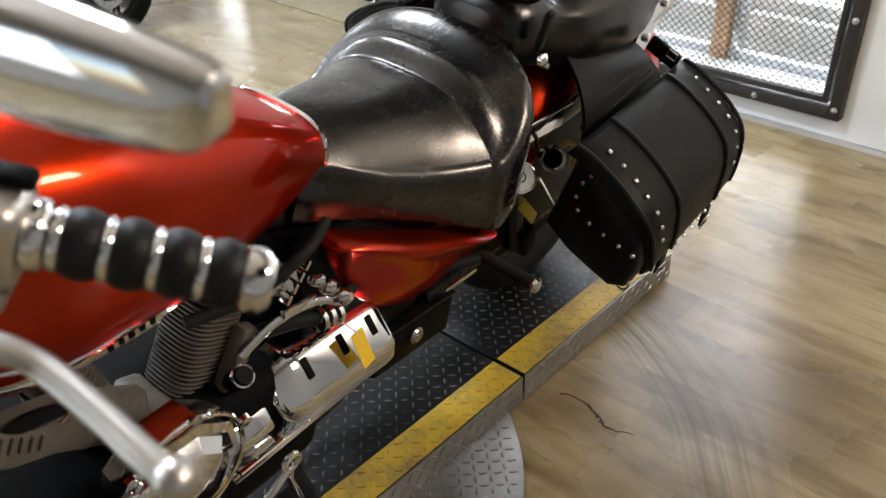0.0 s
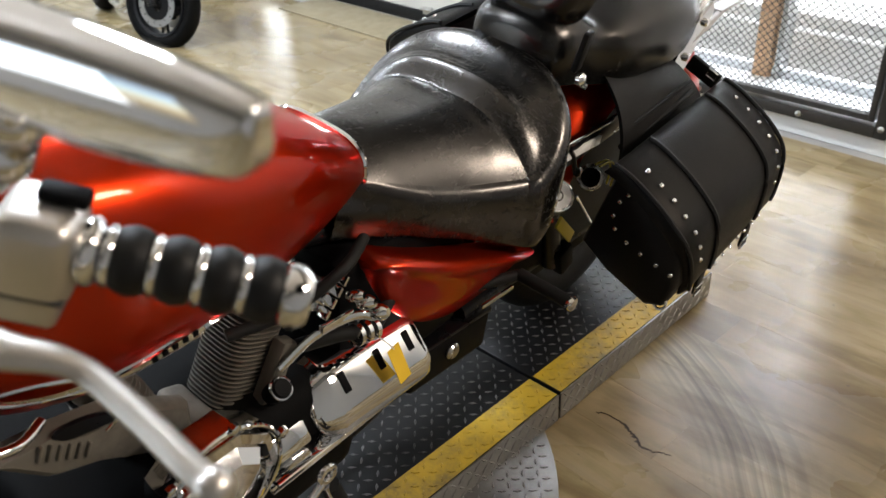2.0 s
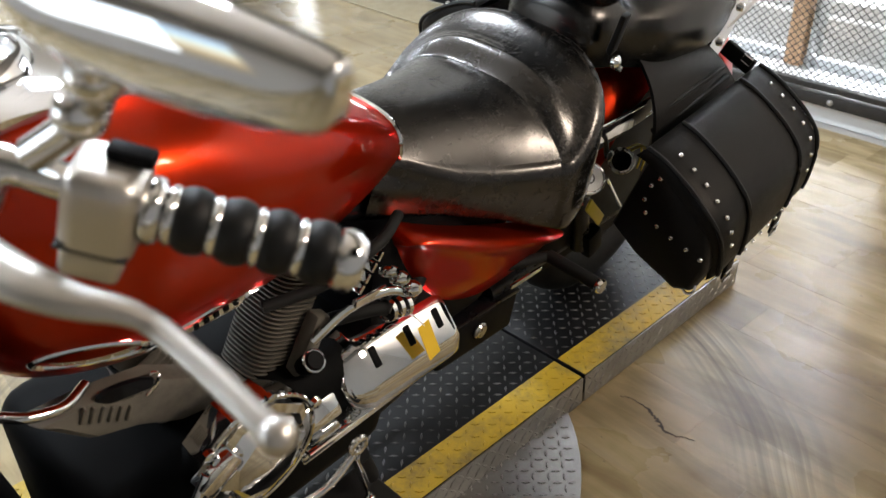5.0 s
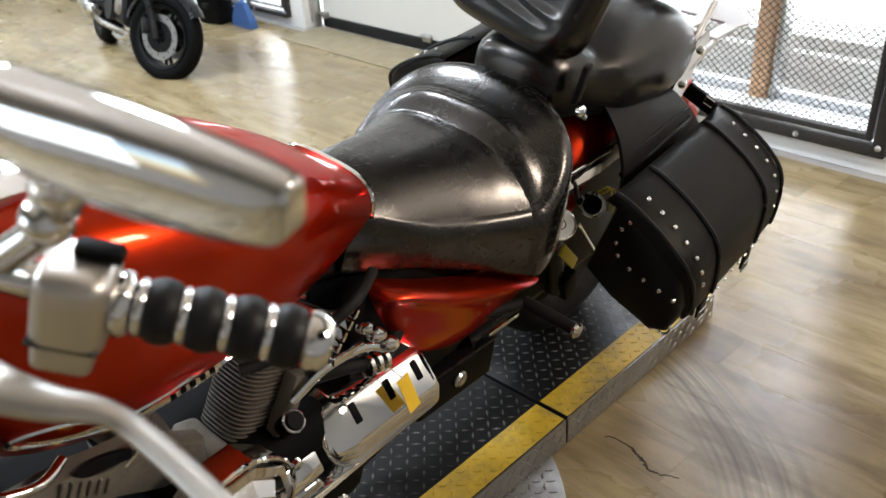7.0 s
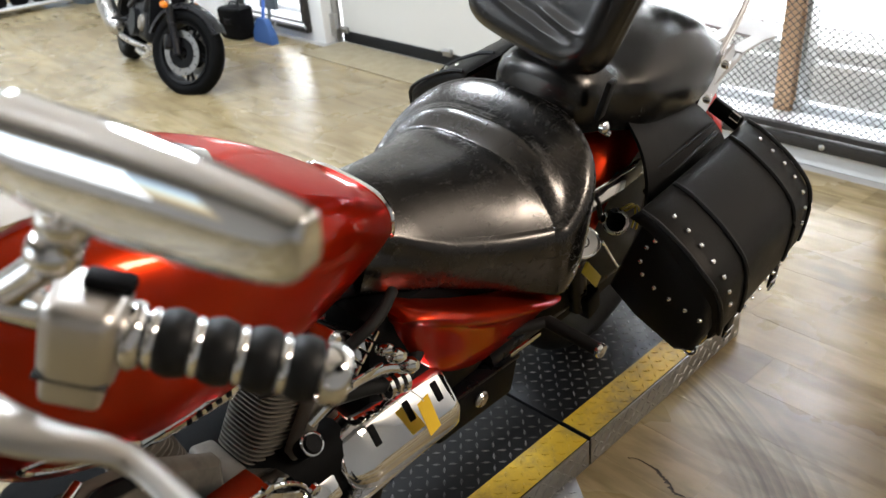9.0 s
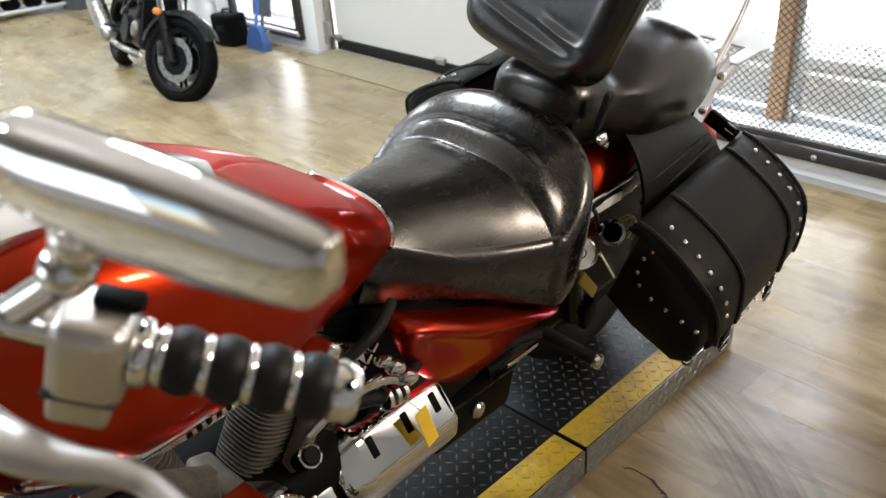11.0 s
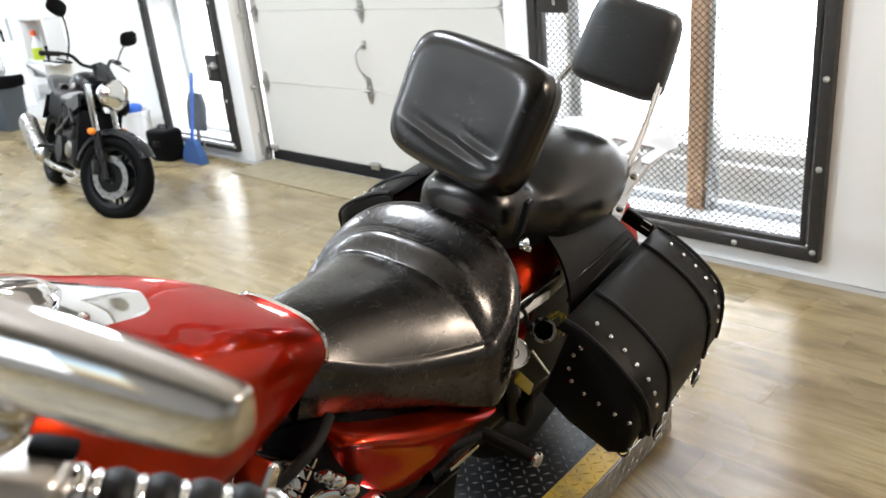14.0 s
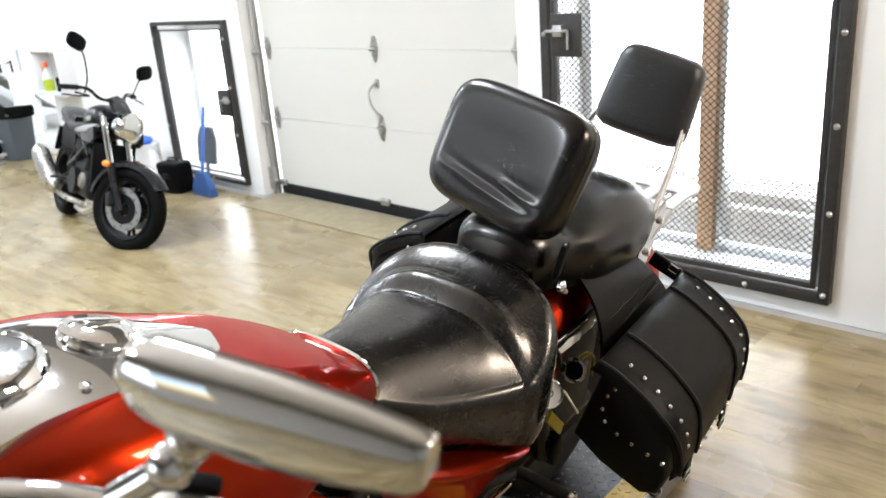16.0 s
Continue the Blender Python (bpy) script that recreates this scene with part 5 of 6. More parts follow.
for dx in (0.0, 0.010):
    tube(b, smooth_path([(0.172 + dx, 0.47, 0.565), (0.176 + dx, 0.515, 0.560), (0.178 + dx, 0.535, 0.530), (0.174 + dx, 0.540, 0.49)]), 0.0024, 8)
part("wiring", b, YELLOWPL, bike, "thin yellow wires")
b = bmesh.new()
box(b, (0.192, 0.352, 0.470), (0.006, 0.026, 0.080), pose(0, 0, 0, 42, -8, 0), 0.002)
part("brass_clip", b, YELLOWPL, bike, "yellowish clip below the cap")
b = bmesh.new()
donut(b, frame_at(Vector((0.178, 0.446, 0.548)), (0.5, -0.6, 0.6)), 0.024, 0.004, 28, 8)
part("clamp_ring", b, SATIN, bike, "dull metal clamp ring")
b = bmesh.new()
lathe(b, [(0, 0), (0.021, 0), (0.021, 0.012), (0, 0.014)], frame_at(Vector((0.174, 0.452, 0.540)), (0.5, -0.6, 0.6)), 24)
part("clamp_core", b, BLACKPLASTIC, bike)
b = bmesh.new()
rod(b, (0.13, 0.36, 0.56), (0.14, 0.42, 0.32), 0.022, 14)
part("shock_body", b, BLACKMETAL, bike)
b = bmesh.new()
box(b, (0.16, 0.43, 0.34), (0.03, 0.05, 0.07), pose(0, 0, 0, 20), 0.008)
part("shock_mount", b, BLACKPLASTIC, bike)

# Handlebar, grip, switch housing, lever and mirror on the left; the right side mirrors the bar.
G0, G1 = Vector((0.4115, -0.700, 1.085)), Vector((0.503, -0.614, 1.0515))
ga = (G1 - G0).normalized()
b = bmesh.new()
tube(b, smooth_path([(0.0, -0.86, 1.005), (0.12, -0.865, 1.03), (0.24, -0.83, 1.10), (0.33, -0.772, 1.118), G0, G1 - ga * 0.01]), 0.0125)
tube(b, smooth_path([(0.0, -0.86, 1.005), (-0.12, -0.90, 1.03), (-0.27, -0.93, 1.10), (-0.38, -0.91, 1.12), (-0.52, -0.86, 1.09)]), 0.0125)
bar = part("handlebar", b, CHROME, bike, "chrome pull-back handlebar")
b = bmesh.new()
rod(b, Vector((-0.43, -0.895, 1.112)), Vector((-0.535, -0.853, 1.087)), 0.018, 16)
part("right_grip", b, GRIPRUB, bar)
gm = frame_at(G0, ga)
GL = (G1 - G0).length
step = (GL - 0.022) / 4
for i in range(4):
    b = bmesh.new()
    z0 = 0.010 + i * step
    lathe(b, [(0.0, z0 + 0.002), (0.0165, z0 + 0.002), (0.0198, z0 + 0.0045), (0.0214, z0 + 0.009), (0.0222, z0 + step * 0.5), (0.0214, z0 + step - 0.009), (0.0198, z0 + step - 0.0045), (0.0165, z0 + step - 0.003), (0.0, z0 + step - 0.003)], gm, 28)
    part("grip_sleeve", b, GRIPRUB, bar, "black rubber grip sleeve")
    b = bmesh.new()
    lathe(b, [(0.0, z0 - 0.003), (0.0184, z0 - 0.003), (0.0198, z0 - 0.001), (0.0198, z0 + 0.001), (0.0184, z0 + 0.003), (0.0, z0 + 0.003)], gm, 28)
    part("grip_ring", b, CHROME, bar, "chrome grip ring")
b = bmesh.new()
lathe(b, [(0.0, GL - 0.014), (0.0195, GL - 0.014), (0.0208, GL - 0.010), (0.0205, GL - 0.002), (0.016, GL + 0.003), (0.0, GL + 0.0035)], gm, 28)
part("grip_end_cap", b, CHROME, bar, "chrome grip end cap")
for a in (0.6, 2.2, 3.8, 5.2):
    b = bmesh.new()
    lathe(b, [(0, 0), (0.003, 0), (0.003, 0.001), (0, 0.001)], gm @ Matrix.Translation((0.0204 * math.cos(a), 0.0204 * math.sin(a), GL - 0.006)) @ frame_at((0, 0, 0), (math.cos(a), math.sin(a), 0)), 8)
    part("cap_hole", b, BLACKPLASTIC, bar)
b = bmesh.new()
lathe(b, [(0.0, -0.006), (0.0205, -0.006), (0.0220, -0.004), (0.0220, 0.001), (0.0200, 0.004), (0.0175, 0.006), (0.0, 0.006)], gm, 28)
part("grip_flange", b, CHROME, bar)
sw = gm @ Matrix.Translation((0, 0, -0.029))
b = bmesh.new()
box(b, (0, -0.003, 0.0), (0.052, 0.064, 0.046), None, 0.012, 5)
box(b, (0.0, -0.038, -0.002), (0.044, 0.028, 0.038), None, 0.006, 4)
bmesh.ops.transform(b, matrix=sw, verts=b.verts)
hous = part("switch_housing", b, LEVERSATIN, bar, "satin aluminium switch housing")
b = bmesh.new()
box(b, (0.006, 0.033, 0.010), (0.016, 0.010, 0.030), None, 0.004)
bmesh.ops.transform(b, matrix=sw, verts=b.verts)
part("dimmer_button", b, BLACKPLASTIC, hous, "black switch button")
b = bmesh.new()
box(b, (0.0, -0.025, -0.001), (0.0525, 0.0025, 0.0440), None, 0.001)
bmesh.ops.transform(b, matrix=sw, verts=b.verts)
part("housing_seam", b, GREYSEAM, hous)

# Clutch lever in front of the grip.
b = bmesh.new()
LV = smooth_path([(0.350, -0.805, 1.096), (0.395, -0.800, 1.093), (0.432, -0.790, 1.090), (0.456, -0.776, 1.085), (0.474, -0.759, 1.079), (0.492, -0.750, 1.072), (0.533, -0.747, 1.066), (0.565, -0.747, 1.063), (0.584, -0.746, 1.061)], 5)
k = len(LV)
tube(b, LV, [0.0195 - 0.0115 * min(1, i / (0.55 * k)) for i in range(k)], 16, flat=0.72)
lever = part("clutch_lever", b, LEVERSATIN, bar, "satin aluminium clutch lever")
b = bmesh.new()
bmesh.ops.create_uvsphere(b, u_segments=18, v_segments=12, radius=0.0105, matrix=Matrix.Translation(LV[-1]))
part("lever_ball", b, LEVERSATIN, lever)
b = bmesh.new()
box(b, (0.345, -0.785, 1.105), (0.05, 0.05, 0.035), pose(0, 0, 0, 0, 12, 40), 0.010, 3)
part("lever_perch", b, CHROME, bar, "chrome lever perch")

# Mirror: a long domed chrome shell with the glass behind, on a short stem.
M0, M1 = Vector((0.424, -0.741, 1.241)), Vector((0.588, -0.706, 1.241))
axis = (M1 - M0).normalized()
side = Vector((axis.y, -axis.x, 0)).normalized()      # towards the front
ML = (M1 - M0).length
SHELL = [(-0.115, 1.240), (-0.090, 1.252), (-0.02, 1.2595), (0.15, 1.2605), (0.40, 1.2605), (0.65, 1.2585), (0.85, 1.2555), (0.975, 1.252), (1.000, 1.247), (1.000, 1.232), (0.980, 1.223),
         (0.93, 1.2175), (0.80, 1.2115), (0.60, 1.2065), (0.40, 1.2040), (0.20, 1.2055), (0.05, 1.211), (-0.06, 1.222)]
outline = smooth_path([(u, 0, z) for u, z in SHELL], 5, True)
mc = Vector((0.45, 0, 1.2315))


def shell_ring(k, depth):
    ring = []
    for p in outline:
        u = mc.x + (p.x - mc.x) * (1 - 0.9 * (1 - k) ** 2.2)
        thin = 1 - 0.42 * max(0.0, u) ** 1.6 if depth > 0.002 else 1.0
        kz = k if p.z > mc.z else k ** 1.7
        ring.append(M0 + axis * (ML * u) + side * (depth * thin) + Vector((0, 0, mc.z - 0.010 * (1 - kz) + (p.z - mc.z) * kz - M0.z)))
    return ring


b = bmesh.new()
rings = [shell_ring(0.94, -0.006), shell_ring(0.985, -0.006), shell_ring(1.0, -0.003), shell_ring(1.0, 0.001)]
for i in range(1, 13):
    t = math.pi / 2 * i / 12
    rings.append(shell_ring(max(0.02, math.cos(t) ** 0.72), 0.001 + 0.019 * math.sin(t) ** 0.9))
loft(b, rings, True)
mir = part("mirror", b, CHROME, bar, "long domed chrome mirror shell", angle=60)
b = bmesh.new()
loft(b, [shell_ring(0.93, -0.0062), shell_ring(0.93, -0.0045)])
part("mirror_glass", b, GLASSMIRROR, mir, "flat mirror glass facing the rider")
b = bmesh.new()
tube(b, smooth_path([M0.lerp(M1, 0.14) + Vector((0, -0.004, -0.030)), (0.439, -0.734, 1.190), (0.418, -0.735, 1.165), (0.385, -0.752, 1.135)]), [0.0105] * 19, 14, flat=1.0)
part("mirror_stem", b, CHROME, bar, "chrome mirror stem")
for p_ in ((0.424, -0.738, 1.172), (0.441, -0.735, 1.198)):
    b = bmesh.new()
    bmesh.ops.create_uvsphere(b, u_segments=16, v_segments=10, radius=0.015, matrix=Matrix.Translation(p_))
    part("stem_knuckle", b, CHROME, bar)

# Yellow hang tag on the chrome cover.
tagm = BIKE @ Matrix.Translation((0.197, -0.150, 0.452)) @ pose(0, 0, 0, 0, -28, 8)
ht = thing("hang_tag", "small yellow card tag hanging on the engine cover", "tag", tagm)
b = bmesh.new()
box(b, (0, 0, 0), (0.0012, 0.030, 0.062), None, 0.0)
part("card", b, YELLOWCARD, ht)
b = bmesh.new()
tube(b, smooth_path([(0.001, 0.0, 0.027), (-0.006, -0.010, 0.055), (-0.02, -0.02, 0.07), (-0.024, -0.006, 0.06), (0.001, 0.002, 0.028)]), 0.0008, 6)
part("string", b, BUCKET, ht)


def saddlebag(name, m, s, label):
    """A studded leather pannier; s is +1 for the near side, where the face looks to +x."""
    g = thing(name, label, "saddlebag", m)

    def body_ring(y, k=1.0):
        sl = 0.06 * (y - 0.31)
        pr = [(0.247, 0.512), (0.31, 0.472), (0.405, 0.438), (0.438, 0.452), (0.450, 0.50), (0.446, 0.56), (0.425, 0.61), (0.375, 0.645), (0.288, 0.678)]
        cx, cz = 0.345, 0.55
        return [(s * (cx + (x - cx) * k), y, cz + (z - cz) * k + sl) for x, z in pr]
    b = bmesh.new()
    loft(b, [body_ring(0.306, 0.90), body_ring(0.312, 0.97), body_ring(0.325, 1.0), body_ring(0.70, 1.0), body_ring(0.728, 0.98), body_ring(0.738, 0.90)])
    part("body", b, HIDE, g, angle=50)

    def lid_line(y, off=0.0, stop=8):
        sl = 0.065 * (y - 0.335)
        pr = [(0.283, 0.700), (0.305, 0.695), (0.329, 0.686), (0.362, 0.669), (0.389, 0.653), (0.417, 0.632), (0.442, 0.606), (0.455, 0.572), (0.459, 0.53), (0.459, 0.495), (0.457, 0.475)]
        pr = pr[:stop + 3]
        return [(s * (x + off * 0.6), y + 0.45 * max(0.0, 0.62 - z) * max(0.0, 1 - (y - 0.30) / 0.20), z + off * 0.8 + sl) for x, z in pr]
    b = bmesh.new()
    rows = []
    for y, off in ((0.300, -0.016), (0.303, -0.004), (0.310, 0.003), (0.35, 0.004), (0.42, 0.006), (0.60, 0.008), (0.70, 0.005), (0.745, 0.003), (0.752, -0.004), (0.754, -0.016)):
        outer = lid_line(y, off)
        inner = [(x - s * 0.006, yy, z - 0.006) for x, yy, z in reversed(outer)]
        rows.append(outer + inner)
    loft(b, rows)
    lid = part("lid", b, HIDE, g, "curved black leather lid", angle=60)
    for y in (0.420, 0.655):
        part("lid_seam", tube(bmesh.new(), smooth_path(lid_line(y, 0.0085), 3), 0.005, 6), PIPING, lid)
    for y in (0.303, 0.752):
        part("lid_piping", tube(bmesh.new(), smooth_path(lid_line(y, 0.004), 3), 0.0045, 6), PIPING, lid)

    def stud(p, d, par):
        b = bmesh.new()
        lathe(b, [(0.0052, -0.001), (0.0052, 0.001), (0.0038, 0.0030), (0.0, 0.0040)], frame_at(p, d), 10)
        part("stud", b, CHROME, par, "bright metal stud")
    for y, off in ((0.340, 0.004), (0.712, 0.004)):
        line = smooth_path(lid_line(y, off), 4)
        total = sum((q - p).length for p, q in zip(line, line[1:]))
        for i in range(7):
            want, run = 0.048 + i * 0.0345, 0.0
            for p, q in zip(line, line[1:]):
                l_ = (q - p).length
                if run + l_ >= want:
                    t_ = (want - run) / l_
                    d = Vector((-s * (q - p).z, 0, (q - p).x * s)).normalized()
                    if d.x * s < 0 and d.z < 0:
                        d = -d
                    stud(p.lerp(q, t_) + d * 0.003, d, lid)
                    break
                run += l_
    for i, (x, z) in enumerate(((0.323, 0.653), (0.310, 0.632), (0.304, 0.599), (0.313, 0.574), (0.341, 0.557), (0.373, 0.548), (0.407, 0.540), (0.437, 0.533))):
        stud((s * x, 0.3045, z), (0, -1, 0), g)
    for i in range(7):
        stud((s * 0.463, 0.475 + i * 0.034, 0.482 + i * 0.003), (s, 0, 0), g)
    for y in (0.425, 0.650):
        b = bmesh.new()
        box(b, (s * 0.457, y, 0.462), (0.008, 0.030, 0.05), pose(0, 0, 0, 4), 0.003)
        part("strap", b, HIDE, g, "black leather strap")
        b = bmesh.new()
        tube(b, [(s * 0.460, y - 0.014, 0.455), (s * 0.460, y + 0.014, 0.455), (s * 0.460, y + 0.014, 0.435), (s * 0.460, y - 0.014, 0.435)], 0.003, 6, True)
        part("buckle", b, CHROME, g, "small metal buckle")
    b = bmesh.new()
    donut(b, Matrix.Translation((s * 0.43, 0.318, 0.455)) @ pose(0, 0, 0, 70, 0, 0), 0.012, 0.003, 18, 6)
    part("ring", b, CHROME, g, "metal ring below the lid")
    b = bmesh.new()
    YK = [(0.398, 0.640, 0.256), (0.424, 0.690, 0.235), (0.440, 0.735, 0.206), (0.447, 0.772, 0.172), (0.460, 0.792, 0.135)]
    rows = []
    for i in range(9):
        t = i / 8
        ring = [(s * (x + 0.004 * math.sin(math.pi * t)), y + (0.745 - y) * t, z + (0.022 - (z - 0.655) * 0.52) * t) for y, z, x in lerp_rows(YK, 3)]
        rows.append(ring + [(x - s * 0.006, y, z - 0.003) for x, y, z in reversed(ring)])
    loft(b, rows)
    part("yoke", b, HIDE, g, "black leather yoke across the seat", angle=50)
    b = bmesh.new()
    tube(b, smooth_path([(s * 0.234, 0.425, 0.668), (s * 0.238, 0.48, 0.672), (s * 0.240, 0.55, 0.680), (s * 0.238, 0.72, 0.695)]), 0.007, 8)
    tube(b, smooth_path([(s * 0.222, 0.440, 0.697), (s * 0.227, 0.48, 0.700), (s * 0.228, 0.55, 0.705), (s * 0.225, 0.72, 0.712)]), 0.005, 8)
    part("yoke_roll", b, PIPING, g)
    b = bmesh.new()
    box(b, (s * 0.25, 0.715, 0.745), (0.075, 0.014, 0.035), pose(0, 0, 0, 0, 20 * s, 0), 0.004)
    part("rear_strap", b, HIDE, g)
    b = bmesh.new()
    tube(b, [(s * 0.265, 0.704, 0.760), (s * 0.285, 0.704, 0.753), (s * 0.281, 0.704, 0.738), (s * 0.261, 0.704, 0.745)], 0.0018, 6, True)
    part("rear_buckle", b, CHROME, g)
    return g


saddlebag("saddlebag", BIKE @ Matrix.Translation((0, 0.008, -0.021)), 1, "studded black leather saddlebag beside the rear fender")
saddlebag("saddlebag", BIKE @ Matrix.Translation((0.02, 0.17, 0.035)), -1, "studded black leather saddlebag on the far side")

# ---- the second motorcycle ----
RIM_BLACK = paint("black_cast_wheel", (0.006, 0.006, 0.0065), 0.4, gloss=0.15)
DISC = chrome("brake_disc_steel", (0.40, 0.40, 0.39), 0.34)
GREYPLASTIC = paint("grey_plastic", (0.008, 0.008, 0.009), 0.4, gloss=0.15)
SADDLEGREY = leather("worn_grey_saddle", 0.035, 0.45, 0.3, 0.1, 0.2, 0.4)
TYRE = paint("tyre_rubber", (0.003, 0.003, 0.003), 0.6, bumps=0.2, gloss=0.07)
LENSGLASS = chrome("headlamp_reflector", (0.85, 0.85, 0.84), 0.12)


def cast_wheel(parent, y, r, w, turn=None, discs=True):
    m = (turn if turn is not None else Matrix()) @ Matrix.Translation((0, y, r)) @ pose(0, 0, 0, 0, 90, 0)
    b = bmesh.new()
    donut(b, m, r - 0.052, 0.052, 64, 16, w / 0.104)
    wh = part("wheel", b, TYRE, parent, "black tyre on a cast wheel")
    b = bmesh.new()
    q = r - 0.095
    hoop(b, [(q - 0.012, -w * 0.40), (q + 0.006, -w * 0.46), (q + 0.008, -w * 0.42), (q - 0.004, 0), (q + 0.008, w * 0.42), (q + 0.006, w * 0.46), (q - 0.012, w * 0.40), (q - 0.02, 0)], m, 48)
    part("rim", b, RIM_BLACK, wh, "black cast rim")
    for i in range(5):
        a = 2 * math.pi * (i + 0.2) / 5
        for da in (-0.13, 0.13):
            b = bmesh.new()
            tube(b, [m @ Vector((0.04 * math.cos(a), 0.04 * math.sin(a), 0)), m @ Vector(((q - 0.008) * math.cos(a + da), (q - 0.008) * math.sin(a + da), 0))], [0.016, 0.011], 6)
            part("spoke", b, RIM_BLACK, wh)
    b = bmesh.new()
    lathe(b, [(0, -0.06), (0.025, -0.06), (0.045, -0.03), (0.045, 0.03), (0.025, 0.06), (0, 0.06)], m, 20)
    part("hub", b, RIM_BLACK, wh)
    if discs:
        for s in (-1, 1):
            b = bmesh.new()
            hoop(b, [(0.106, s * 0.062), (0.150, s * 0.062), (0.150, s * 0.067), (0.106, s * 0.067)], m, 48)
            d = part("brake_disc", b, DISC, wh, "drilled steel brake disc")
            for i in range(16):
                a = 2 * math.pi * i / 16
                part("drilled_hole", lathe(bmesh.new(), [(0, 0.0), (0.006, 0.0), (0.006, 0.001), (0, 0.001)], m @ Matrix.Translation(((0.118 + 0.020 * (i % 2)) * math.cos(a), (0.118 + 0.020 * (i % 2)) * math.sin(a), s * 0.0672)), 8), BLACKPLASTIC, d)
            b = bmesh.new()
            hoop(b, [(0.045, s * 0.060), (0.107, s * 0.063), (0.107, s * 0.066), (0.045, s * 0.064)], m, 10)
            part("disc_carrier", b, RIM_BLACK, d)
    return wh


sport = thing("naked_motorcycle", "black naked motorcycle parked on its side stand", "motorcycle", ROOM @ pose(-4.813, -1.048, 0, 0, 0, -99.2) @ Matrix.Diagonal((0.85, 0.85, 0.86, 1)) @ pose(0, 0, 0, 0, -18, 0))
cast_wheel(sport, 0.0, 0.305, 0.15, discs=False)
TURN = Matrix.Translation((0, 1.30, 0.6)) @ pose(0, 0, 0, 0, 0, 33) @ Matrix.Translation((0, -1.30, -0.6))
cast_wheel(sport, 0.0, 0.300, 0.118, TURN @ Matrix.Translation((0, 1.41, 0)))
for s in (-1, 1):
    b = bmesh.new()
    rod(b, TURN @ Vector((s * 0.10, 1.41, 0.29)), TURN @ Vector((s * 0.10, 1.29, 0.60)), 0.030, 14, 0.026)
    f = part("fork_leg", b, BLACKMETAL, sport, "black fork leg")
    b = bmesh.new()
    rod(b, TURN @ Vector((s * 0.10, 1.29, 0.60)), TURN @ Vector((s * 0.10, 1.18, 0.90)), 0.021, 14)
    part("fork_tube", b, CHROME, f, "bright fork tube")
    b = bmesh.new()
    box(b, TURN @ Vector((s * 0.115, 1.33, 0.36)), (0.05, 0.07, 0.10), pose(0, 0, 0, 20), 0.012)
    part("brake_caliper", b, GREYPLASTIC, f)
b = bmesh.new()
for i in range(1):
    rings = []
    for k in range(13):
        a = radians(35 + k * 11)
        c = Vector((0, 1.41, 0.30)) + Vector((0, math.cos(a), math.sin(a))) * 0.325
        o = Vector((0, math.cos(a), math.sin(a)))
        rings.append([TURN @ (c + o * dz + Vector((x, 0, 0))) for x, dz in ((-0.065, -0.03), (-0.05, 0.0), (0, 0.012), (0.05, 0.0), (0.065, -0.03), (0.05, -0.008), (0, 0.004), (-0.05, -0.008))])
    loft(b, rings)
part("front_fender", b, BLACKMETAL, sport, "short black front fender")
b = bmesh.new()
hm = TURN @ Matrix.Translation((0, 1.33, 0.855)) @ pose(0, 0, 0, -90)
lathe(b, [(0, -0.12), (0.055, -0.11), (0.095, -0.05), (0.104, 0.0), (0.107, 0.025), (0.098, 0.032), (0.095, 0.022)], hm, 32)
hl = part("headlamp", b, CHROME, sport, "round chrome-rimmed headlamp")
b = bmesh.new()
lathe(b, [(0.0, -0.03), (0.05, -0.02), (0.092, 0.015), (0.095, 0.02), (0.055, 0.032), (0.0, 0.037)], hm, 32)
part("lens", b, LENSGLASS, hl, "clear headlamp lens")
b = bmesh.new()
loft(b, [[TURN @ Vector(p) for p in ((-0.09, 1.27, 0.945), (0.09, 1.27, 0.945), (0.07, 1.20, 1.04), (0.0, 1.19, 1.06), (-0.07, 1.20, 1.04))], [TURN @ Vector(p) for p in ((-0.09, 1.24, 0.935), (0.09, 1.24, 0.935), (0.07, 1.17, 1.03), (0.0, 1.16, 1.05), (-0.07, 1.17, 1.03))]])
part("fly_screen", b, BLACKMETAL, sport, "small black fly screen")
b = bmesh.new()
tube(b, smooth_path([TURN @ Vector(p) for p in ((-0.36, 1.03, 1.06), (-0.20, 1.10, 1.075), (-0.10, 1.14, 1.02), (0.10, 1.14, 1.02), (0.20, 1.10, 1.075), (0.36, 1.03, 1.06))]), 0.012)
hb_ = part("handlebar", b, BLACKMETAL, sport, "black handlebar")
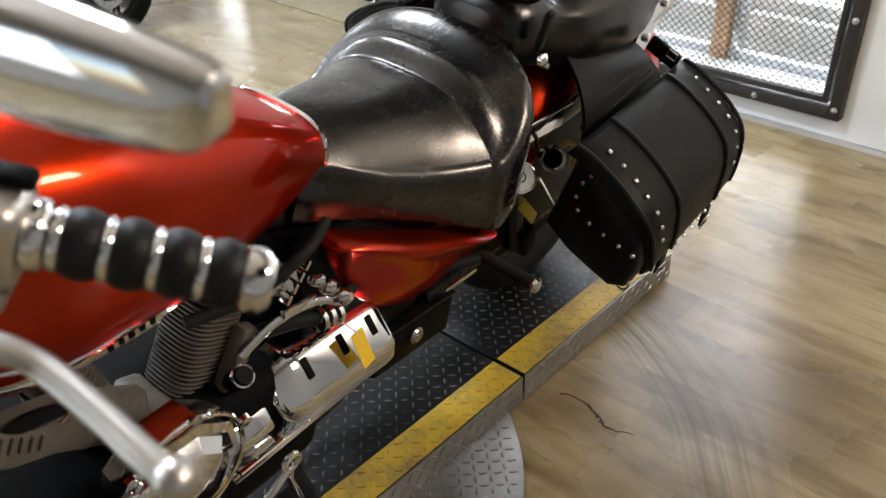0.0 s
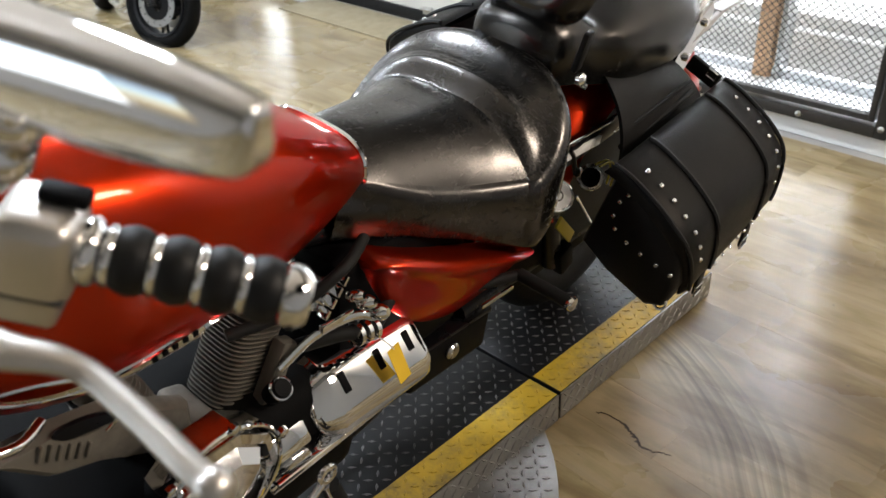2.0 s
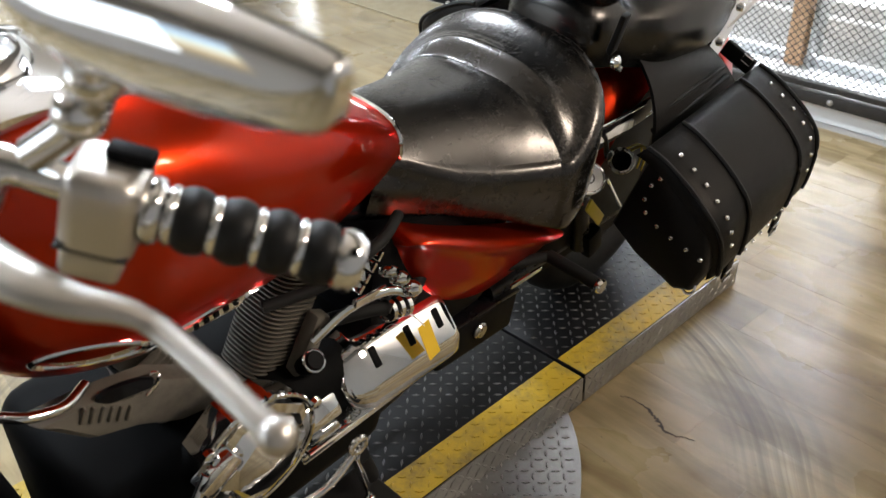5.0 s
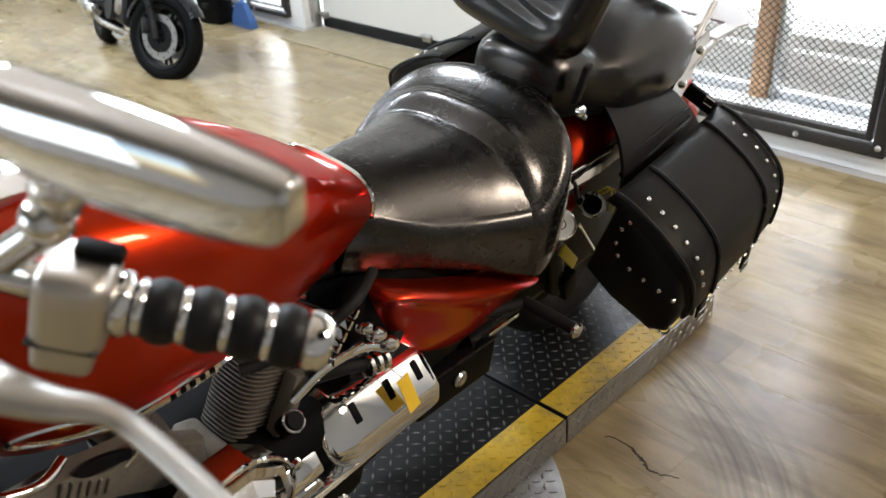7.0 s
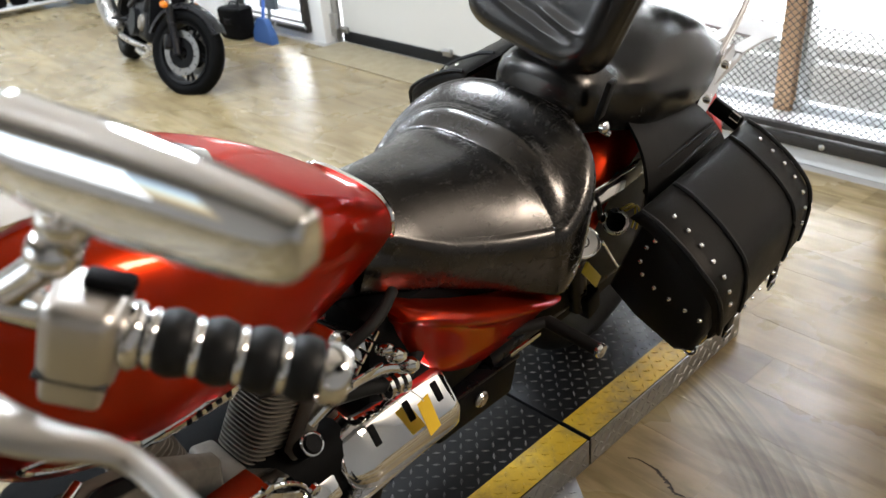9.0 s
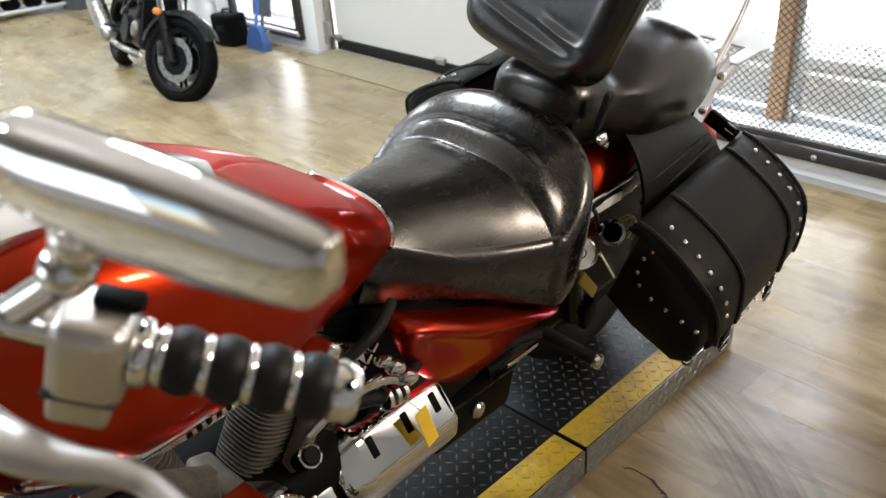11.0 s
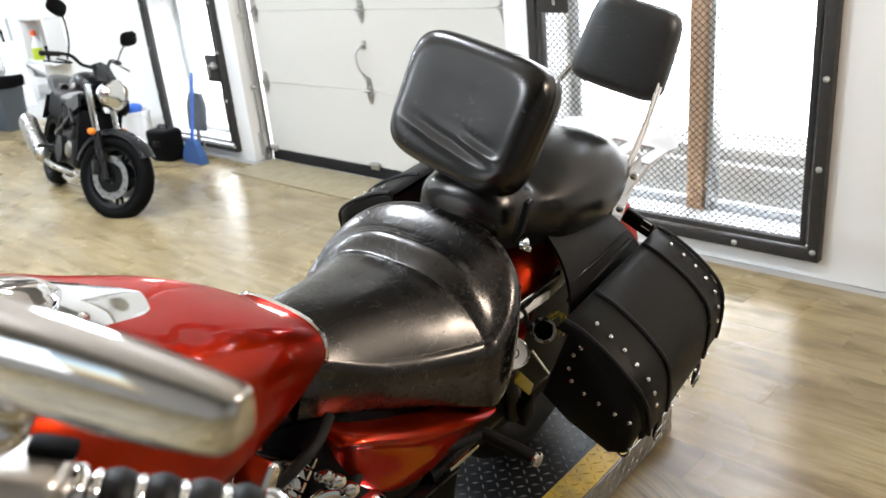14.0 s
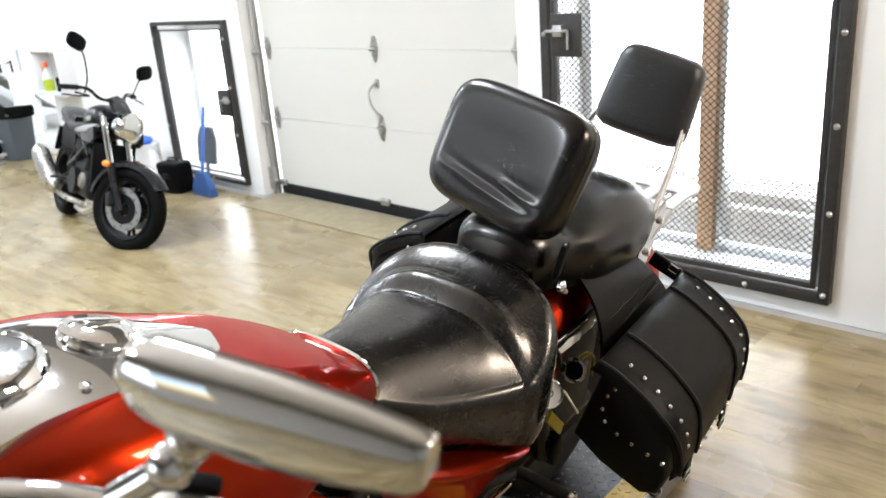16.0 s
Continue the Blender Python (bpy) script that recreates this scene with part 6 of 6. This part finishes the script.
for s in (-1, 1):
    b = bmesh.new()
    rod(b, TURN @ Vector((s * 0.25, 1.075, 1.072)), TURN @ Vector((s * 0.37, 1.028, 1.06)), 0.017, 14)
    part("grip", b, RUBBER, hb_)
    b = bmesh.new()
    tube(b, smooth_path([TURN @ Vector((s * q, y, z)) for q, y, z in ((0.23, 1.12, 1.045), (0.235, 1.13, 1.12 + 0.03 * s), (0.28, 1.12, 1.23 + 0.06 * s), (0.33, 1.11, 1.27 + 0.06 * s))]), 0.006, 8)
    part("mirror_stem", b, BLACKMETAL, hb_)
    b = bmesh.new()
    pillow(b, TURN @ Matrix.Translation((s * 0.345, 1.11, 1.305 + 0.06 * s)) @ pose(0, 0, 0, 0, -15 * s, 0), 0.165, 0.105, 0.04, 0.65, 0.7, 24, 10)
    part("mirror", b, BLACKPLASTIC, hb_, "black rear-view mirror")
    b = bmesh.new()
    pillow(b, TURN @ Matrix.Translation((s * 0.155, 1.30, 0.60)), 0.05, 0.05, 0.06, 0.9, 0.9, 16, 8)
    part("indicator", b, AMBER, sport, "amber turn signal")
    b = bmesh.new()
    tube(b, smooth_path([TURN @ Vector((s * q, y, z)) for q, y, z in ((0.30, 1.10, 1.04), (0.26, 1.19, 1.03), (0.34, 1.15, 1.02), (0.40, 1.09, 1.015))]), 0.006, 8)
    part("lever", b, BLACKMETAL, hb_)
b = bmesh.new()
TK = [(0.62, 0.10, 0.83, 0.78, 0.70), (0.68, 0.13, 0.90, 0.80, 0.70), (0.80, 0.155, 0.955, 0.83, 0.71), (0.92, 0.165, 0.975, 0.85, 0.72), (1.02, 0.15, 0.955, 0.85, 0.75), (1.08, 0.11, 0.92, 0.84, 0.78), (1.10, 0.06, 0.88, 0.84, 0.80)]
loft(b, [sect(w, t, m, l, y) for y, w, t, m, l in lerp_rows(TK, 4)])
tk = part("fuel_tank", b, BLACKMETAL, sport, "glossy black fuel tank")
for s in (-1, 1):
    b = bmesh.new()
    box(b, (s * 0.168, 0.95, 0.86), (0.006, 0.12, 0.035), pose(0, 0, 0, 12), 0.002)
    part("tank_badge", b, SATIN, tk, "pale tank badge")
    b = bmesh.new()
    loft(b, [[(s * (0.175 + o), y, z) for y, z in ((0.98, 0.79), (1.13, 0.82), (1.17, 0.74), (1.08, 0.70), (0.90, 0.70), (0.80, 0.73))] for o in (-0.02, 0.0)])
    part("tank_side_panel", b, BLACKMETAL, sport, "glossy black side panel")
    b = bmesh.new()
    for p, q in (((0.12, 1.12, 0.80), (0.15, 0.72, 0.56)), ((0.15, 1.02, 0.60), (0.15, 0.80, 0.72)), ((0.15, 0.72, 0.56), (0.13, 0.42, 0.46)), ((0.12, 0.66, 0.70), (0.13, 0.42, 0.46)), ((0.12, 0.66, 0.70), (0.09, 0.10, 0.78))):
        rod(b, (s * p[0], p[1], p[2]), (s * q[0], q[1], q[2]), 0.016, 10)
    part("frame_rail", b, BLACKMETAL, sport, "black tubular frame rail")
b = bmesh.new()
SE = [(-0.18, 0.06, 0.86, 0.85, 0.82), (-0.10, 0.10, 0.885, 0.86, 0.81), (0.10, 0.125, 0.875, 0.85, 0.79), (0.20, 0.13, 0.845, 0.825, 0.775), (0.30, 0.14, 0.805, 0.785, 0.75), (0.45, 0.145, 0.795, 0.775, 0.735), (0.56, 0.12, 0.81, 0.79, 0.74), (0.64, 0.09, 0.83, 0.81, 0.76)]
loft(b, [seat_ring(*r) for r in lerp_rows(SE, 3)])
part("seat", b, SADDLEGREY, sport, "worn dark grey saddle")
b = bmesh.new()
loft(b, [[(x, y, z) for x, z in ((-w, 0.76), (-w * 0.8, 0.83), (w * 0.8, 0.83), (w, 0.76), (0, 0.72))] for y, w in ((-0.30, 0.03), (-0.18, 0.08), (0.10, 0.12), (0.35, 0.12))])
part("tail_cowl", b, BLACKMETAL, sport)
b = bmesh.new()
box(b, (0, -0.30, 0.60), (0.14, 0.02, 0.22), pose(0, 0, 0, -25), 0.004)
part("rear_mudguard", b, BLACKPLASTIC, sport)
b = bmesh.new()
box(b, (0, 0.78, 0.42), (0.26, 0.44, 0.30), None, 0.05, 3)
rod(b, (-0.16, 0.70, 0.38), (0.17, 0.70, 0.38), 0.10, 24)
part("engine", b, GREYPLASTIC, sport, "dark engine block")
b = bmesh.new()
box(b, (0, 0.62, 0.66), (0.19, 0.42, 0.24), None, 0.04, 3)
part("airbox", b, BLACKPLASTIC, sport, "black airbox under the tank")
b = bmesh.new()
loft(b, [[(x, y, z) for x, z in ((-w, 0.58), (-w, 0.72), (-w * 0.7, 0.76), (w * 0.7, 0.76), (w, 0.72), (w, 0.58), (w * 0.6, 0.54), (-w * 0.6, 0.54))] for y, w in ((-0.20, 0.05), (-0.05, 0.09), (0.25, 0.11), (0.45, 0.11))])
part("under_tray", b, BLACKPLASTIC, sport, "black tray under the saddle")
for s in (-1, 1):
    b = bmesh.new()
    lathe(b, [(0, 0.03), (0.07, 0.03), (0.085, 0.015), (0.09, 0), (0, 0)], Matrix.Translation((s * 0.135, 0.66, 0.37)) @ pose(0, 0, 0, 0, 90 * s, 0), 24)
    lathe(b, [(0, 0.025), (0.045, 0.025), (0.06, 0.012), (0.063, 0), (0, 0)], Matrix.Translation((s * 0.13, 0.86, 0.40)) @ pose(0, 0, 0, 0, 90 * s, 0), 20)
    part("engine_cover", b, ENGINE, sport, "dull silver engine cover")
    for p0, p1 in (((0.10, 0.92, 0.50), (0.10, 1.02, 0.66)), ((0.10, 0.72, 0.54), (0.10, 0.64, 0.68))):
        part("cylinder_head", rod(bmesh.new(), (s * p0[0], p0[1], p0[2]), (s * p1[0], p1[1], p1[2]), 0.05, 16), GREYPLASTIC, sport, "black finned cylinder head")
    b = bmesh.new()
    rows = []
    for y, z, h in lerp_rows([(0.56, 0.735, 0.006), (0.68, 0.752, 0.016), (0.82, 0.768, 0.026), (0.96, 0.792, 0.030), (1.06, 0.815, 0.022), (1.12, 0.828, 0.006)], 3):
        x = 0.150 + 0.032 * math.sin(math.pi * max(0.0, min(1.0, (y - 0.56) / 0.56)))
        rows.append([(s * (x + o), y, z + k * h) for o, k in ((-0.02, -1), (0.004, -0.7), (0.008, 0), (0.004, 0.7), (-0.02, 1))])
    loft(b, rows)
    part("tank_trim", b, SILVERPAINT, sport, "silver trim below the tank")
b = bmesh.new()
tube(b, smooth_path([(0.05, 1.04, 0.44), (0.08, 1.08, 0.28), (0.10, 0.90, 0.18), (0.09, 0.62, 0.17)]), 0.022)
part("header_pipe", b, SATIN, sport, "steel header pipe")
b = bmesh.new()
box(b, (0, 0.30, 0.40), (0.10, 0.22, 0.26), pose(0, 0, 0, 30), 0.03, 3)
part("rear_hugger", b, BLACKPLASTIC, sport)
b = bmesh.new()
box(b, (0, 1.10, 0.56), (0.30, 0.035, 0.30), pose(0, 0, 0, 8), 0.008)
part("radiator", b, BLACKPLASTIC, sport, "black radiator")
b = bmesh.new()
tube(b, smooth_path([(-0.05, 1.06, 0.40), (-0.08, 1.08, 0.25), (-0.12, 0.85, 0.17), (-0.06, 0.55, 0.16), (0.12, 0.30, 0.20), (0.16, 0.18, 0.27)]), 0.024)
ex = part("exhaust", b, SATIN, sport, "steel exhaust pipe")
b = bmesh.new()
tube(b, smooth_path([(0.16, 0.26, 0.25), (0.20, 0.08, 0.35), (0.235, -0.14, 0.50)]), [0.035, 0.055] + [0.068] * 9 + [0.062, 0.048], 20, flat=1.2)
part("silencer", b, SATIN, ex, "silver silencer")
for s in (-1, 1):
    b = bmesh.new()
    rod(b, (s * 0.11, 0.50, 0.34), (s * 0.11, 0.0, 0.305), 0.028, 10)
    part("swingarm", b, GREYPLASTIC, sport)
    b = bmesh.new()
    rod(b, (s * 0.15, 0.48, 0.36), (s * 0.26, 0.46, 0.36), 0.012, 10)
    part("footpeg", b, RUBBER, sport)
b = bmesh.new()
tube(b, smooth_path([(-0.12, 0.62, 0.22), (-0.20, 0.56, 0.10), (-0.27, 0.54, 0.05)]), 0.012)
part("side_stand", b, BLACKMETAL, sport)

# ---- things along the wall ----
br = thing("broom", "blue broom standing against the window gate", "broom", ROOM @ pose(-4.32, -0.22, 0.0))
b = bmesh.new()
loft(b, [[(x, y, z) for x, y in ((-w, -d), (w, -d), (w, d), (-w, d))] for z, w, d in ((0.0, 0.13, 0.03), (0.06, 0.12, 0.028), (0.13, 0.085, 0.022), (0.17, 0.05, 0.02))])
for i in range(60):
    a, c = -0.125 + 0.25 * (i % 20) / 19, -0.024 + 0.024 * (i // 20)
    rod(b, (a, c, 0.0), (a * 0.75, c * 0.7, 0.10), 0.0035, 5)
part("bristles", b, BRISTLE, br, "blue plastic bristles", smooth=False)
b = bmesh.new()
rod(b, (0, 0, 0.15), (-0.10, 0.16, 0.62), 0.012, 12)
part("handle", b, BLUE, br)
b = bmesh.new()
rod(b, (-0.10, 0.16, 0.62), (-0.13, 0.20, 0.74), 0.013, 12)
part("handle_tip", b, BUCKET, br, "pale handle tip")
dp = thing("dustpan", "grey long dustpan leaning on the gate", "dustpan", ROOM @ pose(-4.45, -0.085, 0.20) @ pose(0, 0, 0, -8))
b = bmesh.new()
loft(b, [[(x, y, z) for x, z in ((-0.11, 0.0), (0.11, 0.0), (0.12, 0.18), (0.07, 0.27), (-0.07, 0.27), (-0.12, 0.18))] for y in (-0.012, 0.012)])
part("pan", b, BINGREY, dp)
b = bmesh.new()
box(b, (0, 0, -0.10), (0.03, 0.02, 0.21), None, 0.006)
part("dustpan_handle", b, BINGREY, dp)
cs = thing("hard_case", "small black hard case on the floor", "case", ROOM @ pose(-4.63, -0.27, 0.0, 0, 0, 12) @ Matrix.Diagonal((0.8, 0.8, 0.8, 1)))
b = bmesh.new()
box(b, (0, 0, 0.15), (0.30, 0.20, 0.29), None, 0.035, 4)
part("shell", b, BLACKPLASTIC, cs)
b = bmesh.new()
box(b, (0, -0.104, 0.17), (0.10, 0.014, 0.05), None, 0.005)
part("latch", b, GREYPLASTIC, cs)
b = bmesh.new()
tube(b, smooth_path([(-0.06, 0, 0.29), (-0.05, 0, 0.325), (0.05, 0, 0.325), (0.06, 0, 0.29)]), 0.009)
part("carry_handle", b, BLACKPLASTIC, cs)
bk = thing("bucket", "white plastic bucket with blue cloth inside", "bucket", ROOM @ pose(-5.20, -0.19, 0.0) @ Matrix.Diagonal((0.80, 0.80, 0.80, 1)))
b = bmesh.new()
lathe(b, [(0, 0), (0.125, 0), (0.14, 0.36), (0.15, 0.365), (0.15, 0.39), (0.138, 0.39), (0.12, 0.02), (0, 0.02)], Matrix(), 32)
part("pail", b, BUCKET, bk)
b = bmesh.new()
tube(b, [(0.15 * math.cos(a), 0.15 * math.sin(a) - 0.02, 0.37 - 0.16 * math.sin(a)) for a in [math.pi * i / 12 for i in range(13)]], 0.003, 6)
part("bail", b, GALV, bk)
rg = thing("cloth", "crumpled bright blue cloth over the bucket rim", "cloth", ROOM @ pose(-5.17, -0.22, 0.300))
b = bmesh.new()
pillow(b, Matrix.Translation((0, 0, 0.025)), 0.14, 0.09, 0.14, 0.7, 0.8, 28, 14)
for v in b.verts:
    v.co += Vector(noise.noise_vector(v.co * 18)) * 0.018
part("folds", b, BLUE, rg)

# Wall shelf with a spray bottle.
sh = thing("wall_shelf", "small white box shelf on the wall", "shelf", ROOM @ pose(-6.98, -0.16, 0.60))
for lo, hi in (((-0.30, 0.0, 0.0), (0.30, 0.16, 0.03)), ((-0.30, 0.0, 0.40), (0.30, 0.16, 0.43)), ((-0.30, 0.0, 0.03), (-0.27, 0.16, 0.40)), ((0.27, 0.0, 0.03), (0.30, 0.16, 0.40))):
    part("board", span(bmesh.new(), lo, hi, 0.002), BUCKET, sh)
sp = thing("spray_bottle", "spray bottle of green cleaner with an orange trigger", "bottle", ROOM @ pose(-7.15, -0.09, 0.63))
b = bmesh.new()
lathe(b, [(0, 0), (0.045, 0), (0.048, 0.02), (0.047, 0.10), (0.045, 0.11), (0, 0.11)], Matrix(), 20)
part("liquid", b, GREENLIQ, sp, "green liquid")
b = bmesh.new()
lathe(b, [(0.045, 0.111), (0.044, 0.14), (0.025, 0.18), (0.014, 0.20), (0.014, 0.22), (0, 0.22)], Matrix(), 20)
part("neck", b, BUCKET, sp)
b = bmesh.new()
box(b, (-0.012, 0, 0.245), (0.09, 0.03, 0.05), None, 0.008)
box(b, (-0.035, 0, 0.20), (0.012, 0.018, 0.06), pose(0, 0, 0, 0, 20), 0.004)
part("trigger", b, ORANGE, sp, "orange trigger head")
for i, (x, h, mt) in enumerate(((-6.93, 0.12, BLACKPLASTIC), (-6.86, 0.09, GREYPLASTIC), (-6.80, 0.14, BLACKPLASTIC))):
    t = thing("can", "small dark can on the wall shelf", "can", ROOM @ pose(x, -0.08, 0.63), "cans on the shelf")
    b = bmesh.new()
    lathe(b, [(0, 0), (0.026, 0), (0.027, 0.004), (0.027, h), (0.02, h + 0.012), (0, h + 0.012)], Matrix(), 16)
    part("can_body", b, mt, t)

# A bin, a rack of round parts, a staircase and stored goods at the far end.
w = thing("waste_bin", "tall grey plastic waste bin with a black liner", "waste bin", ROOM @ pose(-7.45, -0.40, 0, 0, 0, 12))
b = bmesh.new()
loft(b, [[(cx * k, cy * k, z) for cx, cy in ((-0.14, -0.13), (0.14, -0.13), (0.16, 0), (0.14, 0.13), (-0.14, 0.13), (-0.16, 0))] for z, k in ((0, 0.78), (0.44, 1.0), (0.44, 1.07), (0.47, 1.07), (0.47, 0.98), (0.40, 0.96))])
part("bin_body", b, BINGREY, w)
b = bmesh.new()
loft(b, [[(cx * k + 0.01 * math.sin(9 * cy), cy * k, z + 0.02 * math.sin(40 * cx + 25 * cy)) for cx, cy in ((-0.14, -0.13), (0.0, -0.14), (0.14, -0.13), (0.16, 0), (0.14, 0.13), (0.0, 0.14), (-0.14, 0.13), (-0.16, 0))] for z, k in ((0.40, 1.10), (0.475, 1.13), (0.505, 1.06), (0.47, 0.9))])
part("liner", b, BLACKPLASTIC, w, "folded black bin liner")
RACK = ROOM @ pose(-7.62, -0.98, 0, 0, 0, 90)
rack = thing("parts_rack", "low white rack of round metal parts", "rack", RACK)
for z in (0.075, 0.20):
    part("rack_shelf", span(bmesh.new(), (-0.52, -0.14, z - 0.02), (0.52, 0.14, z), 0.003), BUCKET, rack)
for x in (-0.51, 0.51):
    for y in (-0.13, 0.13):
        part("upright", span(bmesh.new(), (x - 0.012, y - 0.012, 0), (x + 0.012, y + 0.012, 0.26), 0.003), BUCKET, rack)
for z in (0.075, 0.20):
    for i in range(5):
        c = thing("round_part", "round metal part with a dark hollow, on the rack", "hub", RACK @ pose(-0.40 + i * 0.20, -0.02, z), "round parts on the rack")
        b = bmesh.new()
        lathe(b, [(0, 0), (0.07, 0), (0.088, 0.03), (0.082, 0.075), (0.05, 0.098), (0.0, 0.105)], Matrix(), 20)
        part("dome", b, SATIN if z > 0.1 else BLACKPLASTIC, c)
        b = bmesh.new()
        lathe(b, [(0, 0.0), (0.045, 0.0), (0.045, 0.012), (0, 0.012)], Matrix.Translation((0, -0.074, 0.045)) @ pose(0, 0, 0, 90), 18)
        part("hollow", b, BLACKPLASTIC, c, "dark hollow")
st = thing("staircase", "white painted staircase with a grey soffit", "staircase", ROOM @ pose(-9.0, 0, 0))
SLOPE = math.degrees(math.atan2(0.40, 0.47))
for x, dy, wd in ((0.0, 0.0, 0.10), (-0.75, 0.0, 0.10)):
    b = bmesh.new()
    box(b, (x, -0.25 + dy, 0.795), (0.05, 1.75, wd), pose(0, 0, 0, -SLOPE), 0.004)
    part("stringer", b, BUCKET, st)
b = bmesh.new()
box(b, (-0.375, -0.02, 0.80), (0.70, 1.75, 0.02), pose(0, 0, 0, -SLOPE), 0.003)
part("soffit", b, CONCRETE, st, "grey stair soffit")
for i in range(7):
    part("step", span(bmesh.new(), (-0.72, -0.66 + i * 0.20, 1.32 - i * 0.17), (-0.03, -0.40 + i * 0.20, 1.35 - i * 0.17), 0.004), BUCKET, st)
mz = thing("mezzanine_beam", "white mezzanine edge beam on a post", "beam", ROOM @ pose(-9.15, 0, 0))
part("edge_beam", box(bmesh.new(), (0, -0.55, 0.93), (0.14, 2.1, 0.12), pose(0, 0, 0, 5), 0.004), BUCKET, mz)
part("post", span(bmesh.new(), (-0.06, 0.38, 0), (0.06, 0.50, 1.05), 0.004), BUCKET, mz)
unit = thing("storage_shelf", "dark storage shelf filled with boxes and bottles", "shelf", ROOM @ pose(-9.75, -0.45, 0))
# Black backing added to darken the wall behind the stored goods.
part("back_panel", span(bmesh.new(), (-0.42, -0.95, 0.0), (-0.40, 0.95, 0.80), 0.002), BLACKPLASTIC, unit)
for z in (0.10, 0.46, 0.78):
    part("board", span(bmesh.new(), (-0.40, -0.95, z - 0.02), (0.0, 0.95, z), 0.002), GREYPLASTIC, unit)
for y in (-0.94, 0.0, 0.94):
    part("upright", span(bmesh.new(), (-0.02, y - 0.012, 0.0), (0.0, y + 0.012, 0.80), 0.002), GREYPLASTIC, unit)
GOODS = [("box", "yellow plastic case on the storage shelf", YELLOWPL, 0.26, 0.46, 0.20, 0.11), ("box", "black box on the storage shelf", BLACKPLASTIC, -0.55, 0.46, 0.30, 0.20), ("box", "grey carton on the storage shelf", CONCRETE, -0.15, 0.46, 0.22, 0.16),
         ("box", "red box on the storage shelf", REDLENS, 0.62, 0.46, 0.08, 0.13), ("box", "brown cardboard box on the storage shelf", CARDBOARD, 0.48, 0.46, 0.14, 0.12), ("box", "dark grey crate on the storage shelf", BINGREY, -0.35, 0.10, 0.40, 0.24), ("box", "white carton on the storage shelf", BUCKET, 0.42, 0.10, 0.26, 0.20), ("box", "black bag on the storage shelf", BLACKPLASTIC, 0.05, 0.10, 0.30, 0.22)]
for nm, lab, mt, y, z, wd, h in GOODS:
    g = thing(nm, lab, "box", ROOM @ pose(-9.90, -0.45 + y, z, 0, 0, 6), "goods on the storage shelf")
    part("carton", box(bmesh.new(), (0, 0, h / 2), (0.18, wd, h), None, 0.008), mt, g)
bx = thing("crate", "pale blue plastic crate on the floor", "crate", ROOM @ pose(-8.60, -0.34, 0.0, 0, 0, 8))
part("crate_body", box(bmesh.new(), (0, 0, 0.16), (0.26, 0.26, 0.32), None, 0.012), PALEBLUE, bx)
wb = thing("white_board", "white panel leaning by the staircase", "panel", ROOM @ pose(-8.75, 0.20, 0.0))
part("panel_sheet", box(bmesh.new(), (0, 0, 0.36), (0.03, 0.23, 0.72), pose(0, 0, 0, 0, -4), 0.004), BUCKET, wb)

# ---- floor planks, last ----
rng = random.Random(7)
PW, PL = 0.152, 1.22
shared = {}
near_count = 0
rest = bmesh.new()


def plank_mesh(length):
    key = round(length, 2)
    if key not in shared:
        b = bmesh.new()
        span(b, (0.0001, 0.0001, -0.004), (key - 0.0001, PW - 0.0001, 0.0), 0.0)
        for v in b.verts:
            if v.co.z > -0.001:
                v.co.x += 0.0001 * (1 if v.co.x < key / 2 else -1)
                v.co.y += 0.0001 * (1 if v.co.y < PW / 2 else -1)
        shared[key] = finish("plank", b, PLANK, False)
    return shared[key]


y = Y0
while y < -0.001:
    x = X0 - rng.random() * PL
    while x < X1:
        a, c = max(x, X0), min(x + PL, X1)
        if c - a > 0.03 and y + PW <= 0.002:
            near = -4.3 < (a + c) / 2 < 1.6 and y > -3.4
            if near and near_count < 300:
                o = new("plank", plank_mesh(c - a))
                o.parent = floor_bed
                o.matrix_local = Matrix.Translation((a, y, 0))
                near_count += 1
            else:
                span(rest, (a + 0.0002, y + 0.0002, -0.004), (c - 0.0002, y + PW - 0.0002, 0.0))
        x += PL
    y += PW
tagged(part("plank_field", rest, PLANK, floor_bed, smooth=False), kind="stuff")

# A torn seam in the vinyl beside the lift, with a lifted lip.
b = bmesh.new()
TEAR = smooth_path([(-0.385, 1.893, 0), (-0.350, 1.902, 0), (-0.322, 1.899, 0), (-0.292, 1.893, 0), (-0.271, 1.882, 0), (-0.250, 1.868, 0), (-0.232, 1.866, 0), (-0.205, 1.875, 0), (-0.178, 1.889, 0)], 5)
TEAR = [p + Vector((rng.uniform(-0.004, 0.004), rng.uniform(-0.004, 0.004), 0)) for p in TEAR]
n = len(TEAR)
rows = []
for i, p in enumerate(TEAR):
    t = i / (n - 1)
    w = (0.0002 + 0.0042 * math.sin(math.pi * t) ** 3) * (0.4 + 1.2 * rng.random())
    d = (TEAR[min(n - 1, i + 1)] - TEAR[max(0, i - 1)]).normalized()
    o = Vector((-d.y, d.x, 0))
    rows.append([p - o * w + Vector((0, 0, 0.0003)), p + Vector((0, 0, 0.0012)), p + o * w * 0.6 + Vector((0, 0, 0.0022)), p + o * (w + 0.0005) + Vector((0, 0, 0.0003))])
loft(b, rows)
tear = part("floor_tear", b, TORN, floor_bed, "dark torn seam in the vinyl")
tear.matrix_parent_inverse = ROOM.inverted()
